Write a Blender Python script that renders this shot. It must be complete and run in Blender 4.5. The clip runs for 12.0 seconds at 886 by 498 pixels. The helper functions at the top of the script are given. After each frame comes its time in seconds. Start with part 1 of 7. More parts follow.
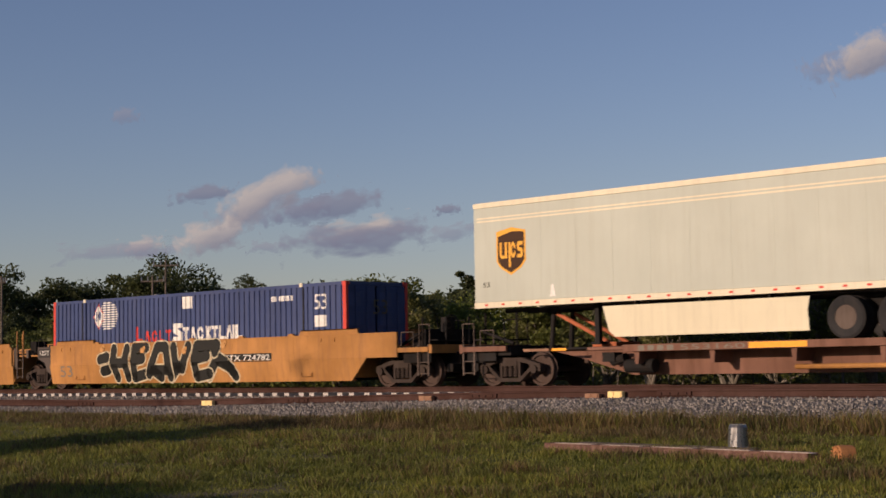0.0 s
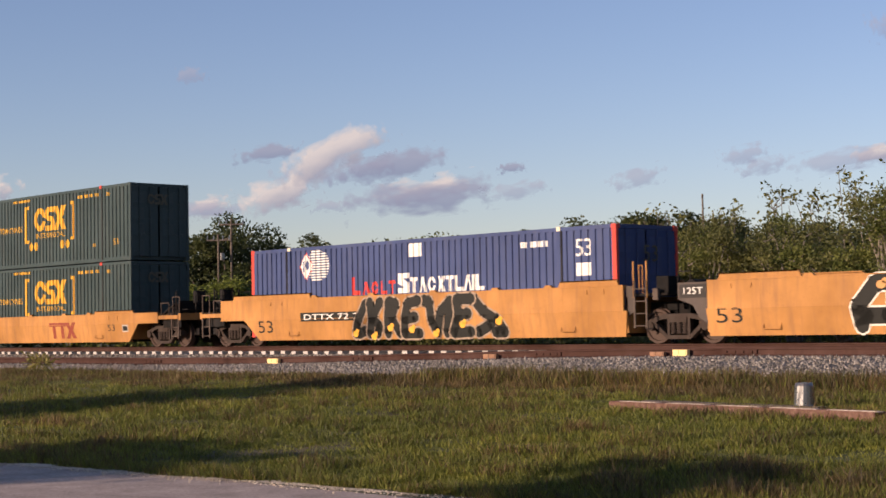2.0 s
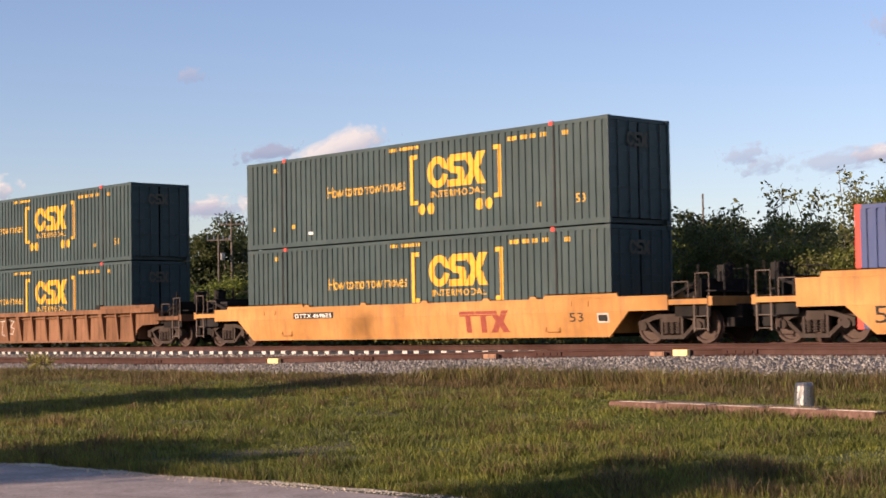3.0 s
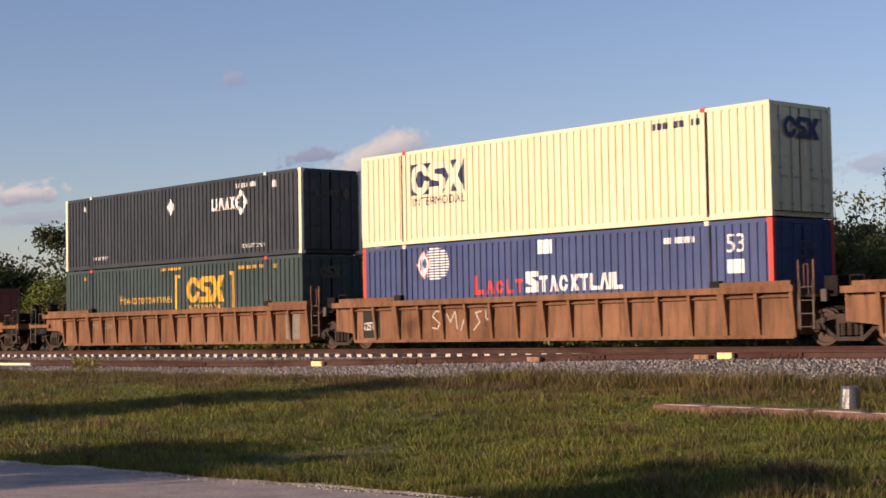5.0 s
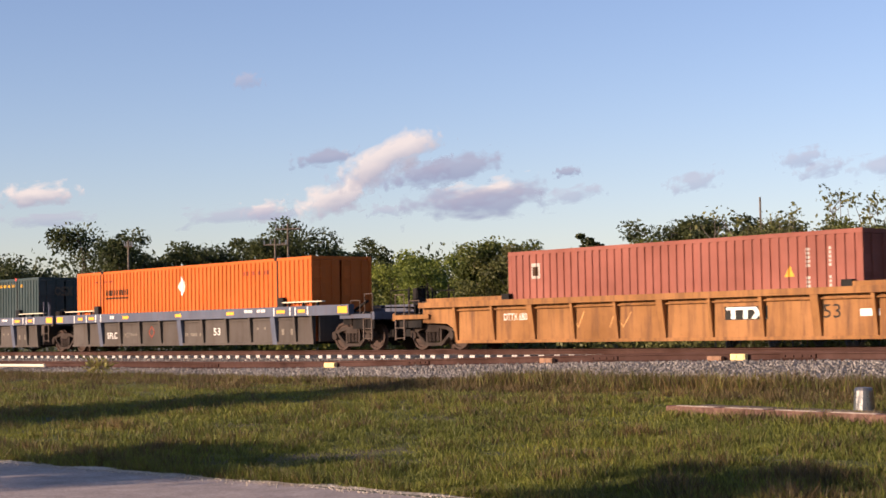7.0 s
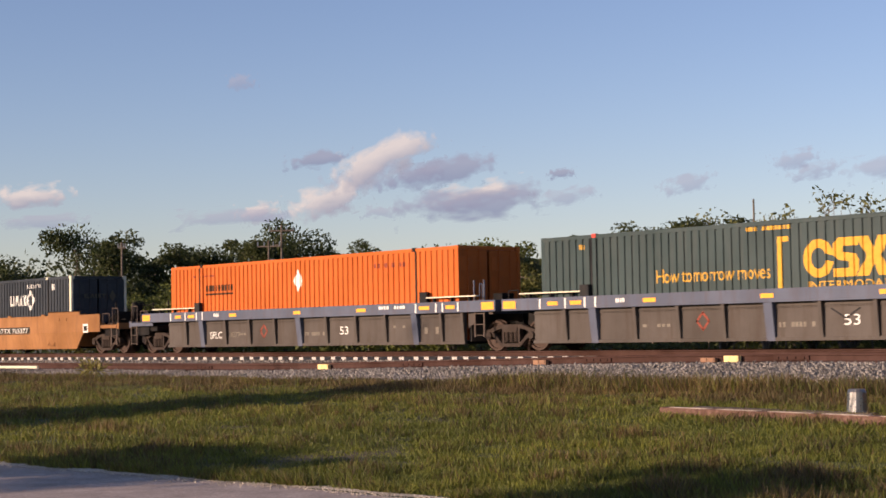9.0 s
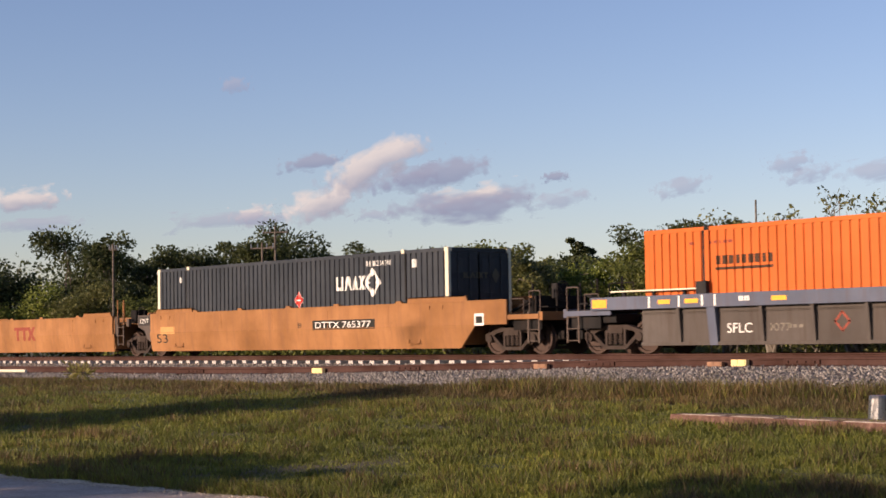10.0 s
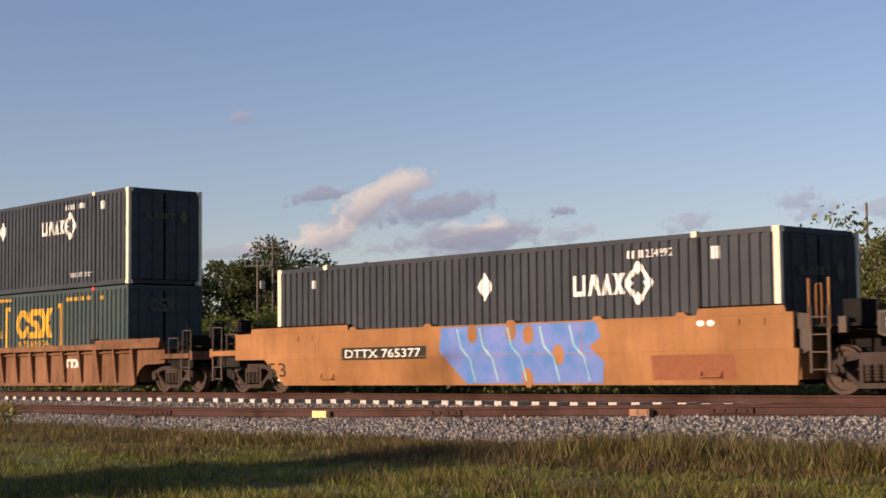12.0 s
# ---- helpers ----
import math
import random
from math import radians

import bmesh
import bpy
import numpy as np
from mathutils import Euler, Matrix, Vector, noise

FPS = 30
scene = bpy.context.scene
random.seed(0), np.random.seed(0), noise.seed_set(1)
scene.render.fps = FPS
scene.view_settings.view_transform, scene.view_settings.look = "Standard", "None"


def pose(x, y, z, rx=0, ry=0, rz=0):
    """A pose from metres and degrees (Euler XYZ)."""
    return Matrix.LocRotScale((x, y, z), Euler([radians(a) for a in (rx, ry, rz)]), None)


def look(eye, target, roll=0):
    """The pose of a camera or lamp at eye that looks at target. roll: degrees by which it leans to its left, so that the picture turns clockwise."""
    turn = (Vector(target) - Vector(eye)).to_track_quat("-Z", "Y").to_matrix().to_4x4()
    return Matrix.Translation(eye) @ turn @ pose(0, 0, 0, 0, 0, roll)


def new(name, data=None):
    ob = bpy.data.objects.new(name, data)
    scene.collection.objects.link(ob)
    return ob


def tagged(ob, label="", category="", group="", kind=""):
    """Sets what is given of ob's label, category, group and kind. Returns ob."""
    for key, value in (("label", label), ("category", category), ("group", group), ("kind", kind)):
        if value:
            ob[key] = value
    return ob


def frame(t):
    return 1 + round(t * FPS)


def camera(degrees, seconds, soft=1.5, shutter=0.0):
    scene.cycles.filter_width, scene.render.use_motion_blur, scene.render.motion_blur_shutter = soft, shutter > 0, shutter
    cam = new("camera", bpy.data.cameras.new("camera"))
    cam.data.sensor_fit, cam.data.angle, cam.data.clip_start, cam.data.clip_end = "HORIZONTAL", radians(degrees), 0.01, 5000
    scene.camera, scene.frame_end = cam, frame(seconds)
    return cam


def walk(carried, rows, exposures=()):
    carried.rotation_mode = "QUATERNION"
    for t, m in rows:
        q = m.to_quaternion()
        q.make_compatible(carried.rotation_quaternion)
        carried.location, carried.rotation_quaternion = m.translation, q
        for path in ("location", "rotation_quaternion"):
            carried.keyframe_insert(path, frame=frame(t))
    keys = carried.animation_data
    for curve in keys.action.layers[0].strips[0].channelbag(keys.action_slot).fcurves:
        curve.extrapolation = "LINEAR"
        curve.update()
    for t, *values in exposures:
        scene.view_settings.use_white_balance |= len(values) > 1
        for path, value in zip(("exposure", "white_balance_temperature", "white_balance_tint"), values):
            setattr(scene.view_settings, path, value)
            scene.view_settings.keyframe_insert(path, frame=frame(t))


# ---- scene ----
# ---------- camera ----------
cam = camera(30.41, 12.0, soft=1.6, shutter=0.06)
EYE_Z = 0.54
# seconds, x, y, height, heading (degrees left of +y), tilt, roll
VIEW = [
    (0.0, 0, 0, 0.54, 44.613, 4.167, -1.03), (0.5, 0, 0, 0.54, 46.017, 3.723, -1.03), (1.0, 0, 0, 0.54, 46.834, 3.061, -1.03), (1.5, 0, 0, 0.54, 46.93, 2.786, -1.03),
    (2.0, 0, 0, 0.54, 46.896, 2.745, -1.03), (2.5, 0, 0, 0.54, 46.886, 2.703, -1.03), (3.0, 0, 0, 0.54, 46.904, 2.743, -1.03), (3.5, 0, 0, 0.54, 47.214, 2.767, -1.03),
    (5.5, 0, 0, 0.54, 48.688, 2.902, -1.03), (6.0, 0, 0, 0.54, 48.843, 2.915, -1.03), (6.5, 0, 0, 0.54, 48.883, 2.927, -1.03), (8.5, 0, 0, 0.54, 48.685, 2.952, -1.03),
    (9.0, 0, 0, 0.54, 48.639, 2.982, -1.03), (9.5, 0, 0, 0.54, 48.621, 2.98, -1.03), (9.8, -0.03, 0.02, 0.54, 48.6, 2.99, -1.03), (10.0, -0.9, 0.67, 0.54, 48.43, 3.09, -1.0),
    (10.5, -6.35, 5.03, 0.55, 47.68, 3.78, -0.8), (11.0, -9.6, 7.77, 0.53, 47.23, 4.35, -0.6), (11.5, -9.6, 7.77, 0.53, 47.18, 4.33, -0.6),
    (12.0, -10.24, 7.79, 0.51, 48.61, 4.31, -0.6)]
WARMTH, TINT = 6000, 27
STOPS = [(t, s, WARMTH + (220 if t > 10.4 else 0), TINT) for t, s in ((0.0, -0.2), (0.5, 0.14), (1.0, 0.32), (1.5, 0.44), (2.5, 0.52), (3.0, 0.82), (3.5, 0.94), (5.5, 0.32), (6.0, 0.8), (6.5, 0.86), (8.5, 0.5), (9.5, 0.56), (10.0, 0.55), (10.5, 0.49), (11.5, 0.48), (12.0, 0.45))]
walk(cam, [(t, pose(x, y, z, 90 + tilt, 0, pan) @ pose(0, 0, 0, 0, 0, roll)) for t, x, y, z, pan, tilt, roll in VIEW], STOPS)

# ---------- sky and sun ----------
SUN_EL = 14.0
SUN_TO = Vector((-0.262, -0.965, 0.0))
world = bpy.data.worlds.new("sky")
scene.world = world
world.use_nodes = True
wn = world.node_tree.nodes
sky = wn.new("ShaderNodeTexSky")
sky.sky_type = "NISHITA"
sky.sun_disc = False
sky.sun_elevation = radians(SUN_EL)
sky.sun_rotation = math.atan2(SUN_TO.x, SUN_TO.y)
sky.air_density, sky.dust_density, sky.ozone_density = 1.0, 0.3, 1.8
sky_tint = wn.new("ShaderNodeMix")
sky_tint.data_type, sky_tint.blend_type = "RGBA", "MULTIPLY"
sky_tint.inputs[0].default_value = 1.0
sky_tint.inputs[7].default_value = (1.045, 1.0, 1.02, 1)      # constant tint that shifts the sky's colour towards violet
world.node_tree.links.new(sky.outputs[0], sky_tint.inputs[6])
world.node_tree.links.new(sky_tint.outputs[2], wn["Background"].inputs[0])
wn["Background"].inputs[1].default_value = 0.085
sun_data = bpy.data.lights.new("sun", "SUN")
sun_data.energy, sun_data.angle, sun_data.color = 5.0, radians(0.6), (1.0, 0.77, 0.50)
sun = new("sun", sun_data)
sun.matrix_world = look((SUN_TO.x * 200, SUN_TO.y * 200, 200 * math.tan(radians(SUN_EL))), (0, 0, 0))

# ---------- the train's and the place's measures ----------
TY = 34.05            # centre line of the main track
SPEED, GAIN = 23.387, 0.00668
SIDING_Y = 29.0


def run(t):
    return SPEED * t + GAIN * t * t


MOVING = []           # (thing, place at 0 s)
SPINNING = []         # wheelsets


# ---------- materials ----------
def nodes_of(name):
    m = bpy.data.materials.new(name)
    m.use_nodes = True
    nt = m.node_tree
    return m, nt, nt.nodes["Principled BSDF"]


def add(nt, kind, **values):
    n = nt.nodes.new(kind)
    for key, value in values.items():
        n.inputs[key].default_value = value
    return n


def noise_of(nt, coords, scale, detail=4.0, rough=0.55):
    n = add(nt, "ShaderNodeTexNoise", Scale=scale, Detail=detail, Roughness=rough)
    nt.links.new(coords, n.inputs["Vector"])
    return n.outputs["Fac"]


def ramp_of(nt, fac, *stops):
    r = nt.nodes.new("ShaderNodeValToRGB")
    e = r.color_ramp.elements
    while len(e) < len(stops):
        e.new(0.5)
    for k, (p, c) in enumerate(stops):
        e[k].position = p
        e[k].color = (*c, 1) if len(c) == 3 else c
    nt.links.new(fac, r.inputs[0])
    return r.outputs[0]


def mix_of(nt, fac, a, b, how="MIX"):
    n = nt.nodes.new("ShaderNodeMix")
    n.data_type = "RGBA"
    n.blend_type = how
    for sock, v in ((n.inputs[0], fac), (n.inputs[6], a), (n.inputs[7], b)):
        if isinstance(v, (int, float)):
            sock.default_value = v
        elif isinstance(v, tuple):
            sock.default_value = (*v, 1) if len(v) == 3 else v
        else:
            nt.links.new(v, sock)
    return n.outputs[2]


def bump_of(nt, bsdf, height, strength, distance):
    b = add(nt, "ShaderNodeBump", Strength=strength, Distance=distance)
    nt.links.new(height, b.inputs["Height"])
    nt.links.new(b.outputs[0], bsdf.inputs["Normal"])


def coords_of(nt, scale=(1, 1, 1)):
    tc = nt.nodes.new("ShaderNodeTexCoord")
    mp = add(nt, "ShaderNodeMapping", Scale=scale)
    nt.links.new(tc.outputs["Object"], mp.inputs[0])
    return mp.outputs[0]


def paint(name, color, grime=(0.10, 0.07, 0.05), dirt=0.35, fade=0.15, rough=0.5, metal=0.0, gloss=0.08):
    """Weathered paint: fading in patches, streaks that run down, fine grime and chips."""
    m, nt, b = nodes_of(name)
    c = coords_of(nt)
    streak = noise_of(nt, coords_of(nt, (2.2, 2.2, 0.22)), 2.6, 5, 0.6)
    patch = noise_of(nt, c, 0.55, 4)
    fine = noise_of(nt, c, 14.0, 5, 0.65)
    lighter = tuple(min(1, v * (1 + fade) + fade * 0.05) for v in color)
    darker = tuple(v * (1 - fade) for v in color)
    base = ramp_of(nt, patch, (0.3, darker), (0.7, lighter))
    smear = ramp_of(nt, streak, (0.46, (0, 0, 0)), (0.74, (dirt, dirt, dirt)))
    base = mix_of(nt, smear, base, grime)
    spots = ramp_of(nt, fine, (0.60, (0, 0, 0)), (0.76, (dirt, dirt, dirt)))
    base = mix_of(nt, spots, base, grime)
    nt.links.new(base, b.inputs["Base Color"])
    nt.links.new(ramp_of(nt, fine, (0.3, (rough - 0.08,) * 3), (0.7, (min(1, rough + 0.15),) * 3)), b.inputs["Roughness"])
    b.inputs["Metallic"].default_value = metal
    b.inputs["Specular IOR Level"].default_value = gloss
    bump_of(nt, b, fine, 0.15, 0.01)
    return m


def sign(name, color, rough=0.55, wear=0.25):
    """Printed lettering and decals, a little worn."""
    m, nt, b = nodes_of(name)
    n = noise_of(nt, coords_of(nt), 9.0, 5, 0.65)
    worn = tuple(v * (1 - wear) for v in color)
    nt.links.new(ramp_of(nt, n, (0.35, color), (0.75, worn)), b.inputs["Base Color"])
    b.inputs["Roughness"].default_value = rough
    b.inputs["Specular IOR Level"].default_value = 0.12
    return m


def hazy_spray(name, one, two):
    """Thin sprayed paint drifting between two colours."""
    m, nt, b = nodes_of(name)
    n = noise_of(nt, coords_of(nt), 2.1, 4, 0.5)
    nt.links.new(ramp_of(nt, n, (0.38, one), (0.62, two)), b.inputs["Base Color"])
    b.inputs["Roughness"].default_value = 0.65
    b.inputs["Specular IOR Level"].default_value = 0.1
    return m


def speckled(name, dark, mid, light, scale, rough=0.9, bump=0.4, dist=0.02, island=0.0):
    m, nt, b = nodes_of(name)
    c = coords_of(nt)
    fine = noise_of(nt, c, scale, 6, 0.65)
    broad = noise_of(nt, c, scale * 0.06, 4)
    col = ramp_of(nt, fine, (0.3, dark), (0.5, mid), (0.72, light))
    tone = ramp_of(nt, broad, (0.3, (0.72, 0.72, 0.72)), (0.7, (1.15, 1.15, 1.15)))
    col = mix_of(nt, 1.0, col, tone, "MULTIPLY")
    if island:
        g = nt.nodes.new("ShaderNodeNewGeometry")
        r = ramp_of(nt, g.outputs["Random Per Island"], (0.0, (1 - island,) * 3), (1.0, (1 + island,) * 3))
        col = mix_of(nt, 1.0, col, r, "MULTIPLY")
    nt.links.new(col, b.inputs["Base Color"])
    b.inputs["Roughness"].default_value = rough
    b.inputs["Specular IOR Level"].default_value = 0.25
    bump_of(nt, b, fine, bump, dist)
    return m


def leafy(name, dark, light, through_it=0.35):
    m, nt, b = nodes_of(name)
    g = nt.nodes.new("ShaderNodeNewGeometry")
    col = ramp_of(nt, g.outputs["Random Per Island"], (0.0, dark), (0.8, light), (1.0, tuple(min(1, v * 1.25) for v in light)))
    patch = noise_of(nt, coords_of(nt), 0.35, 3)
    col = mix_of(nt, 1.0, col, ramp_of(nt, patch, (0.3, (0.65, 0.7, 0.7)), (0.7, (1.2, 1.15, 1.0))), "MULTIPLY")
    mottle = noise_of(nt, coords_of(nt), 1.7, 3)
    col = mix_of(nt, 1.0, col, ramp_of(nt, mottle, (0.32, (0.72, 0.75, 0.78)), (0.66, (1.15, 1.12, 1.05))), "MULTIPLY")
    nt.links.new(col, b.inputs["Base Color"])
    b.inputs["Roughness"].default_value = 0.55
    b.inputs["Specular IOR Level"].default_value = 0.3
    tr = nt.nodes.new("ShaderNodeBsdfTranslucent")
    nt.links.new(col, tr.inputs[0])
    mx = nt.nodes.new("ShaderNodeMixShader")
    mx.inputs[0].default_value = through_it
    nt.links.new(b.outputs[0], mx.inputs[1])
    nt.links.new(tr.outputs[0], mx.inputs[2])
    nt.links.new(mx.outputs[0], nt.nodes["Material Output"].inputs[0])
    return m


RUST = (0.09, 0.045, 0.028)
M = {
    "yellow": paint("yellow_paint", (0.37, 0.176, 0.046), (0.20, 0.105, 0.055), 0.55, 0.3, 0.5),
    # the yellow darkened in its colour for lower exposure on the last cars
    "amber": paint("exposure_dimmed_yellow_paint", (0.265, 0.122, 0.040), (0.17, 0.085, 0.045), 0.5, 0.3, 0.55),
    "ochre": paint("ochre_paint", (0.25, 0.115, 0.034), RUST, 0.85, 0.3, 0.6),
    "brown": paint("brown_orange_paint", (0.165, 0.078, 0.036), (0.06, 0.036, 0.022), 0.85, 0.32, 0.65),
    "slate": paint("slate_blue_paint", (0.0902, 0.102, 0.135), (0.10, 0.07, 0.06), 0.45, 0.2, 0.5),
    "grey_panel": paint("grey_brown_panel", (0.078, 0.066, 0.055), (0.06, 0.042, 0.03), 0.6, 0.2, 0.6),
    "green": paint("dark_green_paint", (0.036, 0.056, 0.054), (0.10, 0.095, 0.08), 0.26, 0.14, 0.34, gloss=0.16),
    "navy": paint("charcoal_navy_paint", (0.031, 0.036, 0.042), (0.09, 0.088, 0.08), 0.24, 0.15, 0.34, gloss=0.16),
    "blue": paint("royal_blue_paint", (0.048, 0.068, 0.155), (0.11, 0.11, 0.12), 0.28, 0.15, 0.42, gloss=0.12),
    "orange": paint("bright_orange_paint", (0.50, 0.118, 0.019), (0.30, 0.10, 0.04), 0.25, 0.1, 0.45),
    "red_brown": paint("faded_red_paint", (0.24, 0.082, 0.055), (0.22, 0.10, 0.08), 0.35, 0.2, 0.55),
    "cream": paint("cream_white_paint", (0.699, 0.616, 0.396), (0.35, 0.25, 0.16), 0.25, 0.05, 0.5),
    "red": paint("red_post_paint", (0.59, 0.0738, 0.0492), RUST, 0.25, 0.1, 0.45),
    "white": paint("cream_post_paint", (0.70, 0.64, 0.46), (0.3, 0.25, 0.18), 0.2, 0.05, 0.5),
    "trailer": paint("pale_grey_trailer", (0.46, 0.49, 0.41), (0.34, 0.32, 0.25), 0.2, 0.05, 0.35),
    "skirt": paint("cream_skirt", (0.662, 0.607, 0.423), (0.3, 0.25, 0.18), 0.2, 0.05, 0.45),
    "flat_brown": paint("brown_flatcar_paint", (0.17, 0.085, 0.055), RUST, 0.55, 0.25, 0.7),
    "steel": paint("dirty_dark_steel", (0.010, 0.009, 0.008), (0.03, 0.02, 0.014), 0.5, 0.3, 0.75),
    "dusty": paint("dusty_brown_steel", (0.105, 0.08, 0.062), (0.06, 0.04, 0.03), 0.5, 0.25, 0.75),
    "grey_plate": paint("grey_brown_plate", (0.072, 0.058, 0.048), (0.07, 0.05, 0.035), 0.5, 0.25, 0.7),
    "bogie": paint("dusty_cast_steel", (0.050, 0.037, 0.029), (0.025, 0.016, 0.012), 0.5, 0.25, 0.8),
    "wheel": paint("brown_wheel_steel", (0.055, 0.036, 0.027), (0.08, 0.05, 0.035), 0.4, 0.2, 0.6, 0.2),
    "rail": paint("rusty_rail", (0.052, 0.024, 0.017), (0.035, 0.018, 0.012), 0.5, 0.3, 0.8),
    "rail_top": paint("worn_rail_head", (0.42, 0.33, 0.26), (0.2, 0.1, 0.06), 0.3, 0.2, 0.35, 0.8),
    "tie": speckled("weathered_tie", (0.30, 0.27, 0.23), (0.55, 0.51, 0.45), (0.70, 0.66, 0.58), 18),
    "old_tie": speckled("dark_timber_tie", (0.05, 0.04, 0.032), (0.10, 0.08, 0.062), (0.17, 0.14, 0.11), 18),
    "ballast": speckled("grey_ballast_bed", (0.06, 0.055, 0.05), (0.15, 0.14, 0.125), (0.27, 0.25, 0.225), 14, 0.9, 0.8, 0.04),
    "stone": speckled("ballast_stone", (0.11, 0.098, 0.083), (0.225, 0.203, 0.175), (0.37, 0.335, 0.29), 9, 0.9, 0.3, 0.01, 0.45),
    "asphalt": speckled("pale_asphalt", (0.25, 0.205, 0.175), (0.36, 0.295, 0.25), (0.48, 0.395, 0.335), 30, 0.9, 0.25, 0.01),
    "verge": speckled("gravel_verge", (0.28, 0.24, 0.18), (0.46, 0.39, 0.30), (0.62, 0.54, 0.42), 20, 0.95, 0.5, 0.02),
    "timber": speckled("old_wood", (0.06, 0.03, 0.022), (0.13, 0.07, 0.05), (0.24, 0.15, 0.11), 8, 0.85),
    "bark": speckled("bark", (0.05, 0.04, 0.03), (0.11, 0.09, 0.07), (0.2, 0.17, 0.13), 10, 0.9),
    "twig": speckled("pale_twig", (0.10, 0.085, 0.06), (0.18, 0.155, 0.12), (0.28, 0.25, 0.20), 10, 0.9),
    "galv": paint("galvanised_steel", (0.22, 0.22, 0.21), (0.16, 0.13, 0.10), 0.5, 0.15, 0.3, 0.85),
    "black": paint("black_rubber", (0.018, 0.018, 0.018), (0.06, 0.05, 0.04), 0.4, 0.3, 0.75),
    "s_yellow": sign("golden_yellow_print", (0.66, 0.36, 0.035)),
    "s_white": sign("white_print", (0.80, 0.78, 0.70)),
    "s_red": sign("red_print", (0.65, 0.06, 0.04)),
    "s_black": sign("black_print", (0.02, 0.02, 0.02)),
    "s_char": sign("charcoal_spray", (0.026, 0.026, 0.022), 0.7, 0.1),
    "s_navy": sign("navy_print", (0.04, 0.05, 0.10)),
    "s_brown": sign("dark_brown_print", (0.06, 0.03, 0.015)),
    "s_rust": sign("rust_red_print", (0.27, 0.066, 0.04), 0.65, 0.4),
    "s_amber": sign("amber_reflector", (0.95, 0.42, 0.04)),
    "s_rim": sign("pale_yellow_spray", (0.60, 0.52, 0.34), 0.7, 0.3),
    "s_outline": sign("white_spray", (0.74, 0.70, 0.60), 0.7, 0.2),
    "s_dust": sign("dusty_brown_spray", (0.36, 0.27, 0.19), 0.75, 0.3),
    "s_haze": hazy_spray("blue_lilac_spray", (0.08, 0.18, 0.42), (0.15, 0.20, 0.45)),
    "s_mint": hazy_spray("pale_blue_mint_spray", (0.15, 0.34, 0.46), (0.30, 0.48, 0.48)),
    "s_chalk": sign("thin_white_spray", (0.52, 0.47, 0.40), 0.8, 0.5),
    "s_faint": sign("faded_print", (0.20, 0.175, 0.135)),
    # print for container ends, its colour darkened to hold their shade
    "s_end_shade": sign("shaded_end_print", (0.11, 0.10, 0.07)),
    "s_fresh": sign("fresh_orange_patch", (0.55, 0.29, 0.10), 0.6, 0.2),
    "s_dark_grey": sign("dark_grey_panel_paint", (0.05, 0.045, 0.04), 0.7, 0.3),
    "s_mauve": sign("thin_mauve_spray", (0.27, 0.20, 0.24), 0.7, 0.35),
    "s_patch": sign("brown_patch_paint", (0.24, 0.09, 0.042)),
    "lawn": leafy("grass_blade", (0.066, 0.082, 0.013), (0.205, 0.215, 0.037), 0.35),
    "straw": leafy("dry_grass", (0.062, 0.044, 0.018), (0.175, 0.122, 0.052), 0.3),
    "leaf_dark": leafy("dark_tree_leaf", (0.040, 0.054, 0.020), (0.085, 0.100, 0.036), 0.45),
    "leaf": leafy("bush_leaf", (0.080, 0.098, 0.022), (0.185, 0.20, 0.048), 0.45),
    "leaf_bright": leafy("sunlit_leaf", (0.115, 0.145, 0.026), (0.25, 0.285, 0.052), 0.45),
    "leaf_olive": leafy("olive_leaf", (0.100, 0.104, 0.034), (0.215, 0.212, 0.070), 0.45),
}


def ground_material():
    m, nt, b = nodes_of("grass_soil")
    c = coords_of(nt)
    fine = noise_of(nt, c, 6.0, 6, 0.7)
    patch = noise_of(nt, c, 0.5, 5, 0.6)
    green = ramp_of(nt, fine, (0.3, (0.03, 0.036, 0.01)), (0.7, (0.085, 0.095, 0.022)))
    brown = ramp_of(nt, fine, (0.3, (0.045, 0.032, 0.016)), (0.7, (0.12, 0.09, 0.04)))
    nt.links.new(mix_of(nt, ramp_of(nt, patch, (0.45, (0, 0, 0)), (0.62, (1, 1, 1))), green, brown), b.inputs["Base Color"])
    b.inputs["Roughness"].default_value = 0.95
    bump_of(nt, b, fine, 0.6, 0.06)
    return m


M["soil"] = ground_material()


# ---------- mesh helpers ----------
def bx(bm, x0, x1, y0, y1, z0, z1):
    v = [bm.verts.new((x, y, z)) for x in (x0, x1) for y in (y0, y1) for z in (z0, z1)]
    for f in ((0, 1, 3, 2), (4, 6, 7, 5), (0, 4, 5, 1), (2, 3, 7, 6), (0, 2, 6, 4), (1, 5, 7, 3)):
        bm.faces.new([v[i] for i in f])
    return bm


def block(x0, x1, y0, y1, z0, z1, bevel=0.0):
    bm = bx(bmesh.new(), x0, x1, y0, y1, z0, z1)
    if bevel:
        bmesh.ops.bevel(bm, geom=bm.edges[:], offset=bevel, segments=2, profile=0.6, affect="EDGES")
    return bm


def prism(bm, pts, y0, y1):
    """A plate with the outline pts (x, z), from y0 to y1."""
    a = [bm.verts.new((x, y0, z)) for x, z in pts]
    b = [bm.verts.new((x, y1, z)) for x, z in pts]
    bm.faces.new(a)
    bm.faces.new(b[::-1])
    n = len(pts)
    for i in range(n):
        bm.faces.new((a[i], b[i], b[(i + 1) % n], a[(i + 1) % n]))
    return bm


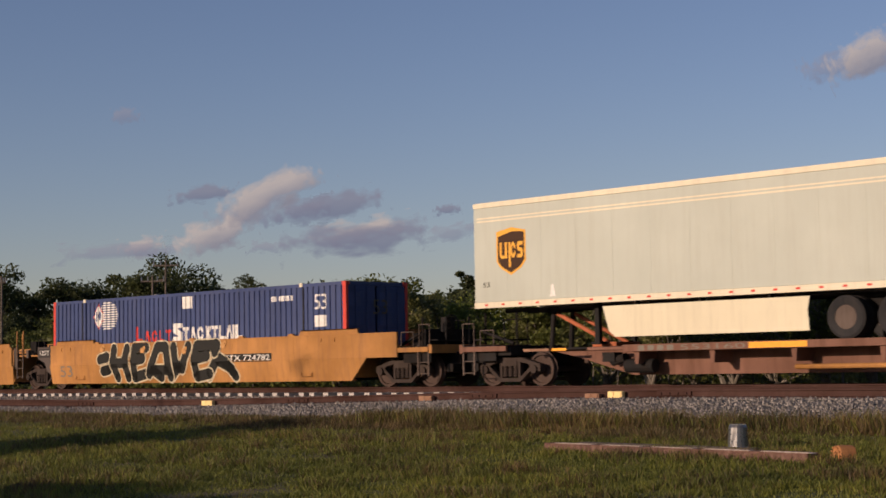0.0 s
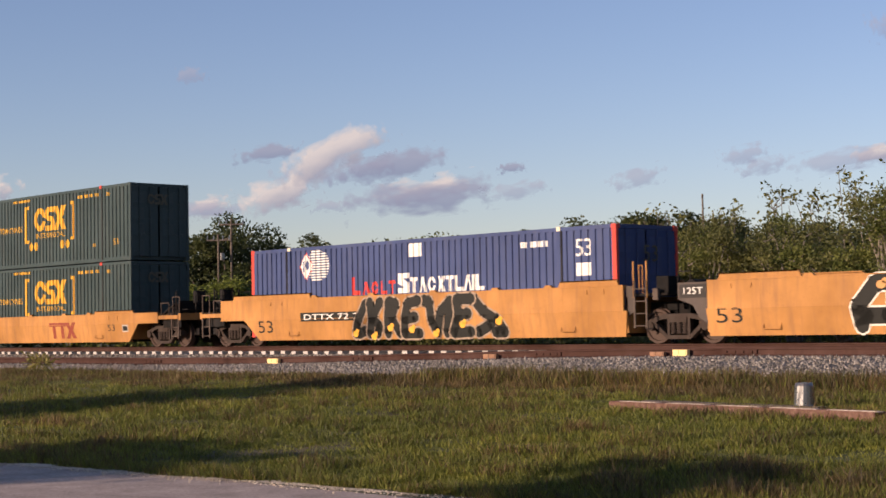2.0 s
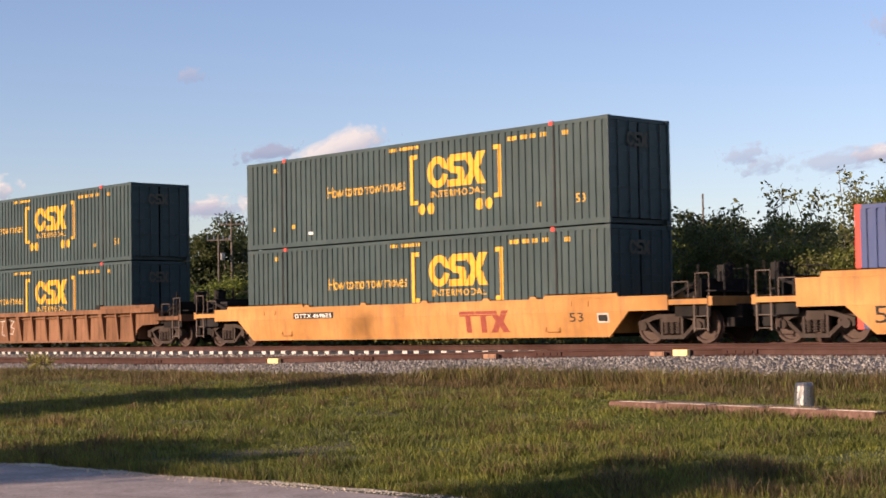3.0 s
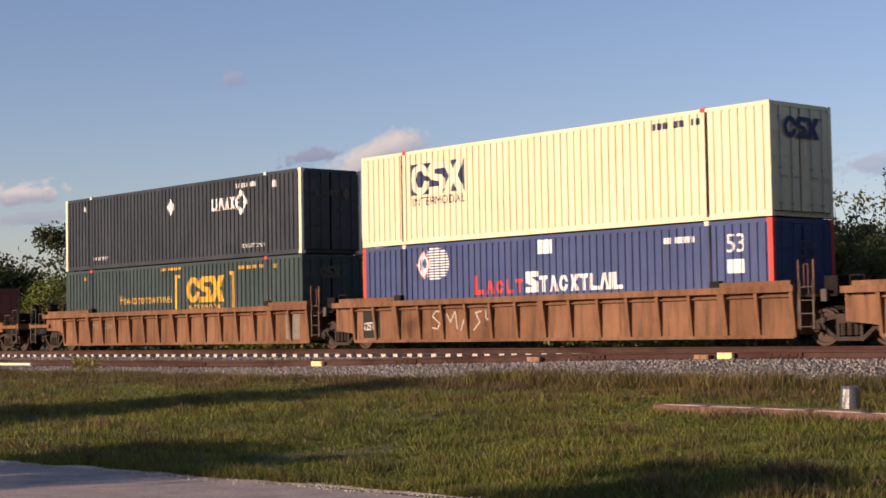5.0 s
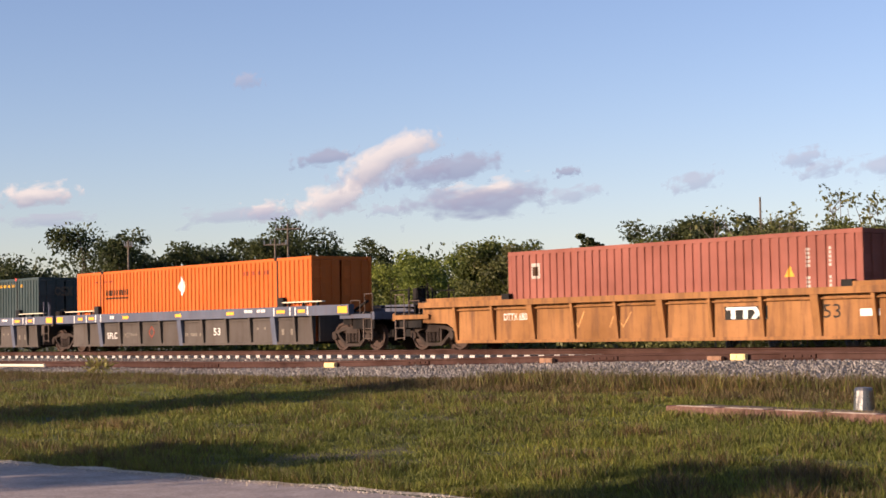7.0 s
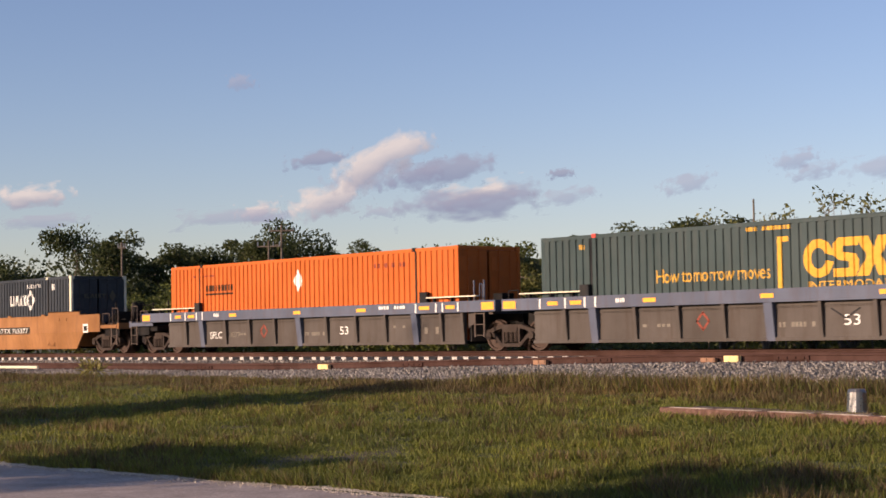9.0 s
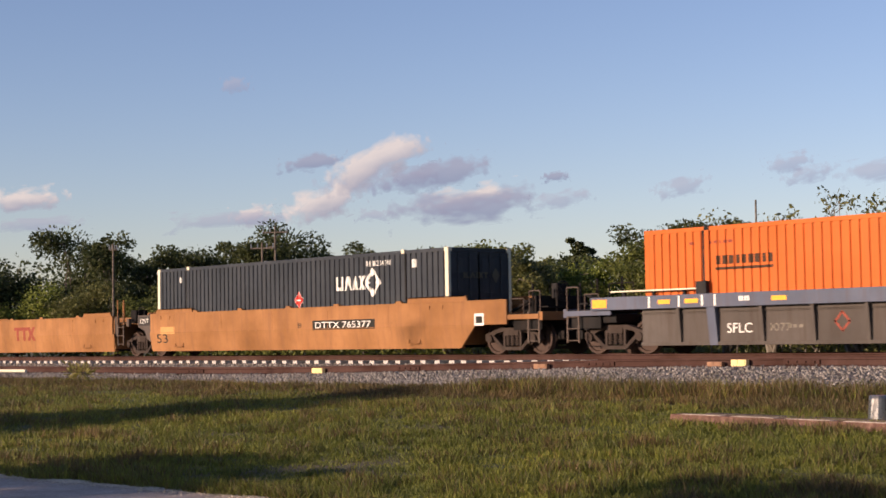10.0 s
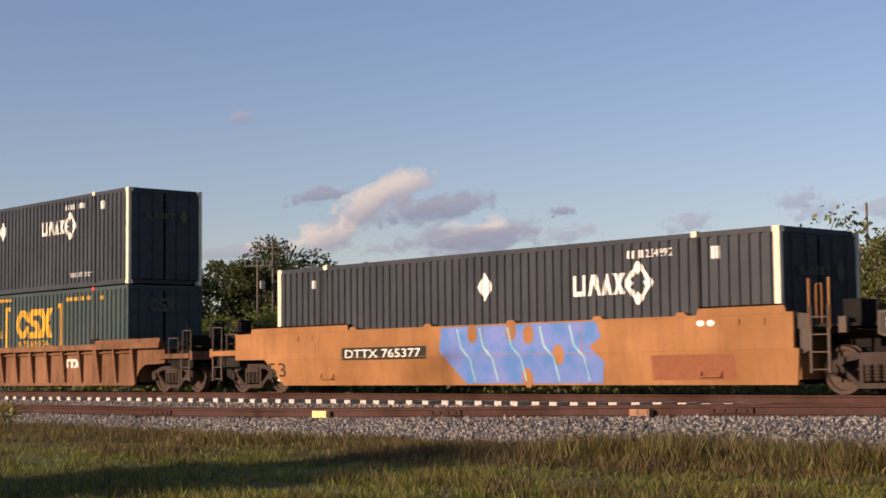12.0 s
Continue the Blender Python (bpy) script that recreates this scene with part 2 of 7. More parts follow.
def rod(bm, p, q, r, n=6, r2=None):
    p, q = Vector(p), Vector(q)
    d = (q - p).normalized()
    u = d.orthogonal().normalized()
    w = d.cross(u)
    r2 = r if r2 is None else r2
    rings = []
    for c, rr in ((p, r), (q, r2)):
        rings.append([bm.verts.new(c + rr * (math.cos(2 * math.pi * k / n) * u + math.sin(2 * math.pi * k / n) * w)) for k in range(n)])
    for k in range(n):
        bm.faces.new((rings[0][k], rings[0][(k + 1) % n], rings[1][(k + 1) % n], rings[1][k]))
    bm.faces.new(rings[0][::-1])
    bm.faces.new(rings[1])
    return bm


def lathe(bm, profile, axis_y=True, n=28):
    """profile: (along the axis, radius)."""
    rings = []
    for a, r in profile:
        ring = []
        for k in range(n):
            c, s = math.cos(2 * math.pi * k / n) * r, math.sin(2 * math.pi * k / n) * r
            ring.append(bm.verts.new((c, a, s) if axis_y else (c, s, a)))
        rings.append(ring)
    for i in range(len(rings) - 1):
        for k in range(n):
            bm.faces.new((rings[i][k], rings[i][(k + 1) % n], rings[i + 1][(k + 1) % n], rings[i + 1][k]))
    bm.faces.new(rings[0])
    bm.faces.new(rings[-1][::-1])
    return bm


def mesh_of(name, bm, material, smooth=False):
    bmesh.ops.recalc_face_normals(bm, faces=bm.faces[:])
    me = bpy.data.meshes.new(name)
    bm.to_mesh(me)
    bm.free()
    me.materials.append(material)
    if smooth:
        for p in me.polygons:
            p.use_smooth = True
    return me


def part(name, bm, material, parent, label="", at=(0, 0, 0), smooth=False):
    me = bm if isinstance(bm, bpy.types.Mesh) else mesh_of(name, bm, material, smooth)
    ob = new(name, me)
    ob.parent = parent
    ob.location = at
    if label:
        ob["label"] = label
    return ob


def flat_mesh(name, verts, faces_n, material):
    """A mesh from an array of corners, every faces_n of them one face."""
    me = bpy.data.meshes.new(name)
    n = len(verts)
    me.vertices.add(n)
    me.vertices.foreach_set("co", np.asarray(verts, np.float32).ravel())
    me.loops.add(n)
    me.loops.foreach_set("vertex_index", np.arange(n, dtype=np.int32))
    me.polygons.add(n // faces_n)
    me.polygons.foreach_set("loop_start", np.arange(0, n, faces_n, dtype=np.int32))
    me.update(calc_edges=True)
    me.materials.append(material)
    return me


def thing(name, label, category, at, moving=True, group=""):
    ob = new(name)
    ob.location = at
    tagged(ob, label, category, group)
    if moving:
        MOVING.append((ob, at))
    return ob


def words(text, x0, x1, z0, z1, lean=0.0):
    """The outline of a text in the built-in font, fitted to a box in the xz plane."""
    cu = bpy.data.curves.new("words", "FONT")
    cu.body, cu.resolution_u = text, 3
    ob = new("words", cu)
    me = bpy.data.meshes.new_from_object(ob.evaluated_get(bpy.context.evaluated_depsgraph_get()))
    bpy.data.objects.remove(ob)
    bpy.data.curves.remove(cu)
    bm = bmesh.new()
    bm.from_mesh(me)
    bpy.data.meshes.remove(me)
    xs, ys = [v.co.x for v in bm.verts], [v.co.y for v in bm.verts]
    ax, bx_, ay, by = min(xs), max(xs), min(ys), max(ys)
    for v in bm.verts:
        u, w = (v.co.x - ax) / (bx_ - ax), (v.co.y - ay) / (by - ay)
        v.co = (x0 + u * (x1 - x0) + lean * w * (z1 - z0), 0, z0 + w * (z1 - z0))
    return bm


def shapes(*polys):
    bm = bmesh.new()
    for pts in polys:
        f = bm.faces.new([bm.verts.new((x, 0, z)) for x, z in pts])
        f.normal_update()
    return bm


def rect(x0, x1, z0, z1):
    return [(x0, z0), (x1, z0), (x1, z1), (x0, z1)]


def disc(x, z, r, rz=None, n=18):
    rz = rz or r
    return [(x + r * math.cos(2 * math.pi * k / n), z + rz * math.sin(2 * math.pi * k / n)) for k in range(n)]


def stroke(pts, w):
    """Thick line through pts, as four-sided pieces and round joints."""
    out = []
    for (x0, z0), (x1, z1) in zip(pts, pts[1:]):
        d = math.hypot(x1 - x0, z1 - z0) or 1
        nx, nz = -(z1 - z0) / d * w / 2, (x1 - x0) / d * w / 2
        out.append([(x0 + nx, z0 + nz), (x0 - nx, z0 - nz), (x1 - nx, z1 - nz), (x1 + nx, z1 + nz)])
    out += [disc(x, z, w / 2, n=8) for x, z in pts]
    return out


def wrap(bm, depth_at, cuts_x=(), cuts_z=()):
    """Lays a flat decal on a folded or corrugated wall: depth_at(x, z) is the wall's y."""
    bmesh.ops.triangulate(bm, faces=[f for f in bm.faces if len(f.verts) > 4])
    for k, cuts in ((0, cuts_x), (2, cuts_z)):
        co = [v.co[k] for v in bm.verts]
        lo, hi = min(co), max(co)
        for c in cuts:
            if lo < c < hi:
                at, no = [0, 0, 0], [0, 0, 0]
                at[k], no[k] = c, 1
                bmesh.ops.bisect_plane(bm, geom=bm.verts[:] + bm.edges[:] + bm.faces[:], plane_co=at, plane_no=no)
    for v in bm.verts:
        v.co.y = depth_at(v.co.x, v.co.z)
    return bm


# ---------- freight containers ----------
RIB = 0.036


def corrugation(half, pitch):
    """Where the ribs of a wall fold, and the wall's depth at a place along it."""
    n = int(round(2 * (half - 0.14) / pitch))
    pitch = 2 * (half - 0.14) / n
    start = -half + 0.14
    cuts = []
    for k in range(n):
        a = start + k * pitch
        cuts += [a, a + 0.64 * pitch, a + 0.69 * pitch, a + 0.94 * pitch]
    cuts.append(half - 0.14)

    def inset(x):
        u = ((x - start) / pitch) % 1.0
        if u < 0.64:
            return 0.0
        if u < 0.69:
            return RIB * (u - 0.64) / 0.05
        if u < 0.94:
            return RIB
        return RIB * (1 - (u - 0.94) / 0.06)
    return cuts, inset


WALLS = {}


def container(x, z, length, height, paint_name, label, post="", pitch=0.26, lift=2.07, lug="", group="freight containers on the train"):
    """A corrugated box container with its left end at x and its base at z, in the train's places at 0 s."""
    h, w = length / 2, 1.2955
    box = thing("freight_container", label, "container", (x + h, TY, z), True, group)
    mat, post_mat = M[paint_name], M[post or paint_name]
    key = (length, height, paint_name, post, pitch)
    cuts, inset = corrugation(h, pitch)
    if key not in WALLS:
        bm = bmesh.new()
        lo, hi = 0.16, height - 0.10
        row = [(bm.verts.new((c, inset(c), lo)), bm.verts.new((c, inset(c), hi))) for c in [q + (1e-5 if i == len(cuts) - 1 else 0) for i, q in enumerate(cuts)]]
        for a, b in zip(row, row[1:]):
            bm.faces.new((a[0], b[0], b[1], a[1]))
        wall = mesh_of("side_wall", bm, mat)
        roof = bmesh.new()
        n = int(length / 0.3)
        for k in range(n):
            a = -h + 0.1 + k * (length - 0.2) / n
            bx(roof, a, a + (length - 0.2) / n * 0.55, -w + 0.09, w - 0.09, height - 0.045, height - 0.02)
        bx(roof, -h + 0.1, h - 0.1, -w + 0.08, w - 0.08, height - 0.09, height - 0.045)
        end = bmesh.new()
        nr = 9
        for k in range(nr):
            a = -w + 0.12 + k * (2 * w - 0.24) / nr
            bx(end, -0.03, 0.02, a, a + (2 * w - 0.24) / nr * 0.6, 0.16, height - 0.12)
        bx(end, -0.05, -0.03, -w + 0.1, w - 0.1, 0.12, height - 0.1)
        door = bmesh.new()
        bx(door, -0.03, 0.01, -w / 2 + 0.02, w / 2 - 0.065, 0.16, height - 0.13)
        bars = bmesh.new()
        rod(bars, (0.045, 0, 0.12), (0.045, 0, height - 0.1), 0.018, 8)
        for zz in (0.3, 1.2, height - 0.4):
            bx(bars, 0.015, 0.065, -0.04, 0.04, zz, zz + 0.05)
        bx(bars, 0.03, 0.06, -0.02, 0.28, 1.0, 1.04)
        WALLS[key] = dict(
            wall=wall, roof=mesh_of("roof", roof, mat), end=mesh_of("end_wall", end, mat), door=mesh_of("door", door, mat),
            bars=mesh_of("lock_rod", bars, M["galv"] if paint_name == "cream" else mat),
            leaf=mesh_of("door_panel", block(0.01, 0.024, -w / 2 + 0.11, w / 2 - 0.1, 0, 0.42, 0.004), mat),
            post=mesh_of("corner_post", block(-0.075, 0.075, -0.05, 0.05, 0.1, height - 0.1, 0.012), post_mat),
            bottom=mesh_of("bottom_rail", block(-h + 0.14, h - 0.14, -0.03, 0.035, 0.01, 0.165, 0.01), mat),
            top=mesh_of("top_rail", block(-h + 0.14, h - 0.14, -0.035, 0.035, height - 0.115, height - 0.005, 0.01), mat),
            cast=mesh_of("corner_casting", block(-0.089, 0.089, -0.081, 0.081, 0, 0.118, 0.012), post_mat),
            lift=mesh_of("lift_post", block(-0.07, 0.07, -0.012, 0.03, 0.1, height - 0.1, 0.008), mat),
            seam=mesh_of("seam", block(-0.03, 0.03, -0.010, 0.02, 0.1, height - 0.1), M["black"]),
            lug=mesh_of("lift_casting", block(-0.075, 0.075, -0.06, 0.06, height - 0.10, height + 0.02, 0.01), M[lug] if lug else mat),
            under=mesh_of("floor_frame", block(-h + 0.15, h - 0.15, -w + 0.08, w - 0.08, 0.03, 0.15), mat))
    k = WALLS[key]
    part("side_wall", k["wall"], mat, box, at=(0, -w + 0.008, 0))
    far = part("side_wall", k["wall"], mat, box, at=(0, w - 0.008, 0))
    far.rotation_euler = (0, 0, math.pi)
    part("roof", k["roof"], mat, box)
    part("floor_frame", k["under"], mat, box)
    e = part("end_wall", k["end"], mat, box, at=(-h + 0.05, 0, 0))
    e.rotation_euler = (0, 0, math.pi)
    for s in (-1, 1):
        d = part("door", k["door"], mat, box, at=(h - 0.05, s * w / 2, 0))
        for yy in (-0.25, 0.22):
            part("lock_rod", k["bars"], mat, d, at=(0, yy, 0))
        for zz in (0.35, 0.95, 1.55, 2.15):
            if zz < height - 0.5:
                part("door_panel", k["leaf"], mat, d, at=(0, 0, zz))
        part("bottom_rail", k["bottom"], mat, box, at=(0, s * (w - 0.04), 0))
        part("top_rail", k["top"], mat, box, at=(0, s * (w - 0.04), 0))
        for e in (-1, 1):
            part("corner_post", k["post"], mat, box, at=(e * (h - 0.076), s * (w - 0.051), 0))
            for zz in (0, height - 0.118):
                part("corner_casting", k["cast"], mat, box, at=(e * (h - 0.089), s * (w - 0.081), zz))
            if length > 14:
                part("lift_post", k["lift"], mat, box, at=(e * (h - lift), s * (w + 0.002) - (0.02 if s > 0 else 0), 0))
                part("seam", k["seam"], mat, box, at=(e * (h - lift + 0.105), s * (w + 0.004) - (0.02 if s > 0 else 0), 0))
                part("lift_casting", k["lug"], mat, box, at=(e * (h - lift), s * (w - 0.046), 0))
    part("door_header", block(-0.05, 0.012, -w + 0.18, w - 0.18, height - 0.12, height - 0.005), mat, box, at=(h - 0.05, 0, 0))

    def on_wall(px, pz):
        return -w + 0.008 + inset(px) - 0.003

    def put(name, bm, material, note="", layer=0):
        bm = wrap(bm, lambda px, pz: on_wall(px, pz) - 0.003 * layer, cuts)
        return part(name, bm, M[material], box, note)
    return box, put, h


def glyph(kind, xa, z0, xb, z1):
    """One plain closed outline in a box: ring, zigzag, cross, tee, ell, bar or wedge."""
    p = {"z": [(0, 0), (1, 0), (1, 0.5), (0.42, 0.74), (1, 0.74), (1, 1), (0, 1), (0, 0.5), (0.58, 0.26), (0, 0.26)],
         "x": [(0, 0), (0.36, 0), (0.5, 0.3), (0.64, 0), (1, 0), (0.7, 0.5), (1, 1), (0.64, 1), (0.5, 0.7), (0.36, 1), (0, 1), (0.3, 0.5)],
         "t": [(0.34, 0), (0.66, 0), (0.66, 0.76), (1, 0.76), (1, 1), (0, 1), (0, 0.76), (0.34, 0.76)],
         "l": [(0, 0), (1, 0), (1, 0.24), (0.32, 0.24), (0.32, 1), (0, 1)],
         "i": [(0, 0), (1, 0), (1, 1), (0, 1)],
         "s": [(0, 0), (0.82, 0), (1, 0.16), (1, 0.44), (0.84, 0.58), (0.38, 0.63), (0.38, 0.78), (1, 0.78), (1, 1), (0.18, 1), (0, 0.86), (0, 0.56), (0.16, 0.44), (0.62, 0.38), (0.62, 0.22), (0, 0.22)],
         "v": [(0, 0), (0.28, 0), (0.5, 0.6), (0.72, 0), (1, 0), (0.64, 1), (0.36, 1)]}.get(kind)
    if p is None:
        ring = [(0.5 + 0.5 * math.cos(radians(a)), 0.5 + 0.5 * math.sin(radians(a))) for a in range(6, 355, 18)]
        p = ring + [(0.5 + 0.24 * math.cos(radians(a)), 0.5 + 0.27 * math.sin(radians(a))) for a in range(348, 6, -18)]
    return [(xa + u * (xb - xa), z0 + v * (z1 - z0)) for u, v in p]


def flat_logo(spec, x0, z0, x1, z1):
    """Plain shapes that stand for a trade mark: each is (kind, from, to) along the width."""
    return shapes(*[glyph(kind, x0 + a * (x1 - x0), z0, x0 + b * (x1 - x0), z1) for kind, a, b in spec])


def put_logo(put, spec, x0, z0, x1, z1, material, note, layer=0):
    for one in spec:
        put("mark", flat_logo((one,), x0, z0, x1, z1), material, note, layer)


BIG_MARK = (("o", 0, 0.36), ("s", 0.35, 0.64), ("x", 0.61, 1.0))
ROW_MARK = (("i", 0, 0.07), ("l", 0.10, 0.24), ("v", 0.27, 0.48), ("i", 0.51, 0.58), ("x", 0.60, 0.80), ("t", 0.82, 1.0))


def bars(x0, x1, z0, z1, n, seed):
    """Unreadable small print: a row of short bars."""
    rnd = random.Random(seed)
    w = (x1 - x0) / n
    return shapes(*[rect(x0 + k * w, x0 + k * w + w * rnd.uniform(0.5, 0.85), z0, z1) for k in range(n) if rnd.random() > 0.12])


def green_box(x, z, wheels, note="dark green corrugated container with golden yellow print"):
    """53-foot green container: bracketed mark, slogan, code."""
    box, put, h = container(x, z, 16.154, 2.896, "green", note, lug="red")
    o = -h      # left end
    put_logo(put, BIG_MARK, o + 9.02, 1.42, o + 11.5, 2.36, "s_yellow", "golden yellow block mark")
    put("lettering", words("INTERMODAL", o + 9.15, o + 11.45, 1.14, 1.34), "s_yellow", "yellow capital letters")
    put("lettering", words("How tomorrow moves", o + 4.3, o + 8.02, 1.46, 1.82, 0.0), "s_yellow", "yellow slogan")
    b0, b1, t = o + 8.25, o + 12.12, 0.13
    put("bracket", shapes(rect(b0, b0 + t, 0.98, 2.48), rect(b0 + t, b0 + 0.34, 2.35, 2.48), rect(b0 + t, b0 + 0.34, 0.98, 1.1)), "s_yellow")
    put("bracket", shapes(rect(b1 - t, b1, 0.98, 2.48), rect(b1 - 0.34, b1 - t, 2.35, 2.48), rect(b1 - 0.34, b1 - t, 0.98, 1.1)), "s_yellow")
    if wheels:
        for k, dx in enumerate((8.75, 9.15, 11.2, 11.6)):
            put("yellow_dot", shapes(disc(o + dx, 0.83, 0.15, 0.17)), "s_yellow")
    put("lettering", bars(o + 7.3, o + 8.8, 2.66, 2.76, 12, 3), "s_yellow", "small yellow print")
    put("lettering", bars(o + 12.4, o + 13.9, 2.53, 2.65, 12, 5), "s_yellow", "yellow code")
    for xx, zz, mat in ((1.4, 0.55, "s_yellow"), (2.4, 0.6, "s_yellow"), (13.5, 0.6, "s_yellow"), (1.5, 2.5, "s_yellow"), (14.5, 2.5, "s_yellow")):
        put("stencil", bars(o + xx, o + xx + 0.22, zz, zz + 0.13, 3, int(xx * 7)), mat)
    put("lettering", words("53", o + 14.95, o + 15.3, 0.62, 0.86), "s_yellow", "number 53")
    put("tag", shapes(rect(o + 3.3, o + 3.5, 0.36, 0.45)), "s_white")
    d = part("mark", wrap(flat_logo(BIG_MARK, -0.45, 2.1, 0.45, 2.5), lambda px, pz: 0), M["s_end_shade"], box, "end mark in a print colour darkened for shade", at=(h + 0.014, -0.1, 0))
    d.rotation_euler = (0, 0, math.pi / 2)
    return box


def stack_blue_box(x, z):
    """53-foot blue container with red posts and a striped round mark."""
    box, put, h = container(x, z, 16.154, 2.896, "blue", "blue corrugated container with red corner posts and white print", "red", lug="white")
    o = -h
    put("mark", shapes(*[rect(o + 2.98 + 0.22 * abs(k / 5.5 - 1), o + 3.72 + 0.42 * math.sqrt(max(0.0, 1 - (k / 5.5 - 1) ** 2)), 1.80 + k * 0.083, 1.80 + k * 0.083 + 0.045) for k in range(12)]), "s_white", "white striped half disc")
    put("mark", shapes(diamond(o + 2.96, 2.26, 0.35, 0.47)), "s_red", "red diamond edge", layer=1)
    put("mark", shapes(diamond(o + 2.96, 2.26, 0.32, 0.43)), "s_white", "white diamond", layer=2)
    put("mark", shapes(rect(o + 2.81, o + 2.88, 2.08, 2.44), disc(o + 3.02, 2.30, 0.11, 0.16)), "blue", "blue bar and globe", layer=3)
    for k, (a, b) in enumerate(((5.25, 5.65), (5.75, 6.1), (6.2, 6.5), (6.6, 6.9), (7.0, 7.3))):
        put("mark", flat_logo(((("l", "v", "o", "l", "t")[k], 0, 1),), o + a, 1.28, o + b, 1.84 if k == 0 else 1.68), "s_red", "red block mark")
    xs = [7.42, 8.0, 8.42, 8.84, 9.26, 9.66, 10.06, 10.46, 10.82, 11.0]
    for k, a in enumerate([7.42 + (q - 7.42) * 0.95 for q in xs]):
        kind = "ztvoxtlvil"[k]
        put("mark", flat_logo(((kind, 0, 1),), o + a, 1.28, o + a + (0.48 if k == 0 else 0.11 if kind == "i" else 0.33), 1.88 if k == 0 else 1.74), "s_white", "white block mark")
    put("plate", shapes(rect(o + 7.9, o + 8.5, 2.36, 2.76)), "s_white", "white square plate")
    put("lettering", bars(o + 12.6, o + 13.7, 2.4, 2.56, 8, 8), "s_white", "white code")
    put("lettering", words("53", o + 14.7, o + 15.25, 2.08, 2.55), "s_white", "white number 53")
    put("plate", shapes(rect(o + 14.7, o + 15.25, 1.55, 1.9)), "s_white", "white rectangular plate")
    d = part("lettering", words("53", -0.3, 0.3, 1.9, 2.35), M["s_end_shade"], box, "number 53", at=(h + 0.016, 0.1, 0))
    d.rotation_euler = (0, 0, math.pi / 2)
    return box


def diamond(x, z, w, hh):
    return [(x - w, z), (x, z - hh), (x + w, z), (x, z + hh)]


def charcoal_box(x, z, emblem, code=""):
    """53-foot charcoal container with white posts and a lattice diamond mark."""
    box, put, h = container(x, z, 16.154, 2.896, "navy", "charcoal navy corrugated container with white corner posts and white print", "white", 0.25, lug="white")
    o = -h
    put_logo(put, (("l", 0, 0.17), ("i", 0.19, 0.24), ("v", 0.27, 0.55), ("v", 0.57, 0.76), ("x", 0.78, 1.0)), o + 10.75, 1.76, o + 12.2, 2.2, "s_white", "white block mark")
    cx, cz, w, hh = o + 12.58, 1.97, 0.34, 0.40
    lattice = []
    pts = diamond(cx, cz, w, hh)
    for (ax, az), (bx_, bz) in zip(pts, pts[1:] + pts[:1]):
        lattice += stroke([(ax, az), (bx_, bz)], 0.10)
    for ax, az in pts:
        lattice.append(diamond(ax + (cx - ax) * 0.22, az + (cz - az) * 0.22, 0.12, 0.14))
    put("mark", shapes(*lattice), "s_white", "white lattice diamond")
    if emblem == "diamond":
        put("mark", shapes(diamond(o + 7.98, 2.1, 0.24, 0.33)), "s_white", "white diamond")
    else:
        put("mark", shapes(diamond(o + 8.72, 1.52, 0.24, 0.30)), "s_white", "white badge edge")
        put("mark", shapes(diamond(o + 8.72, 1.52, 0.22, 0.275)), "s_red", "red diamond badge", layer=1)
        put("mark", shapes(rect(o + 8.60, o + 8.84, 1.495, 1.545)), "s_white", "white bar", layer=2)
    put("lettering", bars(o + 12.3, o + 12.72, 2.48, 2.64, 4, 4), "s_white", "white code")
    put("lettering", words(code, o + 12.8, o + 13.5, 2.48, 2.64) if code else bars(o + 12.8, o + 13.5, 2.48, 2.64, 6, 4), "s_white", "white code number")
    put("stencil", bars(o + 1.5, o + 1.8, 2.35, 2.55, 3, 6), "s_white")
    put("stencil", bars(o + 14.5, o + 14.85, 2.35, 2.6, 3, 6), "s_white")
    put("lettering", words("TOP LIFT ONLY", o + 2.2, o + 3.35, 0.34, 0.48), "s_white", "small white words")
    put("lettering", words("TOP LIFT ONLY", o + 12.6, o + 14.0, 0.34, 0.48), "s_white", "small white words")
    d = part("mark", wrap(flat_logo(ROW_MARK, -0.7, 1.98, 0.3, 2.16), lambda px, pz: 0), M["s_end_shade"], box, "end mark in a print colour darkened for shade", at=(h + 0.016, 0, 0))
    d.rotation_euler = (0, 0, math.pi / 2)
    d = part("mark", shapes(diamond(0.62, 2.07, 0.16, 0.24)), M["s_end_shade"], box, "end diamond in a print colour darkened for shade", at=(h + 0.016, 0, 0))
    d.rotation_euler = (0, 0, math.pi / 2)
    return box


def orange_box(x, z):
    box, put, h = container(x, z, 16.154, 2.896, "orange", "bright orange corrugated container with a white diamond", "", 0.26, lug="black")
    o = -h
    put("mark", shapes(*[rect(o + 2.35 + k * 0.2, o + 2.35 + k * 0.2 + 0.14, 1.92, 2.14) for k in range(9)]), "s_brown", "dark brown block mark")
    put("mark", shapes(rect(o + 2.33, o + 4.1, 1.78, 1.85)), "s_brown", "dark brown line")
    put("mark", shapes(diamond(o + 8.0, 2.12, 0.26, 0.38)), "s_white", "white diamond")
    put("lettering", bars(o + 12.1, o + 13.7, 2.36, 2.5, 9, 9), "s_rust", "faded code")
    put("lettering", bars(o + 1.5, o + 2.9, 2.45, 2.52, 9, 2), "s_rust", "faded print")
    return box


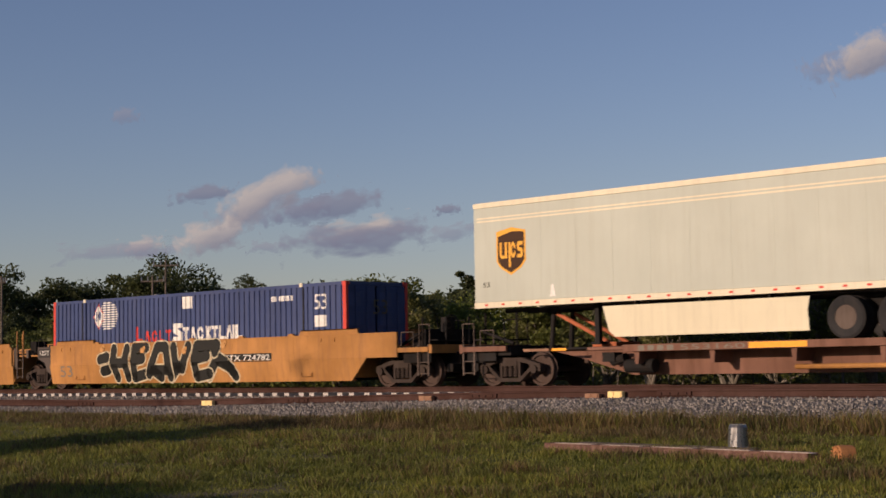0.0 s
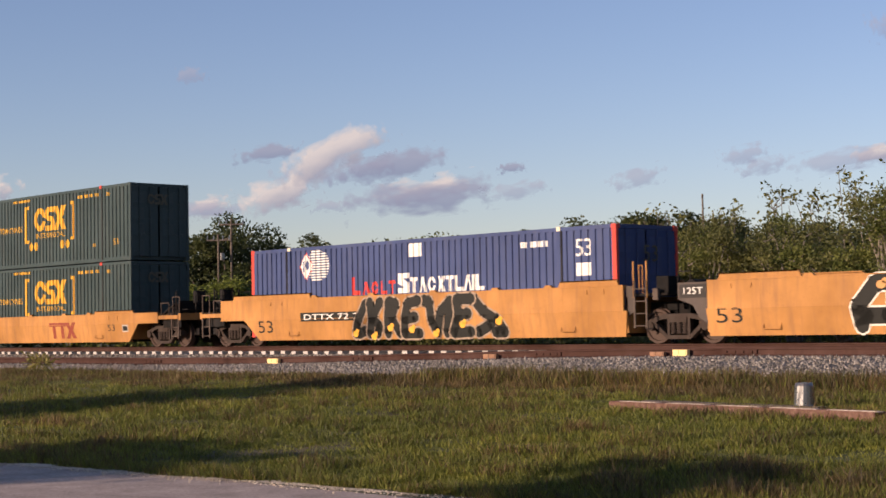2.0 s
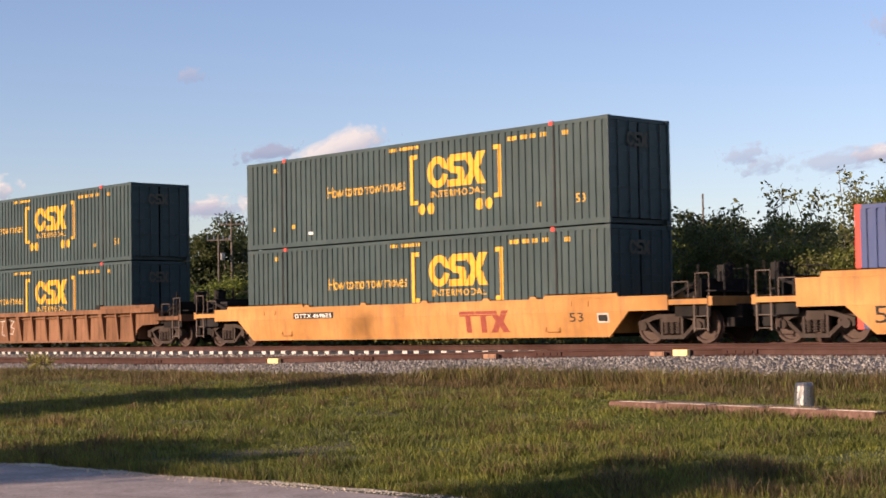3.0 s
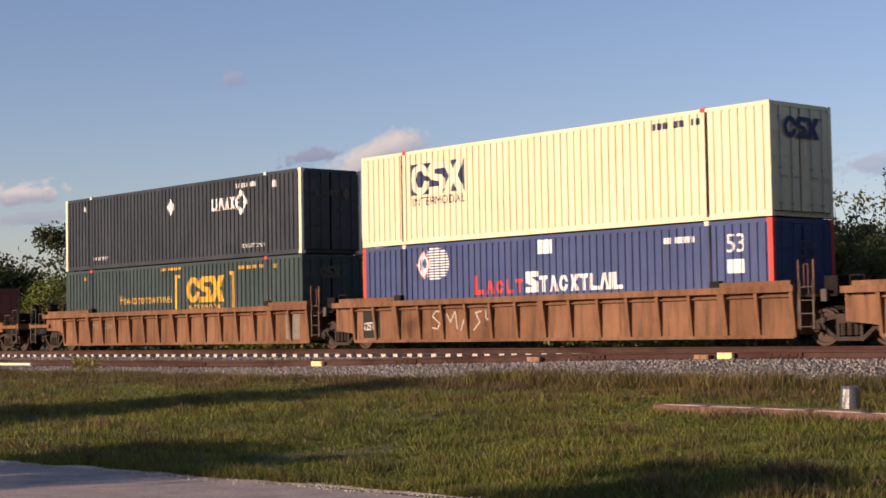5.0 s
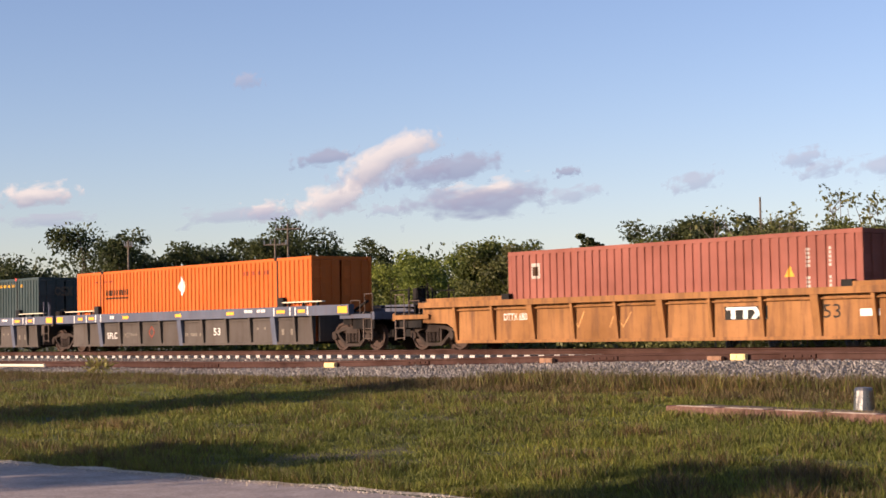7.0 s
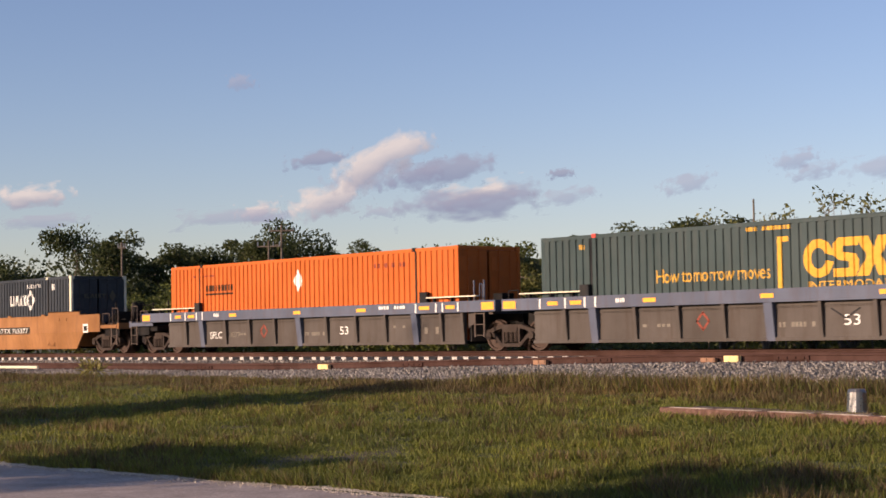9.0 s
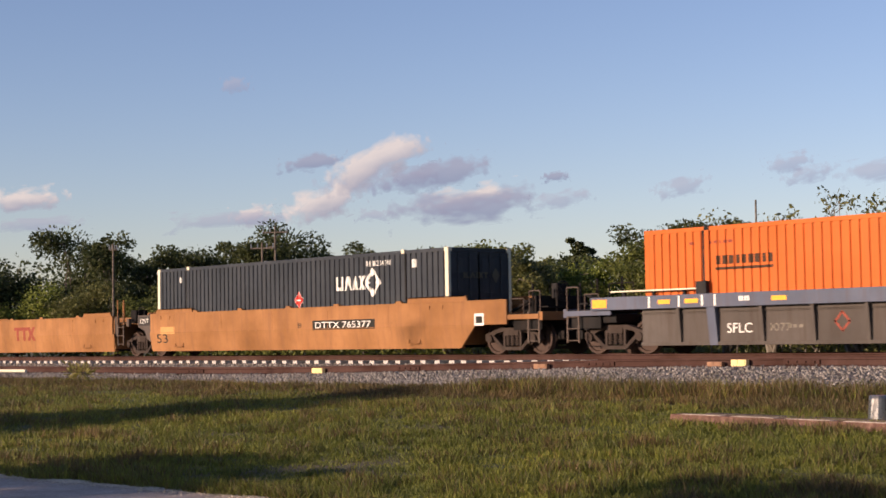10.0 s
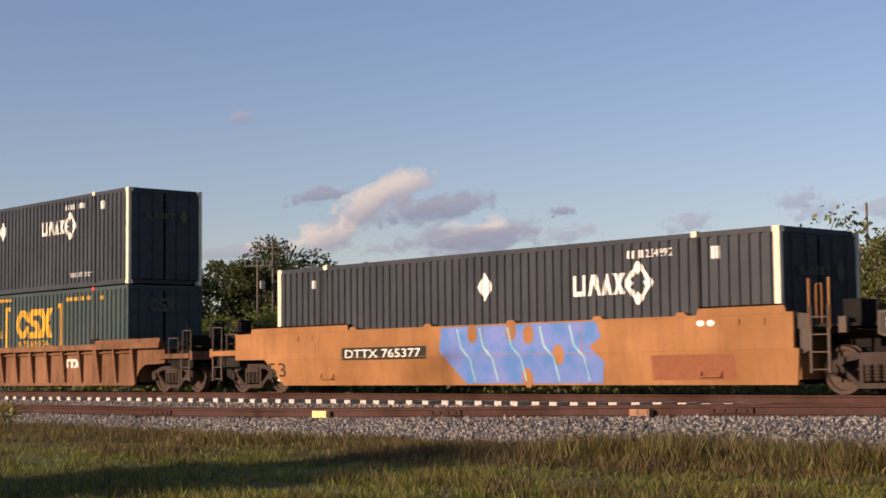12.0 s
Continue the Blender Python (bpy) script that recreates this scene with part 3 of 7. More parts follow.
def red_box(x, z):
    box, put, h = container(x, z, 12.19, 2.591, "red_brown", "faded red corrugated forty-foot container", "", 0.275)
    o = -h
    put("plate", shapes(rect(o + 0.95, o + 1.32, 1.78, 2.22)), "s_chalk", "white square badge")
    put("plate", shapes(rect(o + 1.02, o + 1.25, 1.86, 2.12)), "s_brown", "dark picture in the badge", layer=1)
    for dx in (10.55, 11.2):
        put("lettering", shapes(*[rect(o + dx, o + dx + 0.09, 1.12 + 0.1 * k, 1.19 + 0.1 * k) for k in range(11) if k not in (4, 5)]), "s_chalk", "upright white code")
    put("sign", shapes([(o + 9.9, 1.5), (o + 10.2, 1.5), (o + 10.05, 1.78)]), "s_yellow", "yellow warning triangle")
    return box


def cream_box(x, z):
    box, put, h = container(x, z, 16.154, 2.896, "cream", "cream white corrugated container with a navy block mark", "", 0.26, 2.12, lug="red")
    o = -h
    put("mark", shapes(rect(o + 2.4, o + 4.9, 1.5, 2.46)), "s_navy", "navy panel")
    put_logo(put, BIG_MARK, o + 2.42, 1.5, o + 4.88, 2.46, "white", "cream block mark", 1)
    put("lettering", words("INTERMODAL", o + 2.5, o + 4.9, 1.16, 1.42), "s_navy", "navy capital letters")
    put("lettering", bars(o + 12.3, o + 14.0, 2.5, 2.68, 9, 5), "s_navy", "navy code")
    d = part("mark", wrap(flat_logo(BIG_MARK, -0.75, 2.0, 0.75, 2.55), lambda px, pz: 0), M["s_navy"], box, "navy end mark", at=(h + 0.016, 0, 0))
    d.rotation_euler = (0, 0, math.pi / 2)
    return box


# ---------- bogies ----------
def bogie_meshes():
    R = 0.46
    # wheelset about the origin, axle along y
    ws = bmesh.new()
    for s in (-1, 1):
        y = s * 0.72
        lathe(ws, [(y - s * 0.02, 0.08), (y - s * 0.02, 0.12), (y + s * 0.015, 0.16), (y + s * 0.03, R - 0.10), (y + s * 0.075, R - 0.08),
                   (y + s * 0.075, R - 0.012), (y - s * 0.03, R), (y - s * 0.04, R + 0.028), (y - s * 0.06, R + 0.028), (y - s * 0.065, R - 0.07), (y - s * 0.03, 0.14), (y - s * 0.03, 0.08)], n=32)
        lathe(ws, [(y + s * 0.09, 0.001), (y + s * 0.09, 0.11), (y + s * 0.02, 0.12)], n=16)
        for k in range(3):
            a = 2 * math.pi * k / 3
            bx(ws, 0.05 * math.cos(a) - 0.014, 0.05 * math.cos(a) + 0.014, y + s * 0.09, y + s * 0.1, 0.05 * math.sin(a) - 0.014, 0.05 * math.sin(a) + 0.014)
    rod(ws, (0, -1.0, 0), (0, 1.0, 0), 0.08, 12)
    wheel = mesh_of("wheelset", ws, M["wheel"])
    # cast side frame, outer face at y 0
    sf = bmesh.new()
    prism(sf, [(-1.10, 0.60), (-1.10, 0.40), (-1.02, 0.40), (-1.00, 0.52), (-0.78, 0.54), (-0.62, 0.62), (-0.32, 0.67), (0.32, 0.67), (0.62, 0.62), (0.78, 0.54), (1.00, 0.52), (1.02, 0.40), (1.10, 0.40), (1.10, 0.60), (0.82, 0.67), (0.44, 0.78), (-0.44, 0.78), (-0.82, 0.67)], -0.08, 0.08)
    for s in (-1, 1):
        prism(sf, [(s * 0.76, 0.56), (s * 0.84, 0.50), (s * 0.40, 0.14), (s * 0.32, 0.20)][::s], -0.08, 0.08)
        prism(sf, [(s * 0.29, 0.18), (s * 0.37, 0.18), (s * 0.37, 0.68), (s * 0.29, 0.68)][::s], -0.07, 0.07)
        rod(sf, (s * 0.89, -0.14, 0.46), (s * 0.89, 0.1, 0.46), 0.115, 12)
    prism(sf, [(-0.41, 0.13), (0.41, 0.13), (0.36, 0.23), (-0.36, 0.23)], -0.09, 0.09)
    frame_me = mesh_of("side_frame", sf, M["bogie"])
    sp = bmesh.new()
    rings = [[sp.verts.new(((0.086 if k % 2 else 0.066) * math.cos(a * math.pi / 4), -0.02 + (0.086 if k % 2 else 0.066) * math.sin(a * math.pi / 4), 0.26 + k * 0.03)) for a in range(8)] for k in range(11)]
    for lo, hi in zip(rings, rings[1:]):
        for a in range(8):
            sp.faces.new((lo[a], lo[(a + 1) % 8], hi[(a + 1) % 8], hi[a]))
    spring = mesh_of("spring", sp, M["bogie"])
    be = bmesh.new()
    bx(be, -0.27, 0.27, -0.09, 0.05, 0.56, 0.70)
    bolster_end = mesh_of("bolster_end", be, M["bogie"])
    bo = bmesh.new()
    prism(bo, [(-0.22, 0.5), (0.22, 0.5), (0.18, 0.76), (-0.18, 0.76)], -1.0, 1.0)
    rod(bo, (0, 0, 0.74), (0, 0, 0.84), 0.2, 14)
    for xx in (-0.55, 0.55):
        bx(bo, xx - 0.05, xx + 0.05, -0.8, 0.8, 0.34, 0.46)
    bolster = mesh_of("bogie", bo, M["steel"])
    return wheel, frame_me, spring, bolster_end, bolster


WHEELSET, SIDE_FRAME, SPRING, BOLSTER_END, BOLSTER = bogie_meshes()


def bogie(car, x):
    b = part("bogie", BOLSTER, None, car, "dusty brown cast steel bogie", at=(x, 0, 0))
    for s in (-1, 1):
        f = part("side_frame", SIDE_FRAME, None, b, at=(0, s * 1.0, 0))
        g = part("bolster_end", BOLSTER_END, None, b, at=(0, s * 1.0, 0))
        for dx in (-0.19, 0, 0.19):
            part("spring", SPRING, None, b, at=(dx, s * 1.0 + 0.02 * (1 + s), 0))
        if s > 0:
            f.rotation_euler = g.rotation_euler = (0, 0, math.pi)
        w = part("wheelset", WHEELSET, None, b, at=(s * 0.89, 0, 0.46))
        SPINNING.append((w, s * 0.89))
    return b


# ---------- well cars ----------
def ladder(car, x, y, z0, z1, mat, w=0.4):
    bm = bmesh.new()
    for s in (-1, 1):
        bx(bm, x + s * w / 2 - 0.025, x + s * w / 2 + 0.025, y - 0.02, y + 0.02, z0, z1)
    k = z0 + 0.06
    while k < z1:
        rod(bm, (x - w / 2, y, k), (x + w / 2, y, k), 0.014, 6)
        k += 0.32
    return part("ladder", bm, mat, car)


def grab(car, x, y, z, w, hh, mat=None):
    """A hand rail bent from round bar."""
    bm = bmesh.new()
    for s in (-1, 1):
        rod(bm, (x + s * w / 2, y, z), (x + s * w / 2, y, z + hh), 0.016, 6)
    rod(bm, (x - w / 2, y, z + hh), (x + w / 2, y, z + hh), 0.016, 6)
    return part("hand_rail", bm, mat or M["steel"], car)


def brake_wheel(car, x, y, z):
    bm = bmesh.new()
    n = 16
    for k in range(n):
        a, b = 2 * math.pi * k / n, 2 * math.pi * (k + 1) / n
        rod(bm, (x, y + 0.28 * math.cos(a), z + 0.28 * math.sin(a)), (x, y + 0.28 * math.cos(b), z + 0.28 * math.sin(b)), 0.02, 5)
    for k in range(4):
        a = math.pi * k / 4
        rod(bm, (x, y - 0.28 * math.cos(a), z - 0.28 * math.sin(a)), (x, y + 0.28 * math.cos(a), z + 0.28 * math.sin(a)), 0.013, 5)
    bx(bm, x - 0.28, x - 0.03, y - 0.17, y + 0.17, z - 0.2, z + 0.22)
    return part("brake_wheel", bm, M["steel"], car, "dark steel brake wheel and gear box")


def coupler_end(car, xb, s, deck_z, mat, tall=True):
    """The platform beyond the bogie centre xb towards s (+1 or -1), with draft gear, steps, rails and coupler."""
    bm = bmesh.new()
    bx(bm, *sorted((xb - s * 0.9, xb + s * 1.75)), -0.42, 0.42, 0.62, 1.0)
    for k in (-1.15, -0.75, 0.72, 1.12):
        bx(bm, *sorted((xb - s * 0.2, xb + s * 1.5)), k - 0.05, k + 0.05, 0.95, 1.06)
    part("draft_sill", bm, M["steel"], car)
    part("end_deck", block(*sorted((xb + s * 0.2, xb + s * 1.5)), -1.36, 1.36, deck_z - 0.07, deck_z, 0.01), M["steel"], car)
    # bolster, near-black plates and gear block added to darken the shaded gap between cars
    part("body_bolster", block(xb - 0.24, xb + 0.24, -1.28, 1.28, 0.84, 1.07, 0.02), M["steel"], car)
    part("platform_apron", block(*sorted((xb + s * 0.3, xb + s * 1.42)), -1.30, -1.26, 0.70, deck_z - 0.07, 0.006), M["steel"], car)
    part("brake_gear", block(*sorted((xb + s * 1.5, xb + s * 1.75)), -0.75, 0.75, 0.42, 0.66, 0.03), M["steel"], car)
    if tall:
        part("end_guard", block(*sorted((xb + s * 0.9, xb + s * 0.97)), -1.05, 1.05, deck_z, deck_z + 0.5, 0.01), M["steel"], car)
    part("end_beam", block(*sorted((xb + s * 1.42, xb + s * 1.58)), -1.42, 1.42, deck_z - 0.2, deck_z + 0.04, 0.012), mat, car)
    part("side_step_beam", block(*sorted((xb - s * 0.2, xb + s * 1.45)), -1.45, -1.38, deck_z - 0.16, deck_z - 0.02, 0.008), mat, car)
    bm = bmesh.new()
    rod(bm, (xb + s * 1.6, 0, 0.86), (xb + s * 2.02, 0, 0.86), 0.11, 8)
    bx(bm, *sorted((xb + s * 1.9, xb + s * 2.24)), -0.16, 0.18, 0.68, 1.04)
    part("coupler", bm, M["steel"], car, "dark cast coupler")
    bm = bmesh.new()
    rod(bm, (xb + s * 1.6, 0.35, 0.85), (xb + s * 1.85, 0.33, 0.5), 0.035, 6)
    rod(bm, (xb + s * 1.85, 0.33, 0.5), (xb + s * 2.2, 0.15, 0.62), 0.035, 6)
    part("air_hose", bm, M["black"], car)
    for y in (-1.40, 1.40):
        ladder(car, xb + s * 1.22, y, 0.32, deck_z + 0.05, M["dusty"], 0.42)
    grab(car, xb + s * 1.25, -1.38, deck_z, 0.42, 0.62, M["dusty"])
    grab(car, xb + s * 0.55, -1.38, deck_z, 0.5, 0.42, M["dusty"])
    grab(car, xb + s * 0.9, 0.2, deck_z, 0.9, 0.75)
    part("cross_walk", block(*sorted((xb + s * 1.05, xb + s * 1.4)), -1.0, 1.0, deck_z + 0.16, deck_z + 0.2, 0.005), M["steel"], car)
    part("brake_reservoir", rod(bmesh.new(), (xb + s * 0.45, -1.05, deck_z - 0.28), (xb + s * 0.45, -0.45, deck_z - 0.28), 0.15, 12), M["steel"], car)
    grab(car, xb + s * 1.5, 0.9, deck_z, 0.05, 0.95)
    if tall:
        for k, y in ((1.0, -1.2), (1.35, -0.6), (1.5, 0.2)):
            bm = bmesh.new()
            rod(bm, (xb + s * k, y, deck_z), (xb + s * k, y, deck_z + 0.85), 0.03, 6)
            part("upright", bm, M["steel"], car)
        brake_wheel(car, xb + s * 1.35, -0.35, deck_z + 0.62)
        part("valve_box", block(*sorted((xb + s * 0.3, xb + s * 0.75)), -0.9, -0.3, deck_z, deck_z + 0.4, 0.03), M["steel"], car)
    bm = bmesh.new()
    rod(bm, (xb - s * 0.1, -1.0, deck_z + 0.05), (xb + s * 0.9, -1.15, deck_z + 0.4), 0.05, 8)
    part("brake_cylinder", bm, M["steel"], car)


def joint_end(car, xb, s, deck_z, mat, number=False):
    """Articulated end over a shared bogie."""
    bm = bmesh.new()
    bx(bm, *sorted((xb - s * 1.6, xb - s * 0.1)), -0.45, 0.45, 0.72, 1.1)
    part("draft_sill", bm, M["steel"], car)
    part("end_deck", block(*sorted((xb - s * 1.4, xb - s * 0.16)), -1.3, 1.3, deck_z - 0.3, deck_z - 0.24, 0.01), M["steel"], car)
    if s > 0:
        ladder(car, xb - 0.95, -1.42, 0.42, deck_z + 0.1, M["dusty"], 0.4)
        for dx in (-1.17, -0.73):
            bm = bmesh.new()
            bx(bm, xb + dx - 0.02, xb + dx + 0.02, -1.44, -1.40, deck_z - 0.35, deck_z + 0.60)
            part("upright", bm, mat, car)
        bm = bmesh.new()
        for dx in (-1.17, -1.05):
            rod(bm, (xb + dx, -1.2, deck_z - 0.3), (xb + dx, -1.2, deck_z + 0.5), 0.016, 6)
        rod(bm, (xb - 1.17, -1.2, deck_z + 0.5), (xb - 1.05, -1.2, deck_z + 0.5), 0.016, 6)
        part("hand_rail", bm, mat, car)
        part("valve_box", block(xb - 0.6, xb - 0.2, -1.2, -0.7, deck_z - 0.25, deck_z + 0.2, 0.03), M["steel"], car)
        part("junction_box", block(xb - 0.55, xb - 0.38, -1.42, -1.3, deck_z - 0.42, deck_z - 0.12, 0.015), M["dusty"], car, "small dusty junction box")
        part("web_plate", prism(bmesh.new(), [(xb - 1.5, 0.7), (xb - 1.2, 0.86), (xb - 1.2, deck_z - 0.05), (xb - 1.5, deck_z - 0.02)], -1.37, -1.33), M["grey_plate"], car, "dusty grey end plate")
    else:
        bm = bmesh.new()
        rod(bm, (xb + 0.3, -0.9, deck_z - 0.1), (xb + 0.3, -0.3, deck_z - 0.1), 0.16, 12)
        part("air_tank", bm, M["steel"], car)
        grab(car, xb + 0.45, -1.36, deck_z - 0.25, 0.4, 0.5)
        if number:
            plate = prism(bmesh.new(), [(xb + 0.28, deck_z - 0.46), (xb + 0.75, deck_z - 0.62), (xb + 0.95, 0.66), (xb + 1.26, 0.5), (xb + 1.26, deck_z - 0.04), (xb + 0.28, deck_z - 0.04)], -1.42, -1.37)
            part("web_plate", plate, M["grey_plate"], car, "dusty grey end plate")
            part("number_panel", block(xb + 0.34, xb + 1.2, -1.435, -1.42, deck_z - 0.43, deck_z - 0.09, 0.004), M["s_dark_grey"], car, "dark grey number panel")
            part("lettering", words("125T", xb + 0.48, xb + 1.08, deck_z - 0.34, deck_z - 0.17), M["s_white"], car, "white letters 125T", at=(0, -1.439, 0))


def fold_y(px, z):
    """The outer face of a smooth car side: upright above, drawn in below the fold."""
    return -1.475 if z >= 0.88 else -1.475 + (0.88 - z) * 0.14


def smooth_car(xl, xr, left, right, top, label, paint_name="yellow", raise_by=0.16):
    """A smooth-sided well car between bogie centres xl and xr; its ends are 'coupler' or 'joint'."""
    c = (xl + xr) / 2
    car = thing("well_car", label, "railway car", (c, TY, 0), True, "well cars of the train")
    a, b = xl - c, xr - c
    mat = M[paint_name]
    bl, br = a + (1.85 if left == "coupler" else 1.25), b - (1.85 if right == "coupler" else 1.5)
    el, er = (a - 0.25 if left == "coupler" else bl), (b + 0.2 if right == "coupler" else br)
    for s in (-1, 1):
        pieces = [part("side_sheet", block(el, er, -1.475, -1.40, 0.87, top, 0.008), mat, car)]
        bm = bmesh.new()
        lo = [(bl, 0.2), (br, 0.2), (br + (0.75 if right == "coupler" else 0.12), 0.87), (bl - (0.75 if left == "coupler" else 0.05), 0.87)]
        f0 = [bm.verts.new((x, fold_y(0, z), z)) for x, z in lo]
        f1 = [bm.verts.new((x, fold_y(0, z) + 0.06, z)) for x, z in lo]
        bm.faces.new(f0)
        bm.faces.new(f1[::-1])
        for k in range(4):
            bm.faces.new((f0[k], f1[k], f1[(k + 1) % 4], f0[(k + 1) % 4]))
        pieces.append(part("lower_sheet", bm, mat, car))
        pieces.append(part("top_flange", block(bl, br, -1.40, -1.32, top - 0.1, top - 0.003, 0.006), mat, car))
        pieces.append(part("bottom_flange", block(bl, br, -1.31, -1.20, 0.2, 0.26, 0.006), mat, car))
        if s > 0:
            for q in pieces:
                q.scale.y = -1
        for x0, x1 in ((max(el + 0.3, a + 0.4), bl + 2.75), (br - 2.35, min(er - 0.2, br + 0.35))):
            bm = bmesh.new()
            prism(bm, [(x0, top), (x1, top), (x1 - 0.06, top + raise_by), (x0 + 0.06, top + raise_by)], -1.42, -1.36)
            bx(bm, x0 + 0.06, x1 - 0.06, -1.42, -1.31, top + raise_by - 0.03, top + raise_by)
            cap = part("guide_plate", bm, mat, car)
            if s > 0:
                cap.scale.y = -1
    k = bl + 0.6
    while k < br:
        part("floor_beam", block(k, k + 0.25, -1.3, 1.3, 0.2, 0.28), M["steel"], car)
        k += 2.4
    for e, x in ((-1, bl), (1, br)):
        part("bulkhead", block(*sorted((x, x + e * 0.08)), -1.37, 1.37, 0.3, min(top, 1.25), 0.01), mat, car)
        if (left if e < 0 else right) == "coupler":
            part("shoulder", block(*sorted((x + e * 0.1, x + e * 2.0)), -1.36, 1.36, 0.86, 0.98, 0.02), M["steel"], car)
    # small fittings: grab handles low on the side, brackets, door stops
    for x in (bl + 1.9, br - 2.0):
        bm = bmesh.new()
        y = fold_y(0, 0.45) - 0.05
        rod(bm, (x - 0.25, y, 0.36), (x + 0.25, y, 0.36), 0.015, 6)
        for q in (-0.25, 0.25):
            rod(bm, (x + q, y, 0.36), (x + q, fold_y(0, 0.5) + 0.01, 0.5), 0.015, 6)
        part("grab_iron", bm, mat, car)
    for x in (bl + 3.0, bl + 5.8, bl + 8.6, bl + 11.2, br - 2.7):
        bm = bmesh.new()
        prism(bm, [(x - 0.16, top), (x + 0.16, top), (x + 0.08, top + 0.07), (x - 0.1, top + 0.07)], -1.47, -1.38)
        part("guide_bracket", bm, mat, car)
    for x in [bl + 1.6 + 3.05 * q for q in range(6)]:
        if x < br - 0.8:
            part("weld_seam", block(x - 0.012, x + 0.012, -1.479, -1.474, 0.9, top - 0.02), mat, car)
    part("chord_strip", block(el, er, -1.484, -1.474, top - 0.035, top - 0.005, 0.003), mat, car)
    part("fold_strip", block(bl - 0.03, br + 0.1, -1.479, -1.47, 0.872, 0.885), mat, car)
    for x in (bl + 0.7, bl + 1.3, br - 1.3, br - 0.7):
        part("lashing_eye", block(x - 0.06, x + 0.06, -1.495, -1.47, top - 0.22, top - 0.1, 0.004), mat, car)
    for e, x, kind in ((-1, a, left), (1, b, right)):
        if kind == "coupler":
            coupler_end(car, x, e, 1.16, mat)
        else:
            joint_end(car, x, e, top, mat, True)

    def put(name, bm, material, note="", layer=0):
        bm = wrap(bm, lambda px, pz: fold_y(px, pz) - 0.003 - 0.003 * layer, (), (0.88,))
        return part(name, bm, M[material], car, note)
    return car, put, c


def ribbed_car(xl, xr, left, right, top, label, paint_name="ochre", pitch=1.03, cap=0.12):
    """A well car with a top chord and upright ribs."""
    c = (xl + xr) / 2
    car = thing("well_car", label, "railway car", (c, TY, 0), True, "well cars of the train")
    a, b = xl - c, xr - c
    mat = M[paint_name]
    bl, br = a + (1.45 if left == "coupler" else 1.1), b - (1.55 if right == "coupler" else 1.35)
    el, er = (a - 0.15 if left == "coupler" else a + 0.1), (b + 0.05 if right == "coupler" else br + 0.1)
    ribs = []
    n = int((br - bl) / pitch)
    step = (br - bl) / n
    for k in range(n + 1):
        ribs.append((bl + k * step, k in (2, n // 2, n - 2)))
    rib_me = {}
    for big in (False, True):
        w = 0.11 if big else 0.05
        bm = bmesh.new()
        prism_side(bm, w, 0.24, top - 0.17, -1.41, -1.56 if big else -1.53)
        rib_me[big] = mesh_of("rib", bm, mat)
    for s in (-1, 1):
        holder = part("side_panel", prism(bmesh.new(), arch(bl, br, el, er, top, left, right), -1.36, -1.325), mat, car)
        if s > 0:
            holder.scale.y = -1
        for x, big in ribs:
            part("rib", rib_me[big], mat, holder, at=(x, 0, 0))
        bm = block(el, er, -1.565, -1.31, top - 0.17, top, 0.012)
        chord = part("top_chord", bm, mat, car)
        bm = block(bl, br, -1.42, -1.31, 0.2, 0.29, 0.01)
        foot = part("bottom_chord", bm, mat, car)
        pipe = part("side_pipe", rod(bmesh.new(), (bl, -1.43, top - 0.27), (br, -1.43, top - 0.27), 0.025, 6), mat, car)
        extra = [part("guide_rail", block(x0, x1, -1.44, -1.32, top - 0.004, top + cap, 0.01), mat, car) for x0, x1 in ((el + 0.25, bl + 2.1), (br - 2.3, er - 0.15))]
        extra += [part("guide_block", block(x - 0.16, x + 0.16, -1.45, -1.31, top - 0.004, top + cap + 0.05, 0.01), M["steel"], car) for x in (bl + 2.2, br - 2.4)]
        if s > 0:
            for o in [chord, foot, pipe] + extra:
                o.scale.y = -1
    k = bl + 0.6
    while k < br:
        part("floor_beam", block(k, k + 0.25, -1.25, 1.25, 0.2, 0.28), M["steel"], car)
        k += 2.4
    for e, x in ((-1, bl), (1, br)):
        part("bulkhead", block(*sorted((x, x + e * 0.08)), -1.25, 1.25, 0.3, top - 0.1, 0.01), mat, car)
        if (left if e < 0 else right) == "coupler":
            part("shoulder", block(*sorted((x + e * 0.1, x + e * 1.5)), -1.26, 1.26, 0.84, 0.95, 0.02), mat, car)
    for e, x, kind in ((-1, a, left), (1, b, right)):
        (coupler_end if kind == "coupler" else joint_end)(car, x, e, 1.12 if kind == "coupler" else top, mat)

    def put(name, bm, material, note="", layer=0, y=-1.363):
        return part(name, wrap(bm, lambda px, pz: y - 0.003 * layer), M[material], car, note)
    return car, put, c, ribs


def arch(bl, br, el, er, top, left, right):
    """Outline of a side panel, with a curved cut-out over each outer bogie."""
    pts = [(bl, 0.22), (br, 0.22)]
    if right == "coupler":
        pts += [(br + 0.08, 0.45), (br + 0.22, 0.66), (br + 0.5, 0.80), (er, 0.84)]
    else:
        pts += [(er, 0.5)]
    pts += [(er, top - 0.16), (el, top - 0.16)]
    if left == "coupler":
        pts += [(el, 0.84), (bl - 0.5, 0.80), (bl - 0.22, 0.66), (bl - 0.08, 0.45)]
    else:
        pts += [(el, 0.6), (bl - 0.1, 0.5)]
    return pts


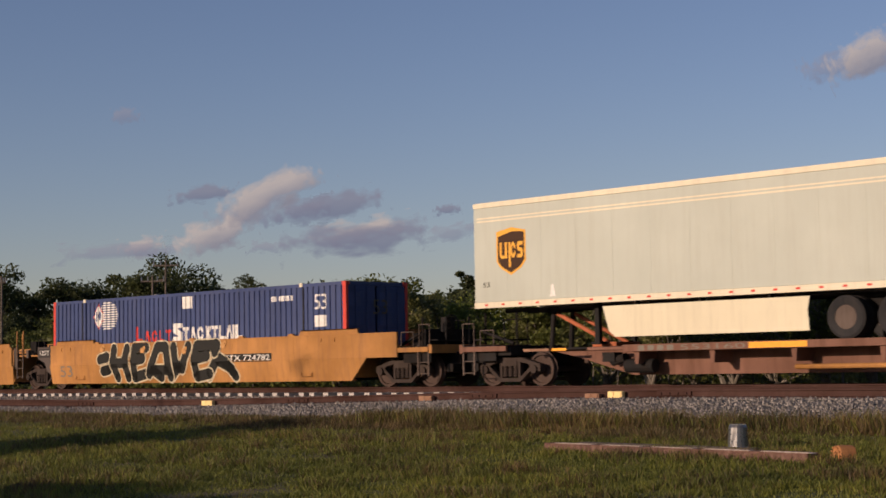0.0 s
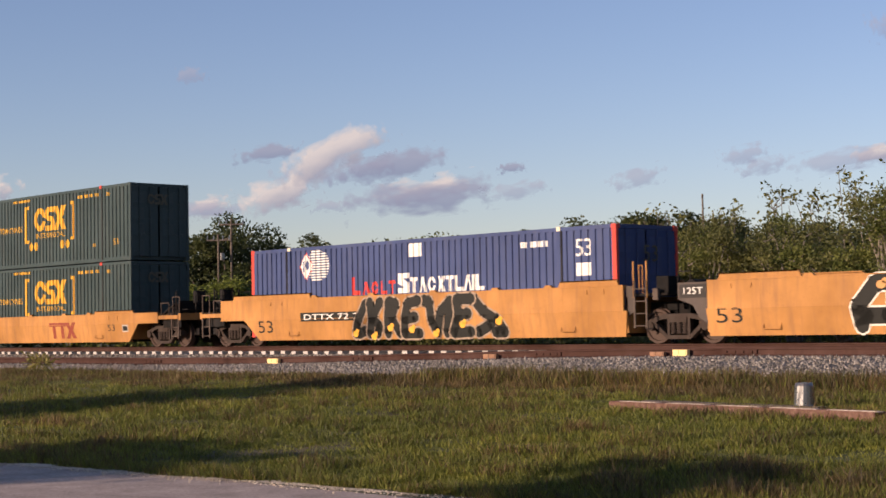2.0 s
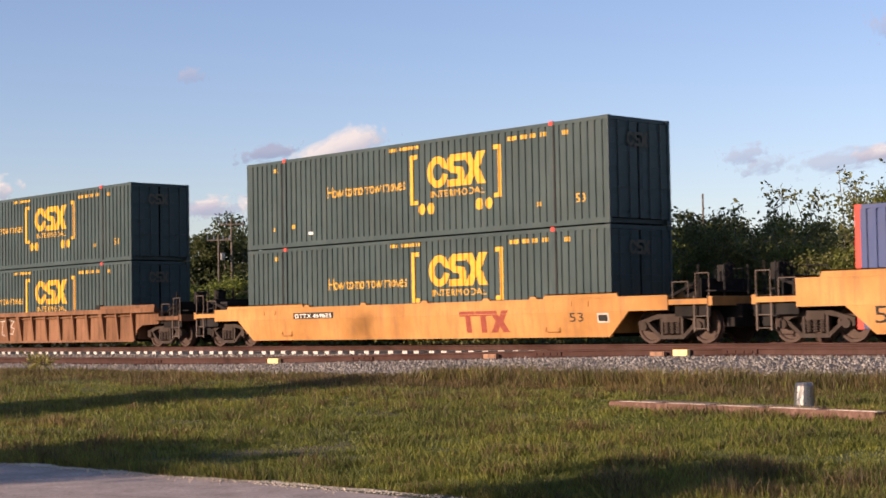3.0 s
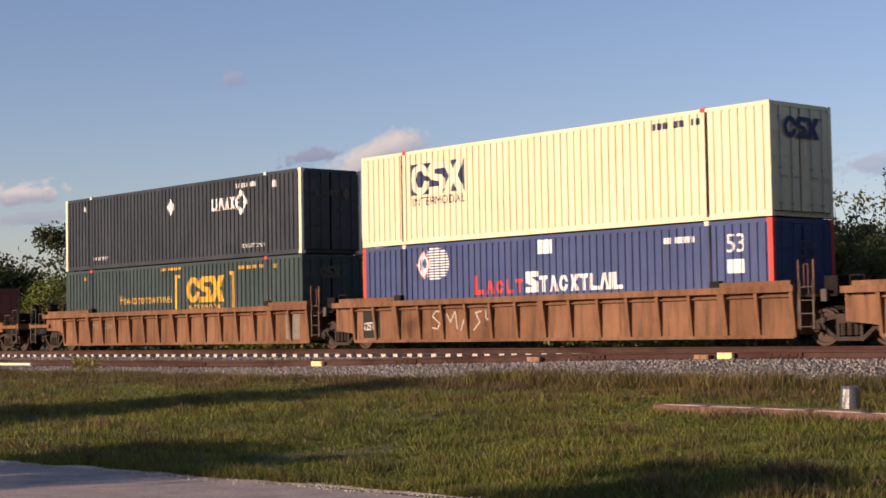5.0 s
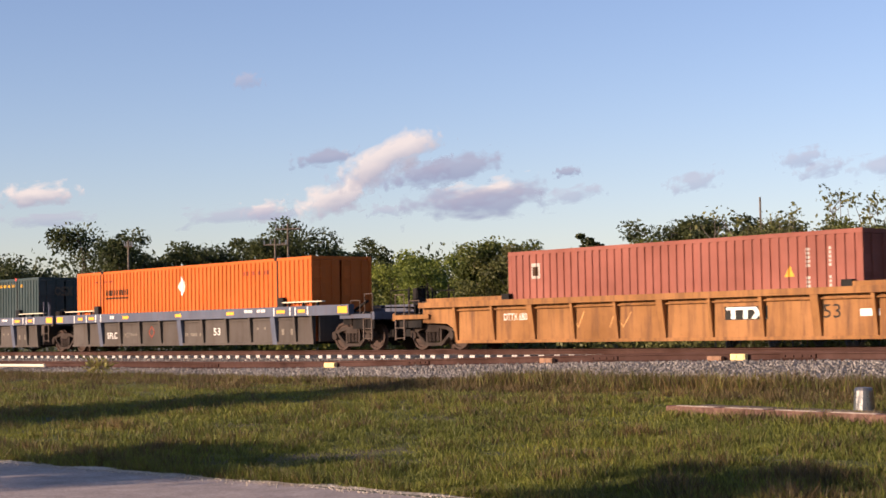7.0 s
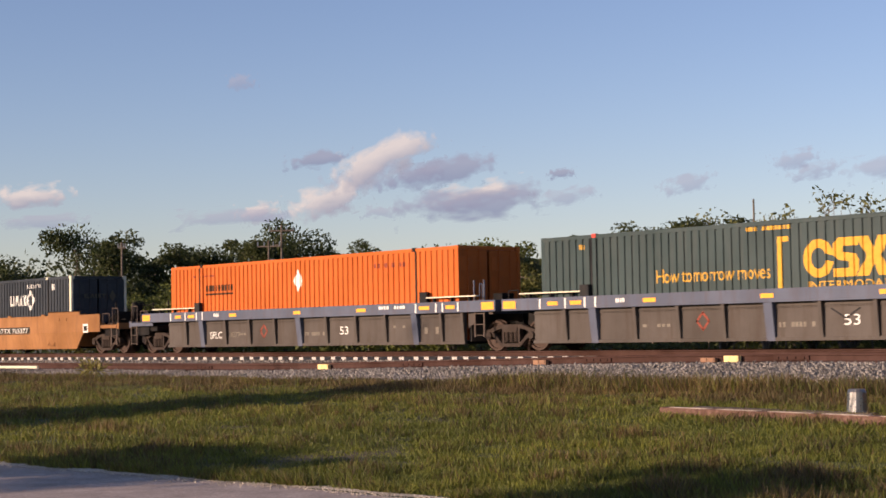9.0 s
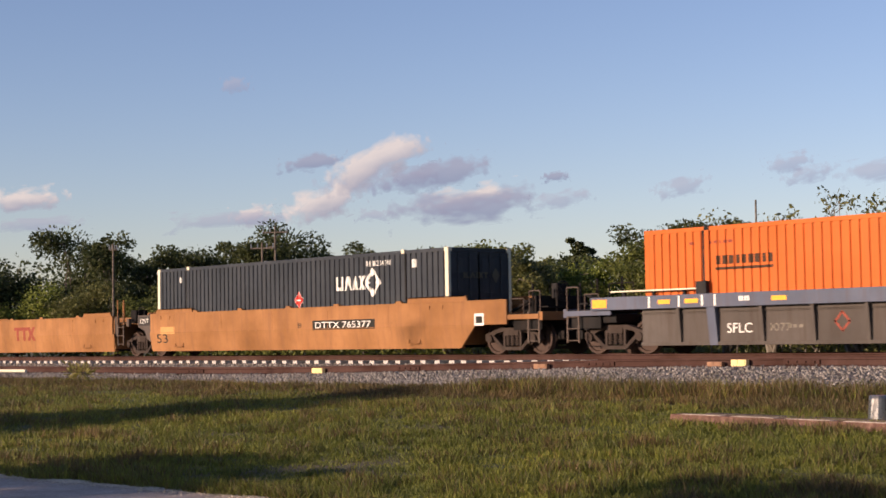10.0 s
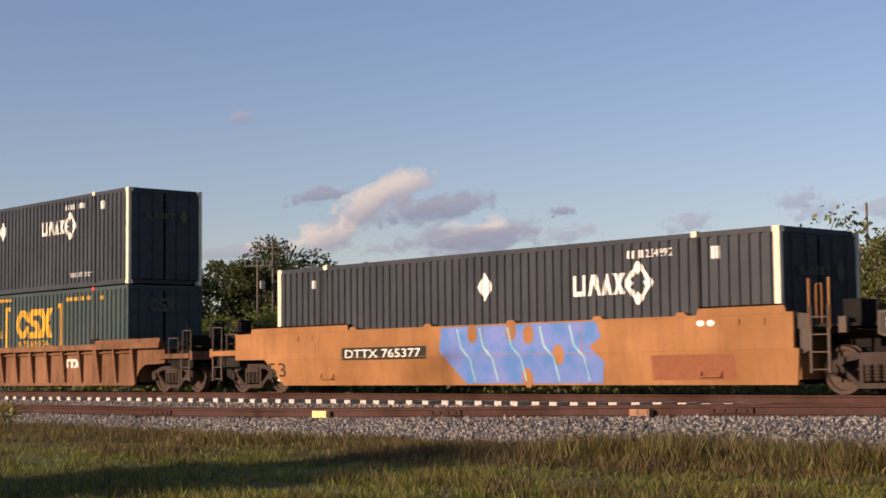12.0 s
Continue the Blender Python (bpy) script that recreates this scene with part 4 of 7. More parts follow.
def prism_side(bm, w, z0, z1, y_low, y_high):
    """An upright fin that stands out further at its top."""
    v = [[bm.verts.new((x, y, z)) for y, z in ((-1.355, z0), (y_low, z0), (y_high, z1), (-1.355, z1))] for x in (-w, w)]
    bm.faces.new(v[0])
    bm.faces.new(v[1][::-1])
    for i in range(4):
        bm.faces.new((v[0][i], v[1][i], v[1][(i + 1) % 4], v[0][(i + 1) % 4]))


def beam_car(xl, xr, left, right, label):
    """Grey panelled well car under a deep slate blue side beam."""
    c = (xl + xr) / 2
    car = thing("well_car", label, "railway car", (c, TY, 0), True, "well cars of the train")
    a, b = xl - c, xr - c
    top, low = 1.51, 1.17
    bl, br = -8.5, 8.1
    el, er = a - 0.45 if left == "coupler" else a + 0.12, b + 0.4 if right == "coupler" else b - 0.15
    panel, slate = M["grey_panel"], M["slate"]
    for s in (-1, 1):
        holder = part("side_panel", prism(bmesh.new(), [(bl, 0.25), (br, 0.25), (br, low), (bl, low)], -1.36, -1.325), panel, car)
        beam = part("side_beam", block(el, er, -1.54, -1.31, low, top, 0.015), slate, car, "slate blue side beam")
        foot = part("bottom_chord", block(bl, br, -1.42, -1.31, 0.22, 0.31, 0.01), panel, car)
        bm = bmesh.new()
        for q in (1.04, 1.07):
            bx(bm, bl, br, -1.39, -1.35, q, q + 0.018)
        trim_o = part("panel_lip", bm, panel, car)
        for x, big in ((-7.2, 0), (-6.1, 1), (-4.6, 0), (-3.1, 0), (-1.6, 0), (-0.16, 1), (1.34, 0), (2.9, 0), (4.4, 0), (5.87, 1), (7.07, 0), (8.05, 0)):
            w = 0.13 if big else 0.05
            bm = bmesh.new()
            prism_side(bm, w, 0.22, low, -1.42, -1.535 if big else -1.50)
            part("rib", bm, slate if big else panel, holder, at=(x, 0, 0))
        if s > 0:
            for o in (holder, beam, foot, trim_o):
                o.scale.y = -1
    for x0, x1 in ((el + 0.65, bl + 1.9), (br - 1.75, br + 0.55)):
        part("walk_rail", block(x0, x1, -1.46, -1.32, top + 0.12, top + 0.16, 0.01), M["white"], car, "white topped guide rail")
        bm = bmesh.new()
        for k in (0.15, 0.5, 0.85):
            bx(bm, x0 + k * (x1 - x0) - 0.04, x0 + k * (x1 - x0) + 0.04, -1.42, -1.34, top, top + 0.12)
        part("rail_support", bm, M["steel"], car)
    for x in (bl + 2.05, br - 1.85):
        part("guide_block", block(x - 0.17, x + 0.17, -1.46, -1.31, top, top + 0.32, 0.02), M["black"], car, "black guide block")
    for x, w, mat in ((el + 0.33, 0.26, "s_amber"), (er - 0.33, 0.26, "s_amber"), (-0.16, 0.2, "s_amber"), (-4.0, 0.22, "s_amber"), (3.3, 0.24, "s_amber"), (6.4, 0.24, "s_amber"), (7.6, 0.2, "s_amber"), (-7.6, 0.2, "s_amber"), (-6.7, 0.22, "s_amber")):
        hh = 0.11 if x in (el + 0.33, er - 0.33) else 0.055
        part("reflector", shapes(rect(x - w, x + w, 1.34 - hh, 1.34 + hh)), M[mat], car, "amber reflector", at=(0, -1.544, 0))
    for x in (-8.1, -7.1, -6.35, -5.95, 6.0, 6.95, 7.25, 7.95):
        part("stripe", shapes(rect(x - 0.03, x + 0.03, low + 0.03, top - 0.03)), M["s_white"], car, "white stripe", at=(0, -1.544, 0))
    k = bl + 0.6
    while k < br:
        part("floor_beam", block(k, k + 0.25, -1.2, 1.2, 0.22, 0.30), M["steel"], car)
        k += 2.4
    for e, x in ((-1, bl), (1, br)):
        part("bulkhead", block(*sorted((x, x + e * 0.08)), -1.22, 1.22, 0.3, 1.3, 0.01), panel, car)
    for e, x, kind in ((-1, a, left), (1, b, right)):
        if kind == "coupler":
            coupler_end(car, x, e, 1.2, M["slate"], False)
        else:
            joint_end(car, x, e, top, M["slate"])

    def put(name, bm, material, note="", y=-1.363):
        return part(name, wrap(bm, lambda px, pz: y), M[material], car, note)
    put("mark", shapes(*stroke(diamond(-2.35, 0.75, 0.2, 0.22) + [(-2.55, 0.75)], 0.06)), "s_rust", "rust red emblem")
    put("lettering", bars(0.05, 1.15, 0.56, 0.68, 9, 4), "s_faint", "faded white print")
    put("lettering", words("53", 1.95, 2.4, 0.58, 0.84), "s_white", "white number 53")
    put("lettering", bars(-4.4, -3.4, 0.62, 0.7, 6, 2), "s_faint", "faded print")
    put("lettering", bars(6.2, 6.9, 0.55, 0.75, 4, 2), "s_faint", "faded print")
    put("lettering", bars(4.7, 5.3, 0.75, 0.83, 4, 2), "s_faint", "faded print")
    part("lettering", wrap(bars(-5.2, -4.7, 1.30, 1.42, 6, 1), lambda px, pz: -1.544), M["s_white"], car, "small white print")
    part("lettering", wrap(bars(4.2, 5.5, 1.34, 1.44, 10, 1), lambda px, pz: -1.544), M["s_white"], car, "small white print")
    return car, put, c


# graffiti: letters of bent strokes in a unit box
def sprayed_piece(put, x0, x1, z0, z1, letters, width, rim, rim_extra, dots=(), dot_paint="s_gold"):
    """Dark letters with a pale outline, each laid over the one before it."""
    def at(u, v):
        return x0 + u * (x1 - x0), min(z1 - width * 0.5, max(z0 + width * 0.5, z0 + v * (z1 - z0)))
    for k, letter in enumerate(letters):
        lines = [[at(*q) for q in line] for line in letter]
        put("spray", shapes(*[q for line in lines for q in stroke(line, width + rim_extra)]), rim, "pale sprayed outline", layer=1 + 2 * (k % 2))
        put("spray", shapes(*[q for line in lines for q in stroke(line, width)]), "s_char", "dark sprayed letter", layer=2 + 2 * (k % 2))
    for k, (u, v) in enumerate(dots):
        x, z = x0 + u * (x1 - x0), z0 + v * (z1 - z0)
        put("spray", shapes(disc(x, z, 0.13, 0.10, 9), disc(x + 0.10, z + 0.09, 0.08, 0.07, 8)), dot_paint, "golden spray dots", 6)


PIECE_ONE = [
    [[(0.0, 0.60), (0.06, 0.66)], [(0.02, 0.30), (0.07, 0.34)]],
    [[(0.115, 0.97), (0.10, 0.5), (0.135, 0.0)], [(0.11, 0.5), (0.20, 0.5)], [(0.215, 0.97), (0.19, 0.55), (0.215, 0.0)]],
    [[(0.36, 0.95), (0.27, 0.93), (0.26, 0.55), (0.33, 0.6)], [(0.26, 0.55), (0.26, 0.06), (0.35, 0.22)]],
    [[(0.37, 0.2), (0.44, 0.95), (0.50, 0.9), (0.525, 0.0)], [(0.42, 0.3), (0.50, 0.3)], [(0.40, 0.3), (0.46, 0.02)]],
    [[(0.555, 0.95), (0.57, 0.4), (0.61, 0.32), (0.66, 0.95)], [(0.53, 0.02), (0.58, 0.35)]],
    [[(0.85, 0.97), (0.72, 0.97), (0.70, 0.55), (0.79, 0.62)], [(0.70, 0.5), (0.71, 0.06), (0.80, 0.2)], [(0.86, 0.95), (0.84, 0.7)]],
    [[(0.79, 0.12), (0.86, 0.58), (0.92, 0.42), (0.97, 0.08)], [(0.86, 0.5), (0.95, 0.3)]]]
PIECE_TWO = [
    [[(0.04, 0.0), (0.03, 0.45), (0.10, 0.92), (0.17, 0.9), (0.165, 0.05)], [(0.06, 0.3), (0.14, 0.3)]],
    [[(0.24, 0.97), (0.21, 0.55), (0.24, 0.4)], [(0.34, 0.97), (0.31, 0.5)], [(0.22, 0.06), (0.32, 0.2), (0.41, 0.04)], [(0.33, 0.15), (0.36, 0.38)]],
    [[(0.45, 0.95), (0.43, 0.5), (0.50, 0.32), (0.48, 0.08)], [(0.40, 0.55), (0.48, 0.55)]],
    [[(0.55, 0.95), (0.565, 0.2), (0.61, 0.1), (0.655, 0.95)], [(0.66, 0.9), (0.70, 0.05)]],
    [[(0.86, 0.95), (0.77, 0.93), (0.74, 0.5), (0.80, 0.55)], [(0.74, 0.5), (0.75, 0.04)], [(0.865, 0.9), (0.85, 0.6)]],
    [[(0.80, 0.4), (0.87, 0.3), (0.92, 0.48), (0.975, 0.15), (0.90, 0.06)]]]
PIECE_THREE = [
    [[(0.03, 0.10), (0.045, 0.35), (0.11, 0.85)], [(0.05, 0.05), (0.10, 0.2)]],
    [[(0.14, 0.92), (0.15, 0.45), (0.13, 0.05)], [(0.21, 0.9), (0.16, 0.5), (0.20, 0.3), (0.18, 0.05)]],
    [[(0.25, 0.05), (0.265, 0.9), (0.315, 0.82), (0.285, 0.5), (0.33, 0.08)]],
    [[(0.46, 0.9), (0.39, 0.82), (0.37, 0.45), (0.44, 0.5)], [(0.37, 0.45), (0.36, 0.06), (0.46, 0.12)]],
    [[(0.49, 0.9), (0.53, 0.85), (0.54, 0.4), (0.57, 0.05)], [(0.57, 0.05), (0.60, 0.6), (0.66, 0.85)], [(0.63, 0.1), (0.665, 0.8)]],
    [[(0.79, 0.95), (0.70, 0.92), (0.71, 0.5), (0.77, 0.55)], [(0.70, 0.4), (0.67, 0.08), (0.78, 0.14)]],
    [[(0.80, 0.95), (0.86, 0.58), (0.94, 0.38), (0.975, 0.12), (0.92, 0.06)], [(0.82, 0.1), (0.90, 0.3)]]]

# ---------- the place: ground, road, tracks ----------
def smooth(a, b, x):
    u = min(1.0, max(0.0, (x - a) / (b - a)))
    return u * u * (3 - 2 * u)


def siding_top(x):
    """Height of the siding's rail heads: it climbs to the main line towards the right."""
    return -0.29 + 0.285 * smooth(-44, -20, x)


def lawn_z(y):
    return -1.06 + 0.57 * min(1.0, max(0.0, (y - 10.2) / 14.8))


def ground_z(x, y):
    """The land: road level, lawn rising to the track bed, level scrub land behind."""
    if y < 25:
        return lawn_z(y) - 0.12 * smooth(23.5, 24.5, y)
    if y < 38.5:
        return -0.65
    return -0.65 - 0.22 * smooth(38.5, 45, y)


def build_ground():
    xs = [-2600, -1200, -500, -250, -150] + [-120 + 4 * k for k in range(45)] + [90, 150, 300, 700, 2000]
    ys = [-900, -300, -120, -60, -30, -10, 0] + [4 + 1.0 * k for k in range(22)] + [26, 30, 34, 38, 40, 42, 45, 50, 60, 80, 120, 200, 500, 1500, 3500]
    bm = bmesh.new()
    grid = [[bm.verts.new((x, y, ground_z(x, y) + (0.03 * noise.noise(Vector((x * 0.4, y * 0.6, 0))) if -70 < x < 20 and 11 < y < 24 else 0))) for x in xs] for y in ys]
    for r0, r1 in zip(grid, grid[1:]):
        for k in range(len(xs) - 1):
            bm.faces.new((r0[k], r0[k + 1], r1[k + 1], r1[k]))
    ob = new("ground", mesh_of("ground", bm, M["soil"], True))
    tagged(ob, "grassy sandy ground reaching to the horizon", "ground", kind="structure")


def road_edge(x):
    return 10.45 + 0.095 * (max(-60, min(x, 0)) + 11.9) + 0.10 * noise.noise(Vector((x * 0.7, 3.1, 0))) + 0.05 * noise.noise(Vector((x * 2.7, 1.1, 0)))


def build_road():
    bm = bmesh.new()
    rows = [(bm.verts.new((x, -2.5, -1.052)), bm.verts.new((x, road_edge(x), -1.052)), bm.verts.new((x, road_edge(x) + 0.03, -1.09))) for x in [-120 + 0.25 * k for k in range(720)]]
    for a, b in zip(rows, rows[1:]):
        bm.faces.new((a[0], b[0], b[1], a[1]))
        bm.faces.new((a[1], b[1], b[2], a[2]))
    tagged(new("road", mesh_of("road", bm, M["asphalt"])), "pale worn asphalt road with a ragged edge", "road", kind="structure")
    bm = bmesh.new()
    rows = [(bm.verts.new((x, road_edge(x) - 0.04, -1.046)), bm.verts.new((x, road_edge(x) + 0.22 + 0.12 * noise.noise(Vector((x * 1.9, 7, 0))), -1.043))) for x in [-60 + 0.2 * k for k in range(340)]]
    for a, b in zip(rows, rows[1:]):
        bm.faces.new((a[0], b[0], b[1], a[1]))
    tagged(new("verge", mesh_of("verge", bm, M["verge"])), "thin strip of sandy gravel along the road", "verge", kind="structure")


def bed_z(x, y):
    """Surface of the ballast."""
    side = siding_top(x) - 0.20
    toe = 23.35 + 0.25 * noise.noise(Vector((x * 0.35, 0, 5)))
    if y < 27.2:
        return -0.60 + (side + 0.60) * min(1.0, max(0.0, (y - toe) / (27.2 - toe)))
    if y < 30.6:
        return side
    if y < 31.6:
        return side + (-0.275 - side) * (y - 30.6)
    if y < 33.0:
        return -0.275
    if y < 36.0:
        return -0.20
    return -0.20 - 0.40 * smooth(36.0, 38.2, y)


def build_bed():
    bm = bmesh.new()
    xs = [-140 + 1.0 * k for k in range(190)]
    ys = [23.0 + 0.35 * k for k in range(45)]
    grid = [[bm.verts.new((x, y, bed_z(x, y) + 0.012 * noise.noise(Vector((x * 3, y * 3, 0))))) for x in xs] for y in ys]
    for r0, r1 in zip(grid, grid[1:]):
        for k in range(len(xs) - 1):
            bm.faces.new((r0[k], r0[k + 1], r1[k + 1], r1[k]))
    bed = new("ballast_bed", mesh_of("ballast_bed", bm, M["ballast"], True))
    tagged(bed, "grey crushed stone track bed under two tracks", "ballast", kind="structure")
    # loose stones
    rnd = np.random.RandomState(4)
    n = 50000
    x = -66 + 58 * rnd.rand(n) ** 0.85
    y = 23.3 + 9.4 * rnd.rand(n) ** 1.7
    x2, y2 = -100 + 100 * rnd.rand(6000), 24.8 + 8 * rnd.rand(6000)
    x, y = np.concatenate([x, x2]), np.concatenate([y, y2])
    keep = (np.abs(y - (SIDING_Y - 0.72)) > 0.1) & (np.abs(y - (SIDING_Y + 0.72)) > 0.1)
    x, y = x[keep], y[keep]
    z = np.array([bed_z(a, b) for a, b in zip(x, y)])
    octa = np.array([(1, 0, 0), (0, 1, 0), (-1, 0, 0), (0, -1, 0), (0, 0, 1), (0, 0, -1)], float)
    tri = np.array([(0, 1, 4), (1, 2, 4), (2, 3, 4), (3, 0, 4), (1, 0, 5), (2, 1, 5), (3, 2, 5), (0, 3, 5)])
    m = len(x)
    shape = octa[None] + rnd.normal(0, 0.28, (m, 6, 3))
    shape *= (0.018 + 0.026 * rnd.rand(m, 1, 1)) * (0.7 + 0.6 * rnd.rand(m, 1, 3))
    shape += np.stack([x, y, z + 0.006], 1)[:, None]
    me = bpy.data.meshes.new("stones")
    co = shape.reshape(-1, 3)
    idx = (tri[None] + 6 * np.arange(m)[:, None, None]).reshape(-1)
    me.vertices.add(len(co))
    me.vertices.foreach_set("co", co.astype(np.float32).ravel())
    me.loops.add(len(idx))
    me.loops.foreach_set("vertex_index", idx.astype(np.int32))
    me.polygons.add(len(idx) // 3)
    me.polygons.foreach_set("loop_start", np.arange(0, len(idx), 3, dtype=np.int32))
    me.update(calc_edges=True)
    me.materials.append(M["stone"])
    ob = new("ballast_stones", me)
    tagged(ob, "loose grey crushed stones of the track bed", "stones", kind="stuff")


RAIL_SECTION = [(-0.075, -0.175), (0.075, -0.175), (0.075, -0.165), (0.012, -0.145), (0.010, -0.045), (0.036, -0.035), (0.036, -0.006), (0.028, 0.0), (-0.028, 0.0), (-0.036, -0.006), (-0.036, -0.035), (-0.010, -0.045), (-0.012, -0.145), (-0.075, -0.165)]


def rail(parent, y, height, bright):
    bm = bmesh.new()
    rings = [[bm.verts.new((x, y + py, height(x) + pz)) for py, pz in RAIL_SECTION] for x in [-420] + [-140 + 5 * k for k in range(40)] + [200]]
    n = len(RAIL_SECTION)
    for a, b in zip(rings, rings[1:]):
        for k in range(n):
            bm.faces.new((a[k], b[k], b[(k + 1) % n], a[(k + 1) % n]))
    bmesh.ops.recalc_face_normals(bm, faces=bm.faces[:])
    me = bpy.data.meshes.new("rail")
    bm.to_mesh(me)
    bm.free()
    me.materials.append(M["rail"])
    me.materials.append(M["rail_top"])
    if bright:
        for p in me.polygons:
            if p.normal.z > 0.9 and p.center.z > height(p.center.x) - 0.01:
                p.material_index = 1
    return part("rail", me, None, parent)


def build_tracks():
    for label, cy, height, mat, tie_name, spread in (
            ("main railway track with shiny worn rails on pale sleepers", TY, lambda x: 0.0, "tie", "sleeper", 0.03),
            ("rusty siding track with dark timber sleepers", SIDING_Y, siding_top, "old_tie", "sleeper", 0.08)):
        track = new("railway_track")
        tagged(track, label, "track", kind="structure")
        for s in (-1, 1):
            rail(track, cy + s * 0.7535, height, cy == TY)
        rnd = random.Random(5)
        tie = mesh_of("sleeper", block(-0.115, 0.115, -1.28, 1.28, -0.20, 0.0, 0.012), M[mat])
        plate = mesh_of("tie_plate", block(-0.1, 0.1, -0.17, 0.17, 0.0, 0.018, 0.003), M["rail"])
        x = -118.0
        while x < 20:
            t = part(tie_name, tie, None, track, at=(x, cy + rnd.uniform(-spread, spread), height(x) - (0.15 if cy == TY else 0.188) + rnd.uniform(-0.01, 0.006)))
            t.rotation_euler = (0, 0, rnd.uniform(-0.02, 0.02))
            x += 0.60 + rnd.uniform(-0.06, 0.06)
            if -66 < x < -12 and cy == SIDING_Y:
                for s in (-1, 1):
                    part("tie_plate", plate, None, t, at=(0, s * 0.7535, 0))
    # small trackside fittings on the siding's near rail
    y0 = SIDING_Y - 0.7535

    def fitting(x, w, hh, mat, label):
        z = siding_top(x)
        b = thing("rail_marker", label, "rail fitting", (x, y0 - 0.12, z - 0.17), False)
        bm = block(-w / 2, w / 2, -0.06, 0.05, 0.0, hh, 0.012)
        part("body", bm, M[mat], b)
        for s in (-1, 1):
            part("face_plate", block(s * w * 0.24 - w * 0.19, s * w * 0.24 + w * 0.19, -0.075, -0.062, hh * 0.3, hh * 0.92, 0.004), M[mat], b)
        part("foot", block(-w * 0.6, w * 0.6, -0.1, 0.06, -0.02, 0.0), M["rail"], b)
    fitting(-37.15, 0.48, 0.14, "marker", "bright yellow painted block on the siding rail")
    fitting(-22.5, 0.40, 0.14, "marker", "bright yellow painted block on the siding rail")
    fitting(-28.4, 0.44, 0.12, "pale_marker", "pale rusty joint block on the siding rail")
    fitting(-23.15, 0.4, 0.10, "pale_marker", "pale rusty joint block on the siding rail")
    # joint bars
    for x in (-43.5, -33.4, -26.6, -21.0):
        b = thing("joint_bar", "rusty steel joint bar bolted to the rail", "joint bar", (x, y0 - 0.03, siding_top(x) - 0.13), False, "joint bars")
        part("bar", block(-0.45, 0.45, -0.02, 0.02, 0.0, 0.09, 0.006), M["rail"], b)
        for k in (-0.33, -0.11, 0.11, 0.33):
            part("bolt", block(k - 0.02, k + 0.02, -0.05, -0.02, 0.025, 0.065, 0.004), M["rail"], b)


M["marker"] = paint("yellow_marker_paint", (0.88, 0.66, 0.28), (0.4, 0.25, 0.1), 0.15, 0.05, 0.5)
M["pale_marker"] = paint("pale_rusty_block", (0.30, 0.17, 0.10), (0.10, 0.05, 0.03), 0.6, 0.2, 0.6)
build_ground()
build_road()
build_bed()
build_tracks()


# ---------- plants ----------
def cards(centres, sizes, seed, material, name, up=0.25, ratio=0.55):
    """Leaves: bent four-sided blades at the centres, turned at random."""
    rnd = np.random.RandomState(seed)
    n = len(centres)
    d = rnd.normal(size=(n, 3))
    d[:, 2] = d[:, 2] * 0.8
    d /= np.linalg.norm(d, axis=1)[:, None]
    e = np.cross(d, rnd.normal(size=(n, 3)))
    e /= np.linalg.norm(e, axis=1)[:, None] + 1e-9
    s = np.asarray(sizes)[:, None]
    q = np.stack([centres - d * s, centres - e * s * ratio, centres + d * s, centres + e * s * ratio], 1)
    return flat_mesh(name, q.reshape(-1, 3), 4, M[material])


def limb(bm, p, q, r0, r1, rnd, bend=0.12, steps=3):
    p, q = Vector(p), Vector(q)
    last, lr = p, r0
    for k in range(1, steps + 1):
        u = k / steps
        c = p.lerp(q, u)
        if k < steps:
            c += Vector((rnd.uniform(-1, 1), rnd.uniform(-1, 1), rnd.uniform(-0.4, 0.4))) * bend * (q - p).length * 0.5
        r = r0 + (r1 - r0) * u
        rod(bm, last, c, lr, 6, r)
        last, lr = c, r


